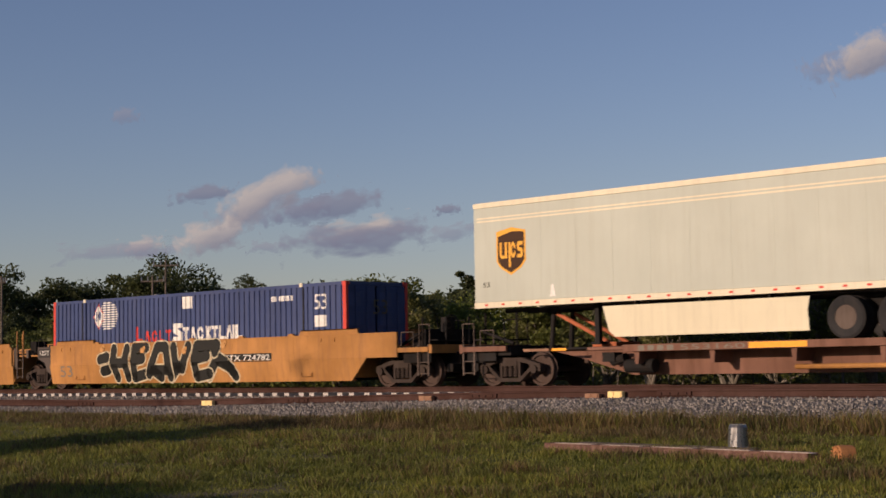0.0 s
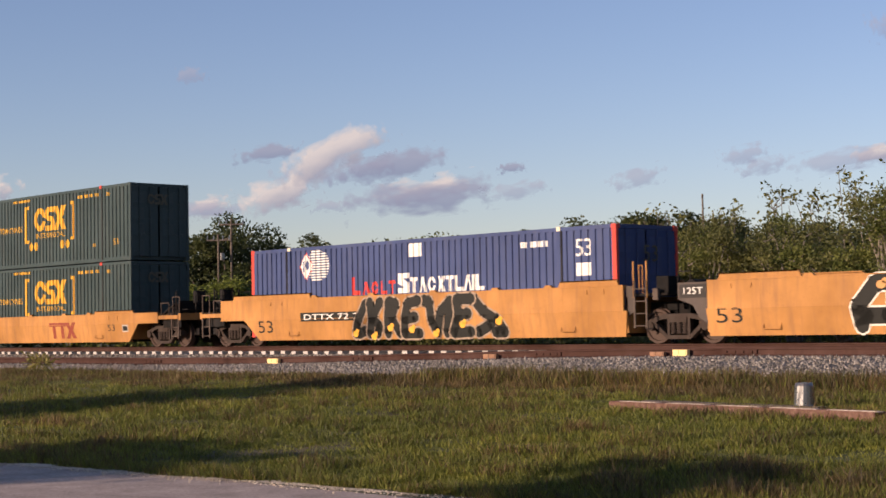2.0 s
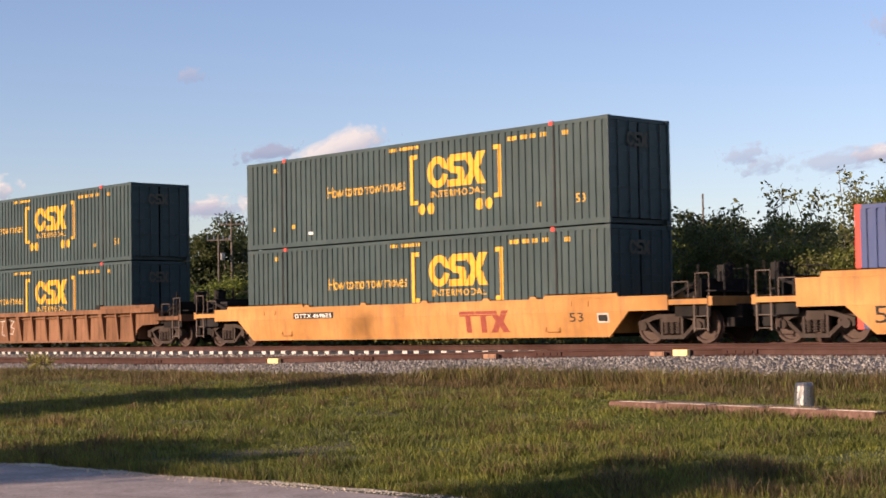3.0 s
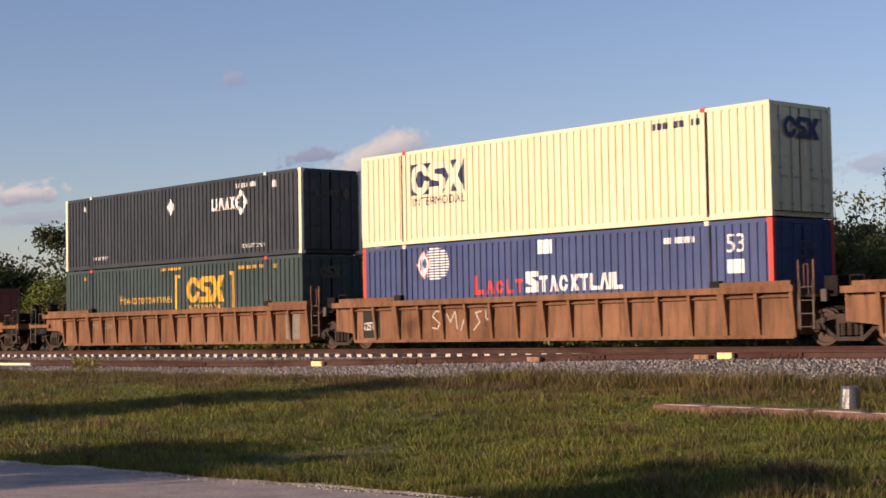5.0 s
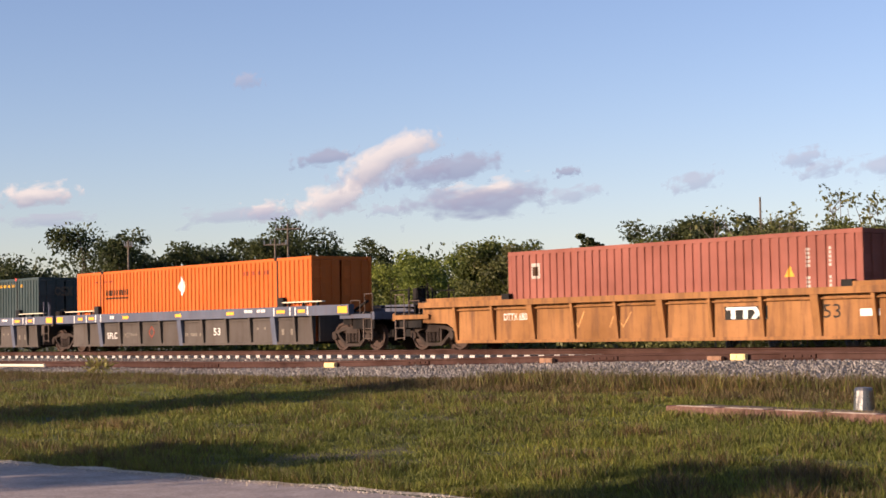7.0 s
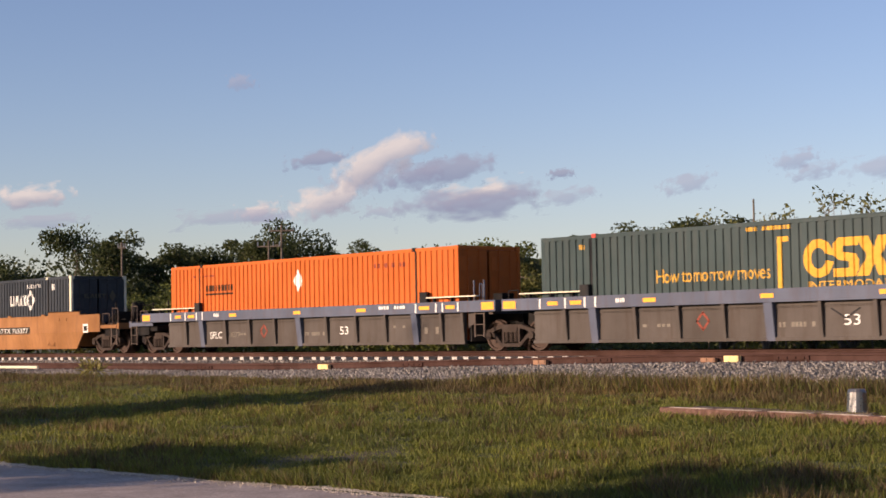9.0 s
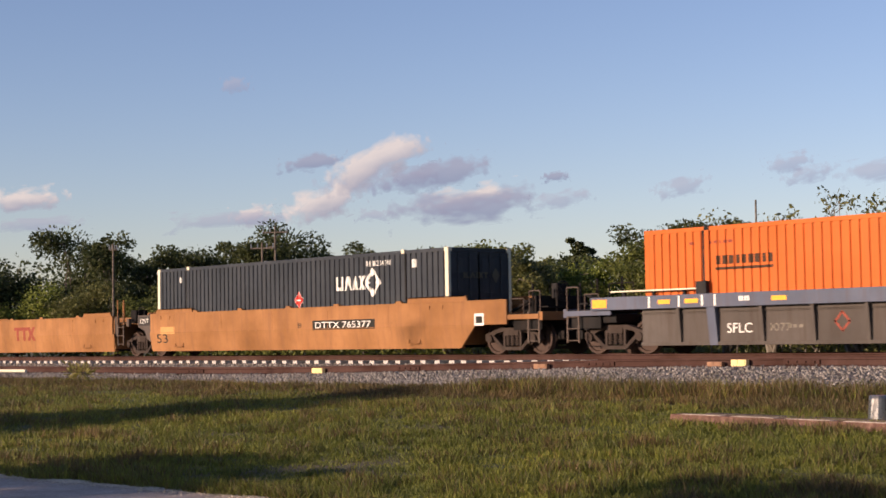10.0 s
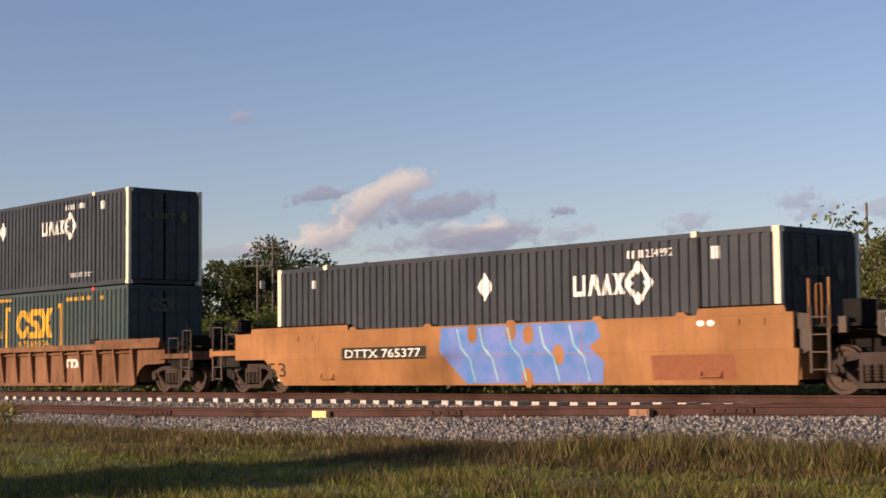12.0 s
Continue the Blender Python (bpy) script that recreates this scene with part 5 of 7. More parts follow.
def tree(x, y, height, spread, leaf, seed, leaves, size, label, trunk=0.45, base=None, open_crown=0.0, category="tree", bark="bark", flat=1.0):
    """Tapered trunk, forking limbs, and a crown of leaves in uneven clumps."""
    rnd = random.Random(seed)
    nr = np.random.RandomState(seed)
    z0 = ground_z(x, y) if base is None else base
    t = thing("tree" if category == "tree" else "shrub", label, category, (x, y, z0 - 0.05), False, "trees behind the tracks" if y > 30 else "")
    bm = bmesh.new()
    fork = height * trunk
    limb(bm, (0, 0, 0), (rnd.uniform(-0.3, 0.3), rnd.uniform(-0.3, 0.3), fork), 0.028 * height, 0.02 * height, rnd, 0.05)
    clumps = []
    for k in range(14):
        a = rnd.uniform(0, 2 * math.pi)
        r = spread * rnd.uniform(0.15, 0.95)
        up = fork + (height - fork) * rnd.uniform(0.05, 0.92) * (1 - 0.45 * (r / spread) ** 2)
        tip = (r * math.cos(a), r * math.sin(a), up)
        limb(bm, (0, 0, fork * rnd.uniform(0.6, 1.0)), tip, 0.012 * height, 0.004 * height, rnd)
        clumps.append((tip, rnd.uniform(0.36, 0.56) * spread))
        for j in range(2):
            b = rnd.uniform(0, 2 * math.pi)
            tip2 = (tip[0] + 0.35 * spread * math.cos(b), tip[1] + 0.35 * spread * math.sin(b), min(height * 0.97, tip[2] + rnd.uniform(-0.1, 0.2) * height * 0.5))
            limb(bm, tip, tip2, 0.005 * height, 0.002 * height, rnd)
            clumps.append((tip2, rnd.uniform(0.22, 0.38) * spread))
    part("trunk", bm, M[bark], t)
    per = leaves // len(clumps)
    pts = []
    for (cx, cy, cz), r in clumps:
        v = nr.normal(size=(per, 3))
        v /= np.linalg.norm(v, axis=1)[:, None]
        v *= r * nr.rand(per, 1) ** (0.42 + open_crown)
        v[:, 2] *= 0.7 * flat
        pts.append(v + (cx, cy, cz))
    pts = np.concatenate(pts)
    pts[:, 2] = np.maximum(pts[:, 2], 0.1)
    part("crown", cards(pts, size * (0.6 + 0.8 * nr.rand(len(pts))), seed, leaf, "crown"), None, t)
    return t


def at_angle(deg, dist):
    """A place seen at that heading (degrees left of +y) and distance from where the camera stands."""
    return -dist * math.sin(radians(deg)), dist * math.cos(radians(deg))


def bank(name, label, deg0, deg1, dist, depth, height, leaf, n, size, seed, ragged=0.35):
    """A hedge-like mass of undergrowth."""
    nr = np.random.RandomState(seed)
    deg = deg0 + (deg1 - deg0) * nr.rand(n)
    d = dist + depth * nr.rand(n)
    top = height * (1 - ragged + ragged * np.array([noise.noise(Vector((a * 0.9, b * 0.15, seed))) + 0.5 * noise.noise(Vector((a * 3.1, b * 0.4, seed))) for a, b in zip(deg, d)]))
    u = nr.rand(n) ** 0.75
    x, y = -d * np.sin(np.radians(deg)), d * np.cos(np.radians(deg))
    pts = np.stack([x, y, -0.85 + u * top], 1)[y > 41.5]
    n = len(pts)
    ob = new(name, cards(pts, size * (0.6 + 0.8 * nr.rand(n)), seed, leaf, name))
    tagged(ob, label, "undergrowth", kind="stuff")


NEAR = 0.82           # how close the tree line stands
# dark trees far on the left of the line
for k, (deg, dist, h, sp) in enumerate((
        (65.5, 118, 7.4, 4.2), (63.6, 112, 7.0, 4.0), (61.3, 116, 9.3, 4.0), (59.7, 112, 8.3, 3.6), (57.8, 120, 8.2, 3.4), (56.3, 118, 8.5, 3.4), (54.9, 112, 8.4, 3.4),
        (53.5, 116, 9.4, 3.8), (52.3, 122, 8.0, 3.0), (51.2, 128, 8.7, 2.6), (49.9, 132, 7.6, 3.2), (68.0, 120, 8.0, 5.0), (71.0, 124, 8.5, 5.0), (47.6, 140, 7.0, 4.0))):
    px, py = at_angle(deg, dist * NEAR)
    tree(px, py, h * NEAR + 0.25, sp * NEAR, "leaf_dark", 20 + k, 11500, 0.105, "tall dark green broadleaf tree in the tree line", 0.28)
# far umbrella-shaped pines and woods right of the middle
for k, (deg, dist, h, sp) in enumerate(((43.7, 170, 11.5, 2.2), (40.6, 165, 12.2, 5.2), (38.8, 168, 12.6, 4.8), (36.6, 170, 12.0, 5.0), (34.2, 160, 10.8, 5.0), (32.0, 150, 10.0, 5.0), (45.6, 150, 8.0, 4.0))):
    px, py = at_angle(deg, dist * NEAR)
    tree(px, py, h * NEAR + 0.25, sp * NEAR, "leaf_dark", 60 + k, 7500, 0.15, "distant dark pine with a flat rounded crown", 0.6, flat=0.75)
# sunlit broad bushes behind the middle of the train
for k, (deg, dist, h, sp) in enumerate(((48.3, 84, 6.0, 2.6), (47.3, 82, 6.7, 2.3), (46.2, 80, 6.0, 2.2), (49.8, 92, 5.9, 2.8), (51.2, 96, 5.6, 3.0), (44.4, 84, 5.5, 2.4), (42.9, 82, 5.8, 2.6), (41.3, 80, 6.0, 2.6), (52.6, 98, 5.4, 3.0), (54.2, 100, 5.2, 3.0), (45.2, 92, 5.8, 2.4), (39.9, 80, 6.2, 2.6), (38.2, 78, 6.2, 2.6), (36.5, 76, 6.0, 2.6), (34.6, 76, 5.6, 2.6), (56.0, 102, 5.2, 3.0), (58.0, 104, 5.2, 3.0), (60.5, 106, 5.0, 3.2), (63.0, 108, 5.0, 3.2))):
    px, py = at_angle(deg, dist * NEAR)
    tree(px, py, h * NEAR + 0.25, sp * NEAR, ("leaf_bright", "leaf", "leaf_olive")[k % 3], 90 + k, 13000, 0.07, "bushy sunlit green tree behind the tracks", 0.25, category="tree")
# taller straggly shrubs with bare twigs on the right
for k, (deg, dist, h, sp) in enumerate(((38.9, 64, 5.3, 2.0), (37.4, 62, 5.5, 2.0), (36.0, 62, 5.6, 2.1), (34.6, 60, 5.0, 2.0), (33.2, 58, 4.6, 1.9), (31.6, 56, 6.3, 2.2), (30.0, 55, 6.1, 2.4), (28.4, 55, 5.6, 2.3))):
    px, py = at_angle(deg, dist * NEAR)
    tree(px, py, h * NEAR + 0.25, sp * NEAR, "leaf_olive" if k % 2 else "leaf", 120 + k, 10000, 0.045, "straggly shrub with bare pale twigs and sparse leaves", 0.2, open_crown=0.35, category="shrub", bark="twig")


def whips(seed, deg0, deg1, dist, n, low, high):
    """Long bare shoots with a few large leaves, standing over the shrubs."""
    rnd = random.Random(seed)
    for k in range(n):
        deg = deg0 + (deg1 - deg0) * (k + rnd.random()) / n
        x, y = at_angle(deg, dist + rnd.uniform(-2, 2))
        t = thing("sapling", "thin bare sapling with a few large leaves", "sapling", (x, y, -0.9), False, "saplings over the shrubs")
        h = rnd.uniform(low, high)
        bm = bmesh.new()
        tips = []
        limb(bm, (0, 0, 0), (rnd.uniform(-0.5, 0.5), rnd.uniform(-0.3, 0.3), h), 0.028, 0.009, rnd, 0.03, 5)
        for j in range(9):
            z = h * rnd.uniform(0.55, 0.98)
            a = rnd.uniform(0, 6.3)
            tip = (0.7 * math.cos(a) * rnd.random(), 0.5 * math.sin(a), z + rnd.uniform(0.1, 0.6))
            limb(bm, (0, 0, z - 0.2), tip, 0.016, 0.006, rnd)
            tips.append(tip)
        part("stem", bm, M["twig"], t)
        nr = np.random.RandomState(seed * 50 + k)
        pts = np.concatenate([np.array(tip) + nr.normal(0, 0.15, (22, 3)) for tip in tips])
        part("leaves", cards(pts, 0.075 * (0.6 + 0.8 * nr.rand(len(pts))), k, "leaf_olive", "leaves"), None, t)


whips(3, 39.5, 33.0, 53, 13, 4.1, 5.7)
whips(4, 32.8, 28.0, 50, 8, 5.0, 6.7)
bank("scrub", "dense dark green scrub below the trees", 26, 74, 68, 20, 4.0, "leaf", 90000, 0.11, 11)
bank("brush", "low olive brush behind the tracks", 24, 66, 50, 14, 2.9, "leaf_olive", 70000, 0.085, 12)
bank("far_woods", "far dark woods", 20, 85, 112, 42, 8.8, "leaf_dark", 100000, 0.17, 13, 0.25)
# out of view, added only to keep sky light off the container ends
bank("woods", "unseen dark woods added to block sky light from the container ends", -58, 22, 56, 16, 8.5, "leaf_dark", 26000, 0.38, 14, 0.3)

# lawn
def lawn():
    nr = np.random.RandomState(8)
    n = 520000
    y = 10.3 + 13.4 * nr.rand(n) ** 1.25
    x = -y * np.tan(np.radians(24 + 44 * nr.rand(n)))
    edge = np.array([road_edge(a) for a in x])
    hollow = np.array([noise.noise(Vector((a * 0.9, b * 1.6, 9))) for a, b in zip(x, y)])
    keep = (y > edge + 0.12) & (nr.rand(n) < np.clip(1.0 + 1.6 * hollow, 0.4, 1))
    x, y = x[keep], y[keep]
    clump = np.array([0.8 * noise.noise(Vector((a * 1.3, b * 1.6, 0))) + 0.4 * noise.noise(Vector((a * 4, b * 4, 2))) + 0.75 * noise.noise(Vector((a * 0.28, b * 0.8, 5))) for a, b in zip(x, y)])
    z = np.array([lawn_z(b) for b in y]) - 0.01
    h = (0.045 + 0.075 * nr.rand(len(x)) ** 2) * np.clip(1 + 1.5 * clump, 0.45, 2.6) + 0.07 * np.clip((y - 21.5) / 2.0, 0, 1) * nr.rand(len(x))
    lean = nr.normal(0, 0.45, (len(x), 2)) * h[:, None]
    a = nr.rand(len(x)) * math.pi
    w = 0.006 + 0.006 * nr.rand(len(x))
    dx, dy = np.cos(a) * w, np.sin(a) * w
    b0 = np.stack([x - dx, y - dy, z], 1)
    b1 = np.stack([x + dx, y + dy, z], 1)
    tip = np.stack([x + lean[:, 0], y + lean[:, 1], z + h], 1)
    tri = np.stack([b0, b1, tip], 1)
    dry = (clump + nr.normal(0, 0.25, len(x)) + np.clip((y - 19.5) / 3.5, 0, 1) * 0.75) > 0.38
    for name, pick, mat, label in (("grass", ~dry, "lawn", "short rough green lawn grass"), ("dry_grass", dry, "straw", "patches of dry brownish grass")):
        ob = new(name, flat_mesh(name, tri[pick].reshape(-1, 3), 3, M[mat]))
        tagged(ob, label, "grass", kind="stuff")


def tufts():
    """Tall dry tufts along the foot of the ballast."""
    nr = np.random.RandomState(9)
    c = 950
    cx = np.where(np.arange(c) < 600, -68 + 66 * nr.rand(c), -26 + 21 * nr.rand(c))
    cy = 22.3 + 1.25 * nr.rand(c)
    tall = 0.07 + 0.16 * nr.rand(c) * (1 + 1.0 * (cx > -25))
    per = 115
    x = np.repeat(cx, per) + nr.normal(0, 0.20, c * per)
    y = np.repeat(cy, per) + nr.normal(0, 0.16, c * per)
    h = np.repeat(tall, per) * (0.4 + 0.7 * nr.rand(c * per))
    z = np.array([lawn_z(min(b, 25)) for b in y]) - 0.02
    lean = nr.normal(0, 0.35, (c * per, 2)) * h[:, None]
    w = 0.008 + 0.006 * nr.rand(c * per)
    a = nr.rand(c * per) * math.pi
    dx, dy = np.cos(a) * w, np.sin(a) * w
    tri = np.stack([np.stack([x - dx, y - dy, z], 1), np.stack([x + dx, y + dy, z], 1), np.stack([x + lean[:, 0], y + lean[:, 1], z + h], 1)], 1)
    green = nr.rand(c * per) < 0.25
    for name, pick, mat, label in (("dry_tufts", ~green, "straw", "tall dry brown grass tufts along the ballast"), ("green_tufts", green, "lawn", "green blades among the dry tufts")):
        ob = new(name, flat_mesh(name, tri[pick].reshape(-1, 3), 3, M[mat]))
        tagged(ob, label, "grass", kind="stuff")


def roadside():
    """Ragged grass and loose gravel along the road's edge."""
    nr = np.random.RandomState(19)
    c = 520
    cx = -34 + 31 * nr.rand(c)
    cy = np.array([road_edge(a) for a in cx]) + 0.02 + 0.42 * nr.rand(c) ** 1.3 + 0.10 * np.array([noise.noise(Vector((a * 1.4, 5.5, 0))) for a in cx])
    tall = 0.07 + 0.13 * nr.rand(c) ** 1.5
    per = 90
    x = np.repeat(cx, per) + nr.normal(0, 0.11, c * per)
    y = np.repeat(cy, per) + np.abs(nr.normal(0, 0.09, c * per))
    h = np.repeat(tall, per) * (0.4 + 0.7 * nr.rand(c * per))
    z = np.full(c * per, -1.06)
    lean = nr.normal(0, 0.5, (c * per, 2)) * h[:, None]
    w = 0.004 + 0.004 * nr.rand(c * per)
    a = nr.rand(c * per) * math.pi
    dx, dy = np.cos(a) * w, np.sin(a) * w
    tri = np.stack([np.stack([x - dx, y - dy, z], 1), np.stack([x + dx, y + dy, z], 1), np.stack([x + lean[:, 0], y + lean[:, 1], z + h], 1)], 1)
    dry = nr.rand(c * per) < 0.3
    for name, pick, mat, label in (("roadside_grass", ~dry, "lawn", "ragged green grass overhanging the road"), ("roadside_straw", dry, "straw", "dry blades in the roadside grass")):
        tagged(new(name, flat_mesh(name, tri[pick].reshape(-1, 3), 3, M[mat])), label, "grass", kind="stuff")
    n = 5200
    x = -34 + 31 * nr.rand(n)
    y = np.array([road_edge(a) for a in x]) - 0.06 + nr.normal(0.0, 0.11, n)
    r = 0.006 + 0.012 * nr.rand(n) ** 2
    o = np.stack([x, y, np.full(n, -1.047)], 1)
    turn = nr.rand(n) * 6.3
    ring = [np.stack([np.cos(turn + k * 2.094), np.sin(turn + k * 2.094), np.zeros(n)], 1) * r[:, None] for k in range(3)]
    top = o + np.stack([nr.normal(0, 0.2, n) * r, nr.normal(0, 0.2, n) * r, r * 0.9], 1)
    tri = np.concatenate([np.stack([o + ring[k], o + ring[(k + 1) % 3], top], 1) for k in range(3)])
    tagged(new("loose_gravel", flat_mesh("loose_gravel", tri.reshape(-1, 3), 3, M["verge"])), "loose pale gravel along the road edge", "gravel", kind="stuff")


lawn()
tufts()
roadside()

# trees behind the camera, whose long shadows lie on the lawn
tree(-35.6, -12.0, 9.4, 2.3, "leaf", 201, 12000, 0.16, "slim leafy roadside tree casting a long shadow", 0.45)
# two unseen casters, crowns squashed to lay thin shade bands near the road
tree(-22.3, -6.0, 4.5, 2.3, "leaf", 202, 2300, 0.13, "unseen flattened tree added to cast a thin band of shade", 0.93, flat=0.12)
tree(-15.5, -9.0, 5.85, 1.5, "leaf", 203, 900, 0.13, "unseen flattened tree added to cast a thin band of shade", 0.93, flat=0.12)


# ---------- poles ----------
def utility_pole(x, y, h, arm, box=False, label="grey timber utility pole with a crossarm"):
    p = thing("utility_pole", label, "utility pole", (x, y, ground_z(x, y) - 0.05), False, "utility poles")
    bm = bmesh.new()
    rod(bm, (0, 0, 0), (0, 0, h), 0.08 if arm else 0.05, 10, 0.05 if arm else 0.035)
    part("pole", bm, M["bark"], p)
    if arm:
        d = Vector((0.75, 0.66, 0)) * arm / 2
        for z in (h - 0.3,):
            bm = bmesh.new()
            rod(bm, Vector((0, 0, z)) - d, Vector((0, 0, z)) + d, 0.045, 6)
            part("crossarm", bm, M["bark"], p)
        for u in (-0.95, -0.4, 0.4, 0.95):
            bm = bmesh.new()
            rod(bm, Vector((0, 0, h - 0.27)) + d * u, Vector((0, 0, h - 0.05)) + d * u, 0.04, 6, 0.03)
            part("insulator", bm, M["galv"], p)
    if box:
        bm = bmesh.new()
        rod(bm, (0.2, 0.1, h - 1.3), (0.2, 0.1, h - 0.95), 0.12, 10)
        part("transformer", bm, M["galv"], p)
    return p


for deg, dist, h, arm, box in ((54.3, 84, 7.2, 1.3, False), (54.75, 84, 6.4, 1.2, True), (59.8, 84, 6.3, 0.4, False), (37.8, 62, 6.3, 0, False)):
    px, py = at_angle(deg, dist)
    utility_pole(px, py, h, arm, box)
utility_pole(-49.4, -8.0, 12.6, 1.8)


# ---------- lawn clutter: beam, can, stub, drum end ----------
def lawn_things():
    x0, y0, x1, y1 = -16.3, 18.75, -11.25, 18.0
    ang = math.degrees(math.atan2(y1 - y0, x1 - x0))
    length = math.hypot(x1 - x0, y1 - y0)
    beam = thing("timber_beam", "long weathered brown timber beam lying in the grass", "timber", ((x0 + x1) / 2, (y0 + y1) / 2, lawn_z(18.4) - 0.02), False)
    beam.rotation_euler = (0, 0, radians(ang))
    bm = block(-length / 2, length / 2, -0.12, 0.12, 0.0, 0.15, 0.02)
    part("beam", bm, M["timber"], beam)
    for k in range(5):
        bm = bmesh.new()
        a = -length / 2 + length * (k + 0.2) / 5
        prism(bm, [(a, 0.145), (a + length * 0.17, 0.145), (a + length * 0.16, 0.156), (a + 0.05, 0.155)], -0.11, 0.0)
        part("worn_edge", bm, M["pale_wood"], beam, "pale worn splinters")
    plank = thing("timber_plank", "dark old plank behind the beam", "timber", (-14.4, 19.25, lawn_z(19.2)), False)
    plank.rotation_euler = (0, 0, radians(ang + 1.5))
    part("board", block(-1.9, 1.6, -0.1, 0.1, 0.0, 0.075, 0.015), M["old_tie"], plank)
    can = thing("metal_post_cap", "galvanised steel tube stub with a dented cap", "pipe", (-13.28, 19.3, lawn_z(19.3) - 0.02), False)
    bm = bmesh.new()
    lathe(bm, [(0.0, 0.17), (0.02, 0.165), (0.10, 0.15), (0.36, 0.135), (0.40, 0.115), (0.405, 0.02)], False, 18)
    for v in bm.verts:
        v.co.x += 0.012 * noise.noise(v.co * 7)
        v.co.y += 0.012 * noise.noise(v.co * 7 + Vector((3, 0, 0)))
    part("tube", bm, M["galv"], can, smooth=False)
    part("collar", lathe(bmesh.new(), [(-0.01, 0.20), (0.04, 0.20), (0.045, 0.15)], False, 18), M["pale_wood"], can)
    drum = thing("drum_end", "small rusty orange drum lying on its side", "drum", (-10.95, 18.25, lawn_z(18.2) + 0.10), False)
    bm = bmesh.new()
    lathe(bm, [(-0.16, 0.02), (-0.16, 0.13), (-0.14, 0.165), (-0.05, 0.17), (0.12, 0.16), (0.14, 0.02)], True, 22)
    d = part("shell", bm, M["drum"], drum, smooth=False)
    for k in range(12):
        a = 2 * math.pi * k / 12
        rod_bm = rod(bmesh.new(), (0.14 * math.cos(a), -0.165, 0.14 * math.sin(a)), (0.14 * math.cos(a), -0.185, 0.14 * math.sin(a)), 0.018, 6)
        part("rivet", rod_bm, M["drum"], drum)
    part("bung", rod(bmesh.new(), (0.0, -0.16, 0.02), (0.0, -0.19, 0.02), 0.05, 10), M["drum"], drum)
    drum.rotation_euler = (0, 0, radians(-32))
    drum.scale = (0.78, 0.78, 0.78)
    pipe = thing("pale_pipe", "pale plastic pipe lying beside the siding", "pipe", (-53.0, 26.3, -0.40), False)
    part("tube", rod(bmesh.new(), (-5.5, -0.1, 0.05), (2.0, 0.1, 0.05), 0.05, 8), M["white"], pipe)
    weed = np.random.RandomState(77)
    w = thing("weed", "tall yellow-green weed clump beside the ballast", "weed", (-42.3, 23.6, lawn_z(23.6) - 0.03), False)
    pts = weed.normal(0, 1, (420, 3)) * (0.26, 0.2, 0.14) + (0, 0, 0.26)
    pts[:, 2] = np.abs(pts[:, 2])
    part("leaves", cards(pts, 0.05 + 0.06 * weed.rand(420), 77, "straw_green", "leaves", ratio=0.22), None, w)


M["straw_green"] = leafy("yellow_green_weed", (0.16, 0.15, 0.04), (0.34, 0.30, 0.09))
M["pale_wood"] = speckled("bleached_wood", (0.22, 0.17, 0.13), (0.40, 0.33, 0.27), (0.58, 0.50, 0.42), 12)
M["drum"] = paint("rusty_orange_metal", (0.38, 0.17, 0.06), (0.12, 0.06, 0.03), 0.5, 0.2, 0.6)
lawn_things()


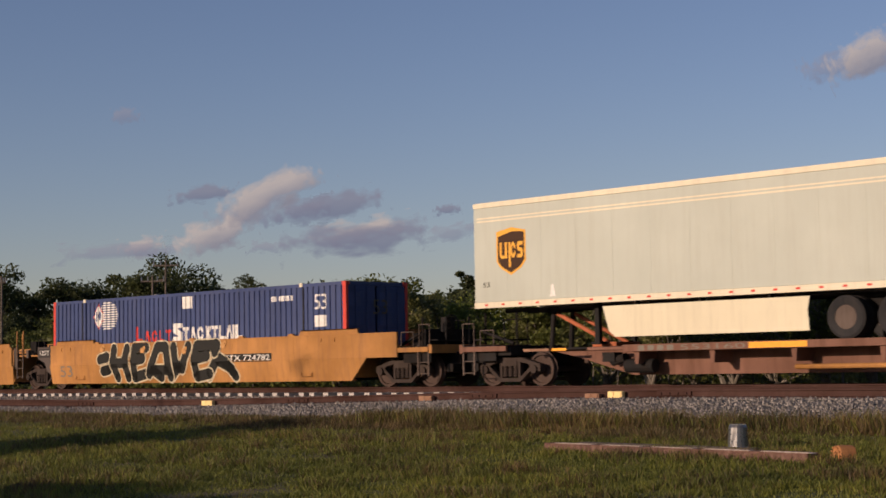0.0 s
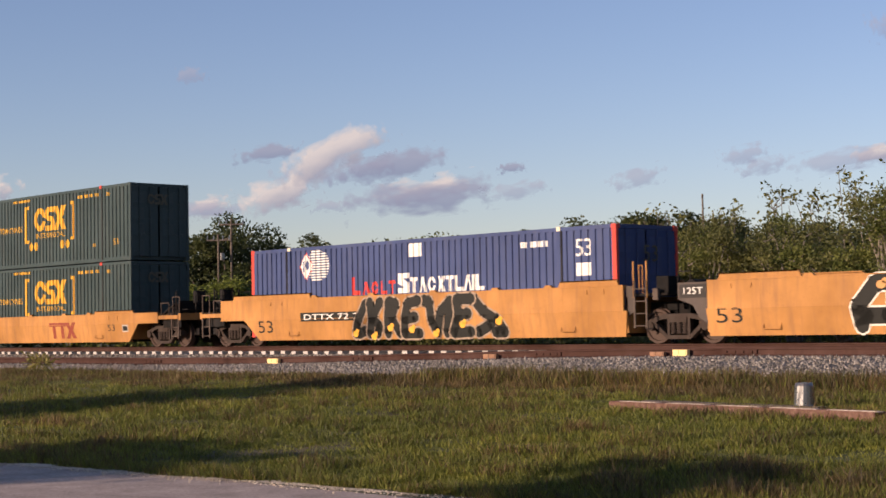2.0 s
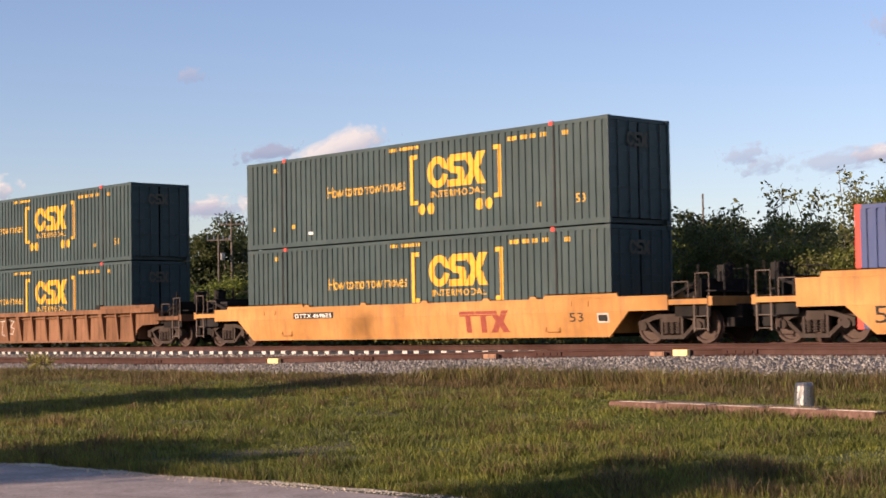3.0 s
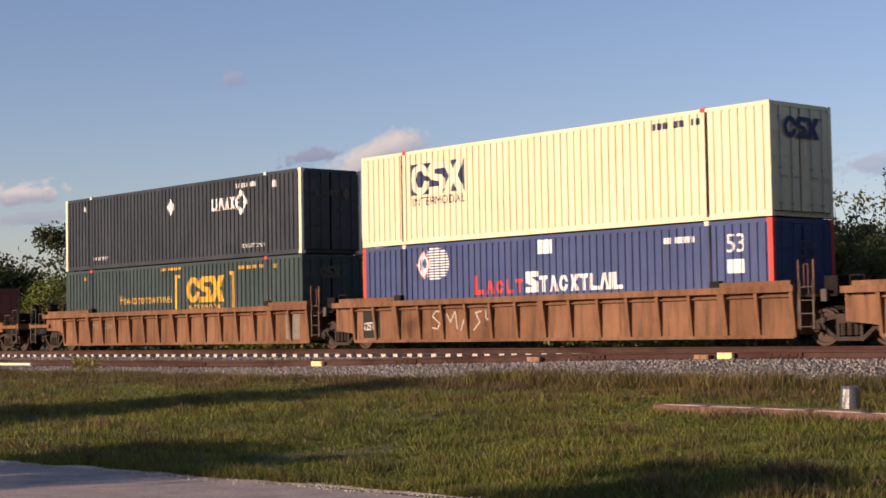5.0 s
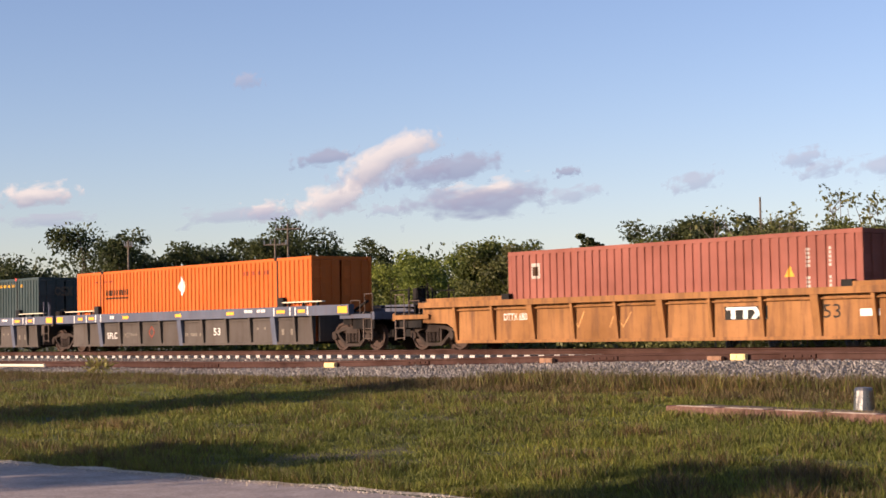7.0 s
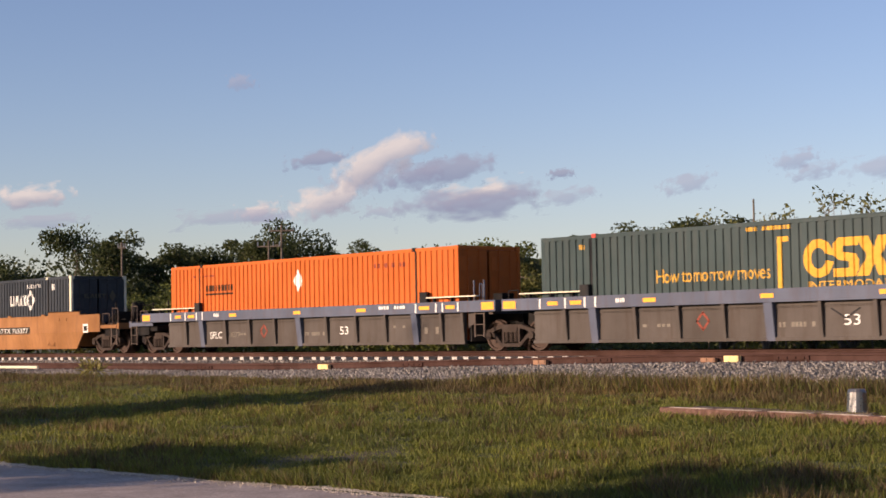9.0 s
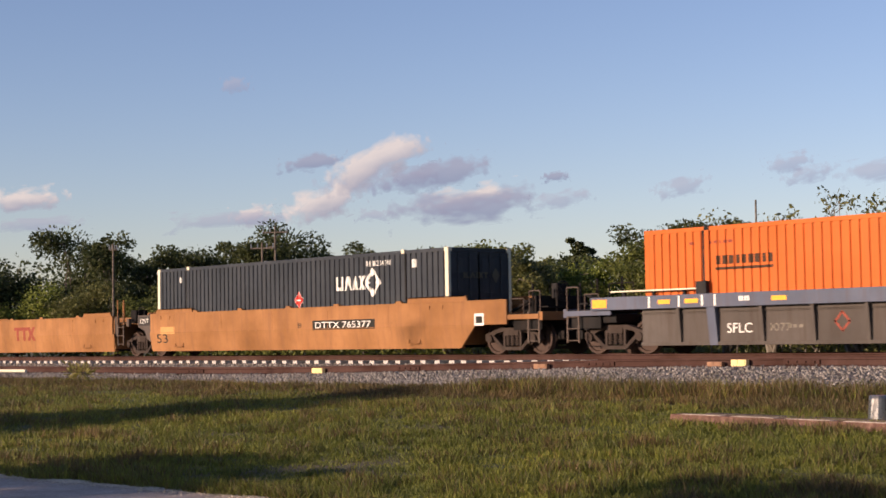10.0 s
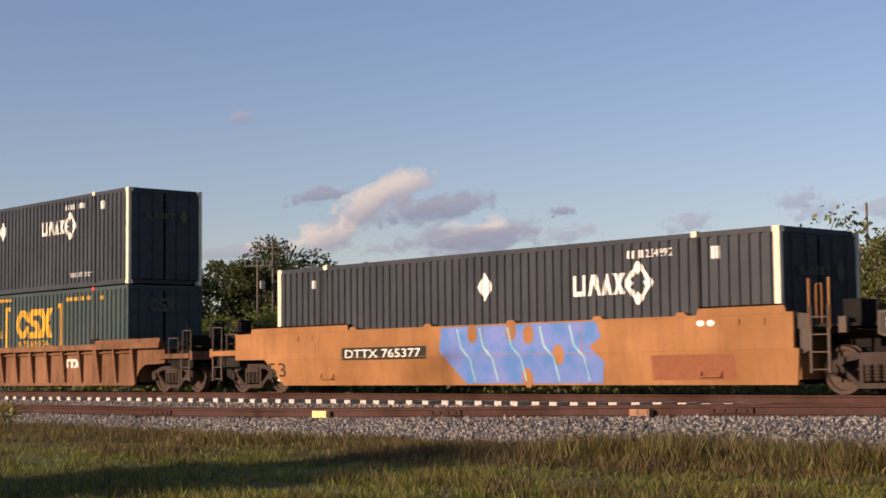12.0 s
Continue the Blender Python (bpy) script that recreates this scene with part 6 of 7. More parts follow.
# ---------- clouds ----------
def cloud_material(name, bright, shade, density):
    m = bpy.data.materials.new(name)
    m.use_nodes = True
    nt = m.node_tree
    nt.nodes.clear()
    out = nt.nodes.new("ShaderNodeOutputMaterial")
    tc = nt.nodes.new("ShaderNodeTexCoord")
    obj = nt.nodes.new("ShaderNodeObjectInfo")
    off = nt.nodes.new("ShaderNodeVectorMath")
    off.operation = "MULTIPLY_ADD"
    off.inputs[1].default_value = (1, 1, 1)
    shift = nt.nodes.new("ShaderNodeMath")
    shift.operation = "MULTIPLY"
    shift.inputs[1].default_value = 37.0
    nt.links.new(obj.outputs["Random"], shift.inputs[0])
    nt.links.new(tc.outputs["Generated"], off.inputs[0])
    nt.links.new(shift.outputs[0], off.inputs[2])
    n1 = noise_of(nt, off.outputs[0], 3.0, 5, 0.5)
    # soft round edge of the sheet
    sub = nt.nodes.new("ShaderNodeVectorMath")
    sub.operation = "SUBTRACT"
    sub.inputs[1].default_value = (0.5, 0.5, 0.5)
    nt.links.new(tc.outputs["Generated"], sub.inputs[0])
    flat = nt.nodes.new("ShaderNodeVectorMath")
    flat.operation = "MULTIPLY"
    flat.inputs[1].default_value = (2, 2, 0)
    nt.links.new(sub.outputs[0], flat.inputs[0])
    ln = nt.nodes.new("ShaderNodeVectorMath")
    ln.operation = "LENGTH"
    nt.links.new(flat.outputs[0], ln.inputs[0])
    edge = ramp_of(nt, ln.outputs["Value"], (0.0, (0.62,) * 3), (1.0, (0.0,) * 3))
    s = nt.nodes.new("ShaderNodeMath")
    s.operation = "ADD"
    soft = nt.nodes.new("ShaderNodeMath")
    soft.operation = "MULTIPLY"
    soft.inputs[1].default_value = 1.25
    nt.links.new(n1, soft.inputs[0])
    nt.links.new(soft.outputs[0], s.inputs[0])
    nt.links.new(edge, s.inputs[1])
    mask = ramp_of(nt, s.outputs[0], (0.70, (0, 0, 0)), (1.16, (density,) * 3))
    sep = nt.nodes.new("ShaderNodeSeparateXYZ")
    nt.links.new(tc.outputs["Generated"], sep.inputs[0])
    tone = nt.nodes.new("ShaderNodeMath")
    tone.operation = "MULTIPLY_ADD"
    tone.inputs[1].default_value = 0.7
    nt.links.new(sep.outputs[1], tone.inputs[0])
    half = nt.nodes.new("ShaderNodeMath")
    half.operation = "MULTIPLY"
    half.inputs[1].default_value = 0.3
    nt.links.new(n1, half.inputs[0])
    nt.links.new(half.outputs[0], tone.inputs[2])
    col = ramp_of(nt, tone.outputs[0], (0.34, shade), (0.62, bright))
    em = nt.nodes.new("ShaderNodeEmission")
    nt.links.new(col, em.inputs[0])
    em.inputs[1].default_value = CLOUD_GLOW
    tr = nt.nodes.new("ShaderNodeBsdfTransparent")
    mx = nt.nodes.new("ShaderNodeMixShader")
    nt.links.new(mask, mx.inputs[0])
    nt.links.new(tr.outputs[0], mx.inputs[1])
    nt.links.new(em.outputs[0], mx.inputs[2])
    nt.links.new(mx.outputs[0], out.inputs[0])
    return m


CLOUD_GLOW = 1.0
M["cloud"] = cloud_material("sunlit_cloud", (0.54, 0.475, 0.375), (0.27, 0.27, 0.275), 0.9)
M["cloud_grey"] = cloud_material("grey_cloud", (0.25, 0.255, 0.28), (0.185, 0.205, 0.25), 0.8)
M["cloud_thin"] = cloud_material("thin_cloud", (0.305, 0.30, 0.31), (0.225, 0.245, 0.285), 0.55)


def cloud(deg, el, w, h, lean, mat, label, dist):
    """A sheet of cloud far away; w and h in degrees."""
    x, y = at_angle(deg, dist)
    bm = bmesh.new()
    a, b = dist * radians(w) / 2 * 1.35, dist * radians(h) / 2 * 1.5
    n = 6
    grid = [[bm.verts.new((-a + 2 * a * i / n, -b + 2 * b * j / n, -0.08 * a * ((2 * i / n - 1) ** 2))) for i in range(n + 1)] for j in range(n + 1)]
    for j in range(n):
        for i in range(n):
            bm.faces.new((grid[j][i], grid[j][i + 1], grid[j + 1][i + 1], grid[j + 1][i]))
    ob = new("cloud", mesh_of("cloud", bm, M[mat]))
    ob.matrix_world = look((x, y, dist * math.tan(radians(el))), (2 * x, 2 * y, 2 * dist * math.tan(radians(el))), lean)
    ob.visible_shadow = False
    tagged(ob, label, "cloud", "clouds", "stuff")
    return ob


for k, (deg, el, w, h, lean, mat) in enumerate((
        (50.68, 6.19, 3.67, 1.23, 24, "cloud"), (52.68, 4.73, 2.48, 1.03, 22, "cloud"), (51.49, 5.49, 2.18, 0.91, 22, "cloud_thin"), (48.36, 5.75, 2.98, 0.87, 8, "cloud_grey"),
        (49.66, 5.55, 1.99, 0.75, 10, "cloud_grey"), (47.58, 4.60, 4.77, 1.03, 6, "cloud_grey"), (47.38, 4.88, 2.98, 0.72, 8, "cloud"), (55.78, 4.24, 3.77, 0.56, 4, "cloud_thin"),
        (55.04, 4.36, 1.39, 0.60, 10, "cloud"), (53.02, 6.19, 1.99, 0.52, 8, "cloud_grey"), (44.44, 5.57, 0.87, 0.32, 4, "cloud_grey"), (44.29, 4.76, 1.89, 0.48, 10, "cloud_thin"),
        (50.81, 4.31, 1.11, 0.40, 0, "cloud_thin"), (40.03, 5.05, 1.69, 0.56, 16, "cloud_thin"), (36.31, 5.77, 1.49, 0.52, 10, "cloud_thin"), (35.65, 5.38, 1.59, 0.52, 12, "cloud_thin"),
        (32.80, 5.46, 3.18, 0.68, 6, "cloud_thin"), (31.95, 5.63, 1.59, 0.52, 8, "cloud"), (62.86, 4.90, 2.38, 0.72, 6, "cloud"), (62.43, 4.09, 2.78, 0.40, 2, "cloud_thin"),
        (55.65, 8.90, 0.95, 0.48, 8, "cloud_thin"), (29.75, 10.37, 2.38, 1.23, 24, "cloud"), (30.95, 10.06, 1.79, 0.79, 14, "cloud_thin"))):
    cloud(deg, el, w, h, lean, mat, "soft evening cloud, warm on its sunlit top" if mat == "cloud" else "thin grey evening cloud", 1900.0 + 70 * k)


# ---------- the train ----------
def flat_car():
    c = -18.8
    car = thing("flat_car", "rusty brown intermodal flat car with a spine deck", "railway car", (c, TY, 0), True)
    a, b = -30.05 - c, -7.6 - c
    mat = M["flat_brown"]
    for s in (-1, 1):
        o = part("side_deck", block(a + 4.2, b - 4.0, -1.45, -0.75, 0.86, 1.04, 0.015), mat, car)
        o2 = part("deck_edge", block(a + 3.0, b - 3.0, -1.40, -1.30, 0.92, 1.0, 0.01), mat, car)
        bm = bmesh.new()
        prism(bm, [(a + 2.2, 0.72), (a + 3.9, 0.27), (b - 3.9, 0.27), (b - 2.2, 0.72), (b - 1.0, 0.98), (a + 1.0, 0.98)], -0.62, -0.54)
        sill = part("side_sill", bm, mat, car)
        if s > 0:
            for q in (o, o2, sill):
                q.scale.y = -1
    x = a + 4.6
    while x < b - 4:
        bm = bmesh.new()
        prism(bm, [(x - 0.08, 0.86), (x + 0.08, 0.86), (x + 0.05, 0.55), (x - 0.05, 0.55)], -1.38, 1.38)
        part("cross_bearer", bm, mat, car)
        x += 2.3
    part("centre_deck", block(a + 1.0, b - 1.0, -0.8, 0.8, 0.96, 1.02, 0.01), M["steel"], car)
    # trailer hitch, raised
    hx = -29.0 - c
    bm = bmesh.new()
    bx(bm, hx - 0.55, hx + 0.35, -0.45, 0.45, 2.0, 2.1)
    part("hitch_plate", bm, M["steel"], car, "dark hitch plate under the trailer")
    bm = bmesh.new()
    for y in (-0.4, 0.4):
        rod(bm, (hx, y, 2.05), (hx - 0.1, y, 1.0), 0.07, 8)
    part("hitch_leg", bm, M["steel"], car)
    bm = bmesh.new()
    for y in (-0.38, 0.38):
        rod(bm, (hx + 0.1, y, 1.95), (hx + 1.9, y, 1.12), 0.06, 8)
    bx(bm, hx + 1.4, hx + 2.2, -0.5, 0.5, 1.02, 1.14)
    part("hitch_strut", bm, M["hitch"], car, "rust orange hitch strut")
    for x, w, m in ((a + 1.3, 0.5, "pale_marker"), (a + 5.0, 0.35, "pale_marker"), (a + 2.0, 0.3, "s_amber")):
        part("plate", shapes(rect(x - w, x + w, 0.93, 1.0)), M[m], car, at=(0, -1.406, 0))
    part("lettering", words("553160", 6.0 + a, 7.9 + a, 0.88, 1.01), M["s_faint"], car, "faded white number", at=(0, -1.454, 0))
    part("mark", shapes(*[rect(4.7 + a + k * 0.3, 4.9 + a + k * 0.3, 0.88, 1.01) for k in range(4)]), M["s_faint"], car, "faded white mark", at=(0, -1.454, 0))
    part("plate", shapes(rect(8.0 + a, 9.6 + a, 0.88, 1.02)), M["s_amber"], car, "orange yellow panel", at=(0, -1.454, 0))
    part("pipe", rod(bmesh.new(), (9.0 + a, -1.0, 0.42), (12.5 + a, -1.0, 0.42), 0.06, 8), M["yellow"], car, "yellow pipe")
    bm = bmesh.new()
    rod(bm, (a + 4.0, -1.0, 0.5), (a + 4.9, -1.0, 0.5), 0.18, 12)
    rod(bm, (a + 3.5, -0.95, 0.62), (a + 4.0, -1.05, 0.72), 0.12, 10)
    bx(bm, a + 3.3, a + 3.7, -1.15, -0.8, 0.62, 0.86)
    part("brake_cylinder", bm, M["steel"], car)
    for s, x in ((-1, a), (1, b)):
        bogie(car, x)
        coupler_end(car, x, s, 1.12, mat, False)


def parcel_trailer():
    x0, L = -31.1, 16.15
    t = thing("road_trailer", "pale grey box trailer with a brown gold shield", "trailer", (x0 + L / 2, TY, 0), True)
    h, w, zb, zt = L / 2, 1.2955, 2.15, 5.08
    part("body", block(-h, h, -w, w, zb + 0.16, zt - 0.12, 0.02), M["trailer"], t)
    part("roof", block(-h + 0.03, h - 0.03, -w + 0.02, w - 0.02, zt - 0.12, zt - 0.01, 0.02), M["white"], t)
    for s in (-1, 1):
        part("top_rail", block(-h, h, s * (w + 0.012) - 0.012, s * (w + 0.012) + 0.012, zt - 0.16, zt - 0.03, 0.004), M["white"], t)
        part("bottom_rail", block(-h, h, s * (w + 0.01) - 0.014, s * (w + 0.01) + 0.014, zb, zb + 0.16, 0.005), M["white"], t, "white bottom rail")
    for z, hh in ((zt - 0.47, 0.04), (zt - 0.56, 0.045)):
        part("stripe", block(-h + 0.12, h, -w - 0.006, -w, z, z + hh), M["white"], t, "white stripe")
    k = -h + 0.4
    while k < h:
        part("reflector", block(k, k + 0.11, -w - 0.029, -w - 0.024, zb + 0.06, zb + 0.11), M["s_red"], t)
        k += 0.62
    # vertical panel seams
    x = -h + 1.22
    while x < h - 0.3:
        bm = block(x - 0.012, x + 0.012, -w - 0.004, -w, zb + 0.17, zt - 0.6)
        part("seam", bm, M["trailer"], t)
        x += 1.22
    # shield
    o = -h
    y = -w - 0.006
    sh = [(o + 0.85, 4.22), (o + 0.85, 3.4), (o + 1.0, 3.22), (o + 1.38, 3.02), (o + 1.76, 3.22), (o + 1.92, 3.4), (o + 1.92, 4.22), (o + 1.4, 4.32)]
    part("mark", shapes(sh), M["s_gold"], t, "golden shield outline", at=(0, y, 0))
    inner = [(1.38 + o + (px - 1.38 - o) * 0.9, 3.66 + (pz - 3.66) * 0.9) for px, pz in sh]
    part("mark", shapes(inner), M["s_brown"], t, "dark brown shield", at=(0, y - 0.003, 0))
    part("mark", shapes([(o + 0.9, 4.08), (o + 1.4, 4.2), (o + 1.88, 4.2), (o + 1.4, 4.28), (o + 0.9, 4.2)]), M["s_gold"], t, "golden arc", at=(0, y - 0.006, 0))
    part("mark", shapes([(o + 0.97, 3.92), (o + 0.97, 3.56), (o + 1.03, 3.48), (o + 1.24, 3.48), (o + 1.24, 3.92), (o + 1.16, 3.92), (o + 1.16, 3.56), (o + 1.05, 3.56), (o + 1.05, 3.92)]), M["s_gold"], t, "golden bracket", at=(0, y - 0.006, 0))
    part("mark", shapes(rect(o + 1.30, o + 1.375, 3.24, 3.92), glyph("o", o + 1.38, 3.48, o + 1.56, 3.92)), M["s_gold"], t, "golden ring on a bar", at=(0, y - 0.006, 0))
    part("mark", shapes(glyph("s", o + 1.61, 3.48, o + 1.82, 3.92)), M["s_gold"], t, "golden zigzag", at=(0, y - 0.006, 0))
    part("lettering", words("53", o + 0.32, o + 0.58, 2.72, 2.86), M["s_black"], t, "number 53", at=(0, y, 0))
    part("spot", shapes([(o + 2.75, 2.38), (o + 2.95, 2.38), (o + 2.88, 2.7), (o + 2.8, 2.7)]), M["s_white"], t, "white splash", at=(0, y, 0))
    # aerodynamic skirt
    bm = bmesh.new()
    prism(bm, [(o + 4.5, zb - 0.1), (o + 10.65, zb - 0.1), (o + 10.58, zb - 0.4), (o + 10.62, zb - 0.9), (o + 4.9, zb - 0.9), (o + 4.7, zb - 0.75)], -w + 0.02, -w + 0.05)
    part("side_skirt", bm, M["skirt"], t, "cream side skirt")
    bm = bmesh.new()
    for k in (5.5, 7.5, 9.5):
        bx(bm, o + k, o + k + 0.06, -w + 0.05, -w + 0.25, zb - 0.85, zb)
    bx(bm, o + 0.4, o + 15.8, -0.5, -0.42, zb - 0.12, zb)
    bx(bm, o + 0.4, o + 15.8, 0.42, 0.5, zb - 0.12, zb)
    part("under_frame", bm, M["steel"], t)
    for y2 in (-0.75, 0.75):
        part("landing_leg", block(o + 3.85, o + 4.0, y2 - 0.07, y2 + 0.07, 1.15, zb, 0.01), M["steel"], t)
        part("leg_foot", block(o + 3.78, o + 4.07, y2 - 0.14, y2 + 0.14, 1.08, 1.15, 0.01), M["steel"], t)
    tyre = bmesh.new()
    lathe(tyre, [(-0.14, 0.28), (-0.145, 0.44), (-0.11, 0.50), (0.11, 0.50), (0.145, 0.44), (0.14, 0.28)], True, 28)
    bmesh.ops.delete(tyre, geom=[f for f in tyre.faces if len(f.verts) > 4], context="FACES")
    tyre_me = mesh_of("tyre", tyre, M["black"])
    rim = bmesh.new()
    lathe(rim, [(-0.13, 0.28), (-0.12, 0.25), (-0.04, 0.20), (-0.05, 0.09), (-0.11, 0.08), (-0.115, 0.01)], True, 20)
    rim_me = mesh_of("rim", rim, M["dusty"])
    for xx in (11.55, 12.85):
        for y2 in (-1.10, -0.78, 0.78, 1.10):
            wh = part("wheel", tyre_me, None, t, "black tyre on a dusty rim", at=(o + xx, y2, 1.53))
            part("rim", rim_me, None, wh)
        part("axle", rod(bmesh.new(), (o + xx, -1.05, 1.53), (o + xx, 1.05, 1.53), 0.07, 8), M["steel"], t)
    part("bogie_frame", block(o + 10.9, o + 13.5, -0.55, 0.55, 1.7, zb - 0.02, 0.02), M["steel"], t)


M["hitch"] = paint("rust_orange_paint", (0.40, 0.12, 0.05), RUST, 0.4, 0.2, 0.6)
M["s_gold"] = sign("gold_print", (0.78, 0.40, 0.05), 0.4, 0.1)
flat_car()
parcel_trailer()

# three joined yellow cars
CAR_NOTE = "smooth-sided yellow well car"
car, put, c = smooth_car(-53.76, -34.29, "joint", "coupler", 1.6, CAR_NOTE + " covered with dark block graffiti", "yellow")
bogie(car, -34.29 - c)
bogie(car, -53.76 - c)
put("lettering_panel", shapes(rect(-42.6 - c, -39.75 - c, 0.84, 1.1)), "s_char", "dark number panel")
put("lettering", words("DTTX 724782", -42.5 - c, -39.85 - c, 0.88, 1.06), "s_white", "white car number", 1)
put("lettering", words("53", -51.9 - c, -51.1 - c, 0.45, 0.85), "s_faint", "number 53")
sprayed_piece(put, -49.3 - c, -41.4 - c, 0.22, 1.59, PIECE_ONE, 0.35, "s_rim", 0.10, ((0.02, 0.86), (0.33, 0.8), (0.63, 0.75), (0.9, 0.86)), "s_fresh")
stack_blue_box(-52.6, 0.31)

car, put, c = smooth_car(-73.25, -53.76, "joint", "joint", 1.6, "empty " + CAR_NOTE + " with white-edged dark graffiti")
bogie(car, -73.25 - c)
put("lettering", words("53", -71.75 - c, -70.95 - c, 0.52, 0.9), "s_char", "number 53")
sprayed_piece(put, -67.9 - c, -60.8 - c, 0.22, 1.58, PIECE_TWO, 0.38, "s_outline", 0.09, ((0.12, 0.82), (0.50, 0.88)), "s_fresh")

car, put, c = smooth_car(-92.55, -73.25, "coupler", "joint", 1.56, CAR_NOTE + " with a black and gold graffiti piece")
bogie(car, -92.55 - c)
put("lettering_panel", shapes(rect(-88.4 - c, -85.2 - c, 0.8, 1.08)), "s_char", "dark number panel")
put("lettering", words("DTTX 72 7", -88.2 - c, -85.5 - c, 0.85, 1.03), "s_white", "white car number", 1)
put("lettering", words("53", -90.7 - c, -89.9 - c, 0.45, 0.85), "s_char", "number 53")
sprayed_piece(put, -85.9 - c, -79.0 - c, 0.22, 1.50, PIECE_THREE, 0.31, "s_dust", 0.11, ((0.03, 0.12), (0.155, 0.05), (0.27, 0.25), (0.41, 0.2), (0.56, 0.1), (0.73, 0.3), (0.945, 0.35)))
stack_blue_box(-91.25, 0.31)

# single yellow car with two green boxes
car, put, c = smooth_car(-116.35, -96.9, "coupler", "coupler", 1.26, "low " + CAR_NOTE + " with a faded red mark", raise_by=0.12)
bogie(car, -116.35 - c)
bogie(car, -96.9 - c)
put("lettering_panel", shapes(rect(-112.2 - c, -110.15 - c, 0.87, 1.08)), "s_char", "dark number panel")
put("lettering", words("DTTX 469625", -112.1 - c, -110.25 - c, 0.91, 1.04), "s_white", "white car number", 1)
put_logo(put, (("t", 0, 0.35), ("t", 0.31, 0.66), ("x", 0.62, 1.0)), -104.4 - c, 0.36, -102.4 - c, 0.98, "s_rust", "faded red block mark")
put("lettering", words("53", -100.1 - c, -99.6 - c, 0.62, 0.86), "s_char", "number 53")
put("plate", shapes(rect(-99.1 - c, -98.7 - c, 0.58, 0.84)), "s_chalk", "white notice plate")
put("plate", shapes(rect(-99.06 - c, -98.74 - c, 0.62, 0.79)), "s_char", "dark notice print", 1)
green_box(-114.88, 0.31, False)
green_box(-114.88, 3.235, True)

# three joined brown ribbed cars
car, put, c, ribs = ribbed_car(-139.75, -120.29, "joint", "coupler", 1.43, "brown ribbed well car with white chalk tags", "brown")
bogie(car, -120.29 - c)
bogie(car, -139.75 - c)
for pts in ([(-2.9, 0.62), (-2.9, 1.12), (-2.4, 1.12), (-2.4, 0.66), (-2.88, 0.66)], [(-2.78, 0.9), (-2.5, 0.9)], [(-2.64, 0.6), (-2.64, 0.3)],
            [(-2.0, 1.1), (-1.55, 1.1)], [(-1.8, 1.08), (-1.86, 0.55), (-1.6, 0.5)], [(-1.2, 1.12), (-0.85, 1.1), (-1.15, 0.85), (-0.85, 0.8), (-0.95, 0.55), (-1.2, 0.6)]):
    put("tag", shapes(*stroke(pts, 0.04)), "s_chalk", "white chalk tag")
put("lettering", words("125T", -8.35, -7.75, 0.55, 0.75), "s_white", "white letters")
green_box(-138.28, 0.31, False)
green_box(-138.28, 3.235, True)

car, put, c, ribs = ribbed_car(-159.34, -139.75, "joint", "joint", 1.5, "brown ribbed well car with a white scrawl and grey number panel", "brown")
bogie(car, -159.34 - c)
put("number_panel", shapes(rect(-8.3, -7.45, 0.35, 1.25)), "s_char", "dark grey number panel")
put("lettering", words("125T", -8.22, -7.72, 0.6, 0.85), "s_white", "white letters 125T", 1)
for pts in ([(-4.55, 1.12), (-4.8, 1.14), (-4.93, 0.98), (-4.6, 0.76), (-4.72, 0.6), (-4.95, 0.64)], [(-4.4, 0.6), (-4.32, 1.1), (-4.12, 0.8), (-3.9, 1.12), (-3.82, 0.6)],
            [(-3.66, 0.55), (-3.42, 1.1), (-3.3, 0.62), (-3.55, 0.8)], [(-2.75, 1.1), (-3.0, 1.06), (-2.82, 0.78), (-3.08, 0.55)], [(-2.55, 1.12), (-2.58, 0.62), (-2.56, 0.86), (-2.2, 0.88), (-2.18, 1.15), (-2.22, 0.64)]):
    put("tag", shapes(*stroke(pts, 0.045)), "s_chalk", "white sprayed scrawl")
stack_blue_box(-157.9, 0.31)
cream_box(-157.9, 3.235)

car, put, c, ribs = ribbed_car(-178.75, -159.34, "coupler", "joint", 1.5, "brown ribbed well car with rust streaks", "brown")
bogie(car, -178.75 - c)
put("number_panel", shapes(rect(7.0, 7.8, 0.35, 1.2)), "s_faint", "grey notice panel")
put("lettering", words("DTTX 787284", -6.3, -4.5, 0.85, 1.05), "s_faint", "faded car number")
green_box(-177.32, 0.31, False)
charcoal_box(-177.32, 3.235, "diamond")

# single ochre ribbed car with the red box
car, put, c, ribs = ribbed_car(-202.3, -182.9, "coupler", "coupler", 1.46, "ochre ribbed well car with black numbers", "ochre", 1.55)
bogie(car, -202.3 - c)
bogie(car, -182.9 - c)
put("lettering", words("DTTX 680437", -6.2, -4.9, 0.85, 1.05), "s_white", "white car number")
put("mark", shapes(rect(2.0, 3.35, 0.72, 1.06)), "s_char", "dark mark panel")
put_logo(put, (("t", 0, 0.35), ("t", 0.31, 0.66), ("x", 0.62, 1.0)), 2.05, 0.74, 3.3, 1.04, "s_white", "white block mark", 1)
put("lettering", words("53", 5.0, 5.5, 0.72, 1.05), "s_char", "black number 53")
put("plate", shapes(rect(6.05, 6.6, 0.75, 0.92)), "s_white", "white plate")
put("plate", shapes(rect(7.05, 7.5, 0.45, 0.8)), "s_white", "white notice plate")
put("plate", shapes(rect(7.1, 7.45, 0.5, 0.75)), "s_char", "dark notice print", 1)
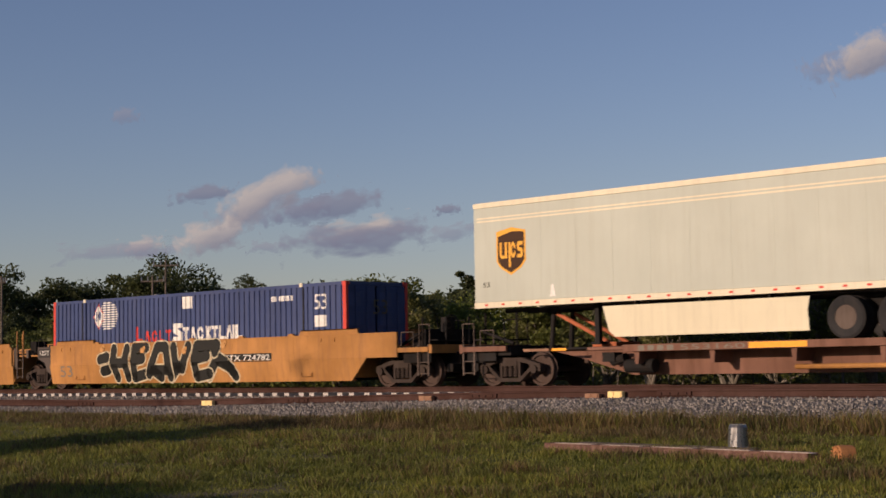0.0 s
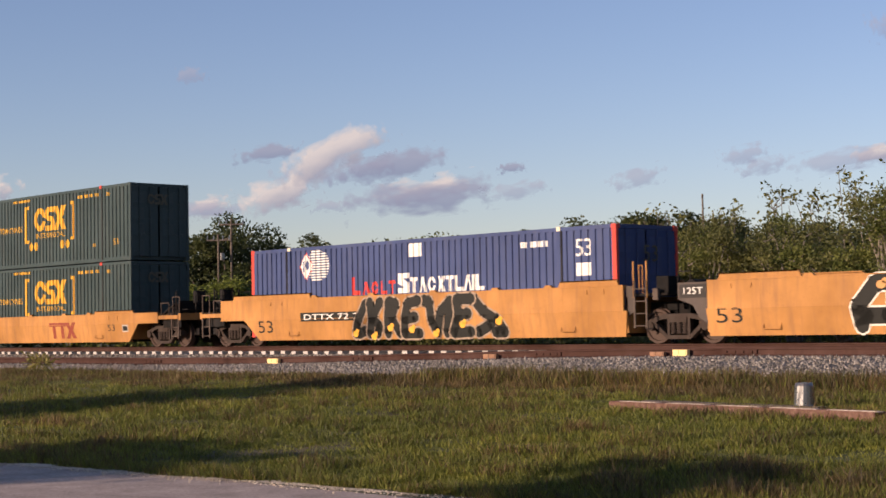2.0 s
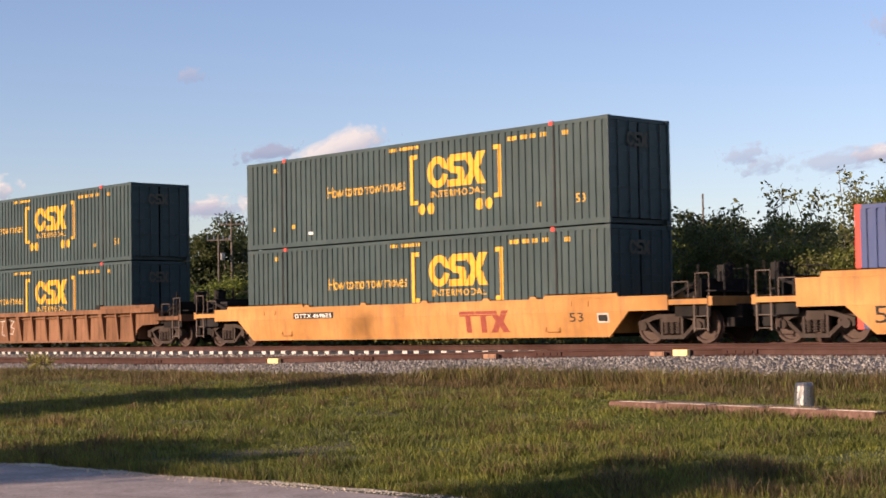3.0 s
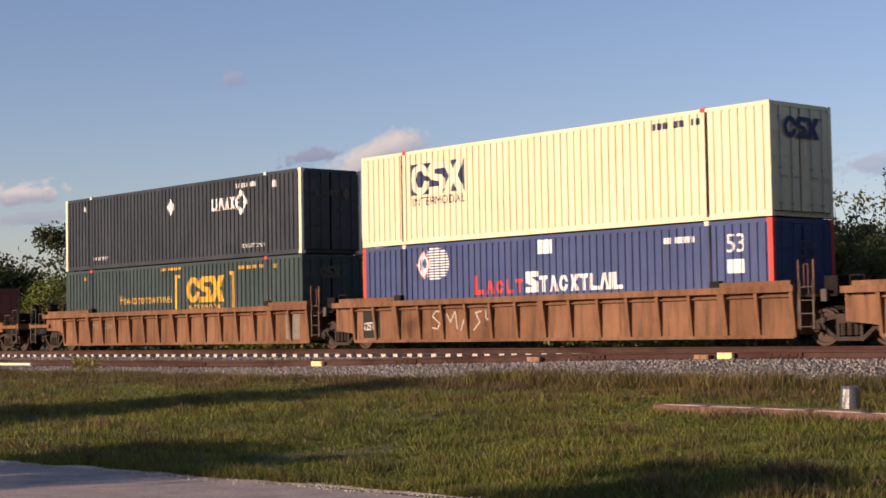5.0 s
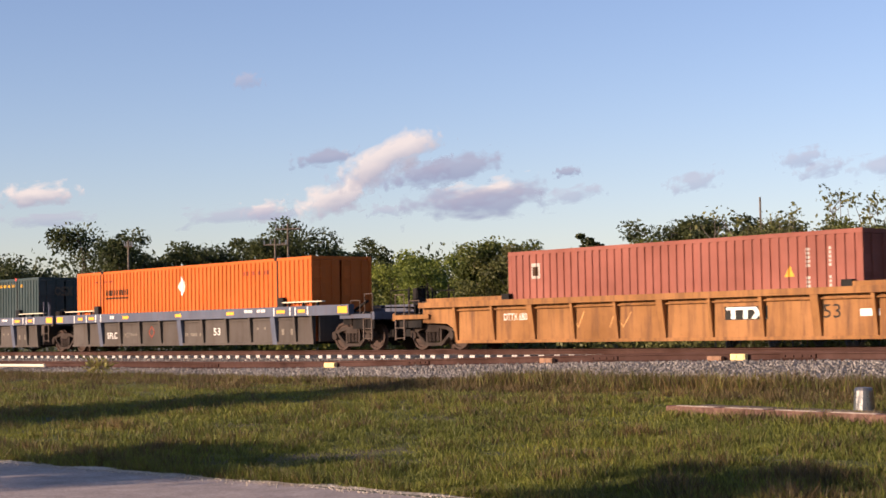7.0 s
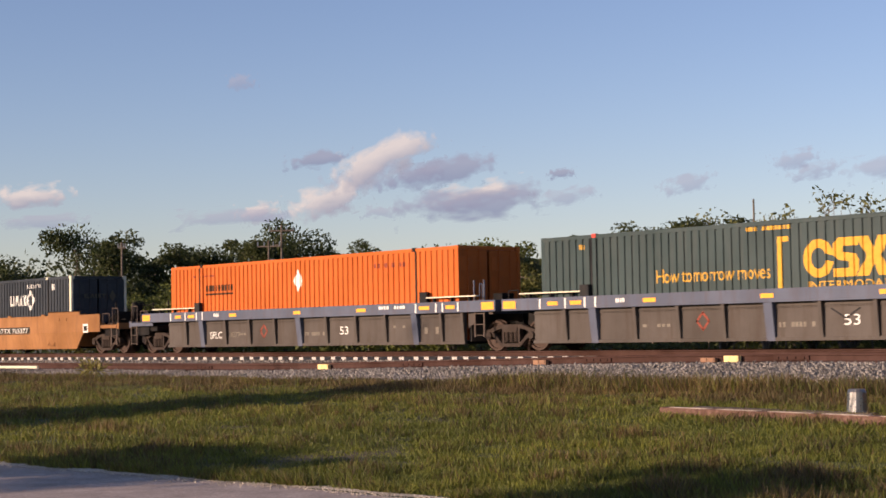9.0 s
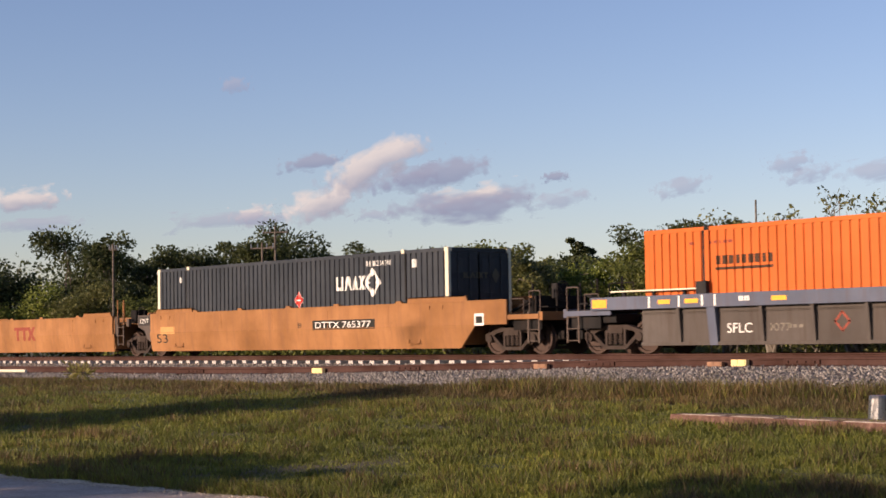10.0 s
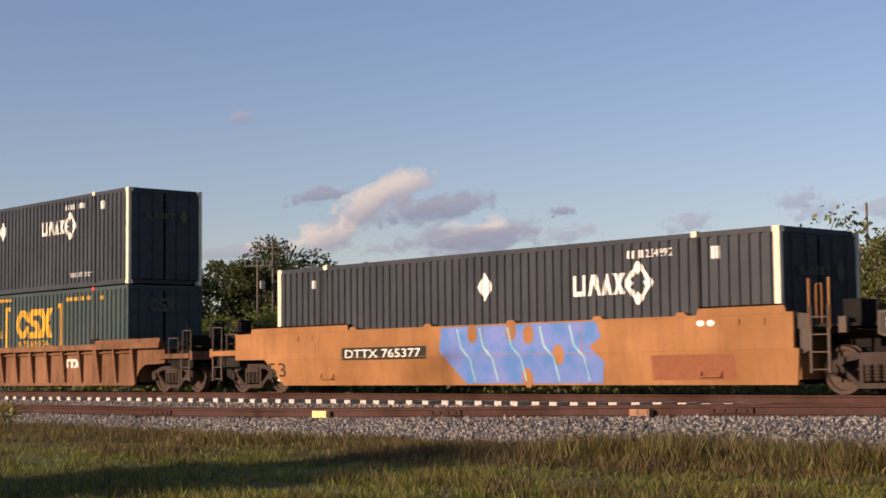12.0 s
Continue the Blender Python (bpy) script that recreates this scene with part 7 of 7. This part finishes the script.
put("tag", shapes(*stroke([(-3.4, 1.05), (-3.2, 0.6), (-2.95, 1.05)], 0.04), *stroke([(-2.0, 0.6), (-1.8, 1.0), (-1.5, 0.6), (-1.2, 1.0)], 0.03)), "s_fresh", "thin orange scrawl")
red_box(-198.66, 0.25)

# three joined grey and slate cars
BEAM_NOTE = "grey panelled well car under a slate blue beam with amber reflectors"
for k, (xl, xr, left, right, letter) in enumerate(((-225.95, -206.37, "joint", "coupler", "A"), (-245.55, -225.95, "joint", "joint", "C"), (-265.0, -245.55, "coupler", "joint", ""))):
    car, put, c = beam_car(xl, xr, left, right, BEAM_NOTE)
    bogie(car, xl - c)
    if k == 0:
        bogie(car, xr - c)
    if k != 1:
        put("lettering", words("SFLC", -5.72, -4.95, 0.52, 0.76), "s_white", "white letters SFLC")
        put("lettering", words("1077" if k == 2 else "1071", -4.4, -3.8, 0.55, 0.74), "s_faint", "faded number")
    if letter:
        put("lettering", words(letter, -6.22, -6.0, 0.85, 1.05), "s_white", "white letter", -1.47)
    if k == 1:
        put("tag", shapes(*stroke([(1.6, 0.98), (2.0, 0.75), (2.4, 0.98)], 0.04)), "s_black", "black cable loop")
orange_box(-224.45, 0.31)
green_box(-244.0, 0.31, False)
orange_box(-263.7, 0.31)

# three joined yellow cars at the end
car, put, c = smooth_car(-289.05, -268.96, "joint", "coupler", 1.58, CAR_NOTE + " with a dark number panel", "amber")
bogie(car, -268.96 - c)
bogie(car, -289.05 - c)
put("lettering_panel", shapes(rect(-277.85 - c, -274.65 - c, 0.84, 1.14)), "s_char", "dark number panel")
put("lettering", words("DTTX 765377", -277.7 - c, -274.85 - c, 0.89, 1.09), "s_white", "white car number", 1)
put("lettering", words("B", -278.65 - c, -278.45 - c, 0.92, 1.08), "s_char", "black letter B")
put("lettering", words("53", -287.4 - c, -286.65 - c, 0.5, 0.82), "s_char", "number 53")
put("plate", shapes(rect(-287.1 - c, -286.15 - c, 0.82, 1.08)), "s_fresh", "fresh orange patch")
put("plate", shapes(rect(-270.1 - c, -269.7 - c, 0.85, 1.2)), "s_white", "white notice plate")
put("plate", shapes(rect(-270.04 - c, -269.76 - c, 0.92, 1.12)), "s_char", "dark notice print", 1)
charcoal_box(-287.55, 0.31, "badge", "234748")

car, put, c = smooth_car(-308.7, -289.05, "joint", "joint", 1.56, "empty " + CAR_NOTE + " with blue graffiti and red mark", "amber")
bogie(car, -308.7 - c)
BLOCKS = ([(0.08, 1.42), (0.10, 0.62), (0.42, 0.95), (0.62, 0.5), (0.66, 1.42)], [(0.04, 0.46), (0.22, 1.36), (0.56, 1.36), (0.72, 0.46), (0.6, 0.84), (0.2, 0.84)],
          [(0.74, 1.32), (0.14, 1.32), (0.14, 0.98), (0.68, 0.90), (0.68, 0.52), (0.06, 0.52)], [(0.04, 0.46), (0.08, 1.42), (0.38, 0.9), (0.66, 1.42), (0.7, 0.46)], [(0.12, 1.34), (0.66, 1.34), (0.68, 0.6), (0.12, 0.6), (0.12, 1.34)])
put("spray", shapes([(-305.3 - c, 1.54), (-305.2 - c, 0.3), (-300.85 - c, 0.28), (-300.95 - c, 1.54)]), "s_mauve", "thin mauve sprayed ground", 0)
for k, pts in enumerate(BLOCKS):
    x = -305.25 - c + 0.86 * k
    for j, ((ax, az), (bx_, bz)) in enumerate(zip(pts, pts[1:])):
        put("spray", shapes(*stroke([(x + ax, az), (x + bx_, bz)], 0.25)), "s_haze", "hazy lilac blue letter stroke", 1 + (k % 2) * 0.5 + j)
    put("spray", shapes(*stroke([(x + px * 0.9 + 0.1, pz - 0.05) for px, pz in pts[1:3]], 0.06)), "s_mint", "pale mint highlight", 6)
put("spray", shapes([(-305.1 - c, 0.28), (-300.85 - c, 0.26), (-300.8 - c, 0.42), (-305.0 - c, 0.44)]), "s_haze", "sprayed underline", 7)
for a, b in ((-304.6, -302.95), (-302.6, -301.0)):
    put("spray", shapes(rect(a - c, b - c, 1.44, 1.52)), "s_mint", "pale mint bar", 7)
put_logo(put, (("t", 0, 0.35), ("t", 0.31, 0.66), ("x", 0.62, 1.0)), -298.6 - c, 0.68, -296.75 - c, 1.24, "s_rust", "faded red block mark")
put("lettering", words("C", -300.35 - c, -300.15 - c, 0.95, 1.12), "s_char", "black letter C")
put("lettering", words("53", -307.0 - c, -306.2 - c, 0.5, 0.84), "s_faint", "number 53")

car, put, c = smooth_car(-328.2, -308.7, "coupler", "joint", 1.56, CAR_NOTE + " with blue graffiti and brown patch", "amber")
bogie(car, -328.2 - c)
put("lettering_panel", shapes(rect(-323.8 - c, -320.6 - c, 0.82, 1.12)), "s_char", "dark number panel")
put("lettering", words("DTTX 765377", -323.65 - c, -320.8 - c, 0.87, 1.07), "s_white", "white car number", 1)
put("lettering", words("53", -326.95 - c, -326.2 - c, 0.42, 0.78), "s_char", "number 53")
put("spray", shapes([(-320.05 - c, 1.52), (-320.15 - c, 1.0), (-319.7 - c, 0.6), (-319.3 - c, 0.24), (-315.1 - c, 0.24), (-315.0 - c, 0.7), (-315.4 - c, 1.0), (-315.05 - c, 1.2), (-315.2 - c, 1.54)]), "s_haze", "hazy blue sprayed ground")
for k in range(5):
    x = -319.5 - c + 0.86 * k + 0.12 * math.sin(5 * k)
    put("spray", shapes(*stroke([(x, 1.46), (x + 0.12, 1.05), (x + 0.4, 0.8), (x + 0.5, 0.3)], 0.05)), "s_mint", "pale blue flowing line", 2)
for x, z in ((-319.0, 1.36), (-317.75, 1.38), (-317.2, 1.3), (-316.3, 0.85), (-317.3, 0.36)):
    put("spray", shapes(disc(x - c, z, 0.17, 0.22, 10)), "amber", "gap in the spray", 1)
put("patch", shapes(rect(-313.7 - c, -311.6 - c, 0.3, 0.8)), "s_patch", "brown repainted patch")
for x in (-312.4, -312.15):
    put("spot", shapes(disc(x - c, 1.4, 0.10, 0.06, 10)), "s_white", "white spot")
charcoal_box(-326.75, 0.31, "diamond", "254992")

# last brown ribbed car
car, put, c, ribs = ribbed_car(-351.7, -332.24, "joint", "coupler", 1.45, "brown ribbed well car with a white mark", "brown")
bogie(car, -332.24 - c)
bogie(car, -351.7 - c)
put_logo(put, (("t", 0, 0.35), ("t", 0.31, 0.66), ("x", 0.62, 1.0)), 3.9, 0.75, 4.9, 1.02, "s_white", "white block mark")
green_box(-350.5, 0.31, False)
charcoal_box(-350.5, 3.235, "diamond")


# ---------- insect ----------
def insect():
    """A small dark insect that darts past close to the camera."""
    b = new("insect")
    tagged(b, "small dark flying insect darting past", "insect")
    part("body", lathe(bmesh.new(), [(-0.008, 0.001), (-0.004, 0.0022), (0.002, 0.0026), (0.008, 0.001)], True, 10), M["black"], b)
    for s in (-1, 1):
        bm = bmesh.new()
        prism(bm, [(0.0, 0.001), (s * 0.006, 0.005), (s * 0.009, 0.0045), (s * 0.004, 0.001)][::s], -0.003, 0.003)
        part("wing", bm, M["galv"], b)
    return b


INSECT = insect()


def motions():
    times = [0.0, 1.0, 2.0, 3.0, 4.0, 5.0, 6.0, 7.0, 8.0, 9.0, 10.0, 11.0, 12.0]
    for ob, (x, y, z) in MOVING:
        walk(ob, [(t, pose(x + run(t), y, z)) for t in times])
    # the insect crosses the view at about 1.5 s
    side = Vector((math.cos(radians(47)), math.sin(radians(47)), -0.128))
    mid = Vector((-3 * math.sin(radians(55.5)), 3 * math.cos(radians(55.5)), EYE_Z + 3 * math.tan(radians(6.98))))
    rows = []
    for t in (0.0, 1.0, 1.5, 2.0, 3.0, 12.0):
        p = mid - side * 7.1 * (t - 1.5)
        rows.append((t, pose(p.x, p.y, p.z, 0, 0, -43)))
    walk(INSECT, rows)
    # wheels turn about their axles
    for ob, x in SPINNING:
        walk(ob, [(k / 30, pose(x, 0, 0.46, 0, 80.0 * k % 360, 0)) for k in range(0, 361)])


motions()
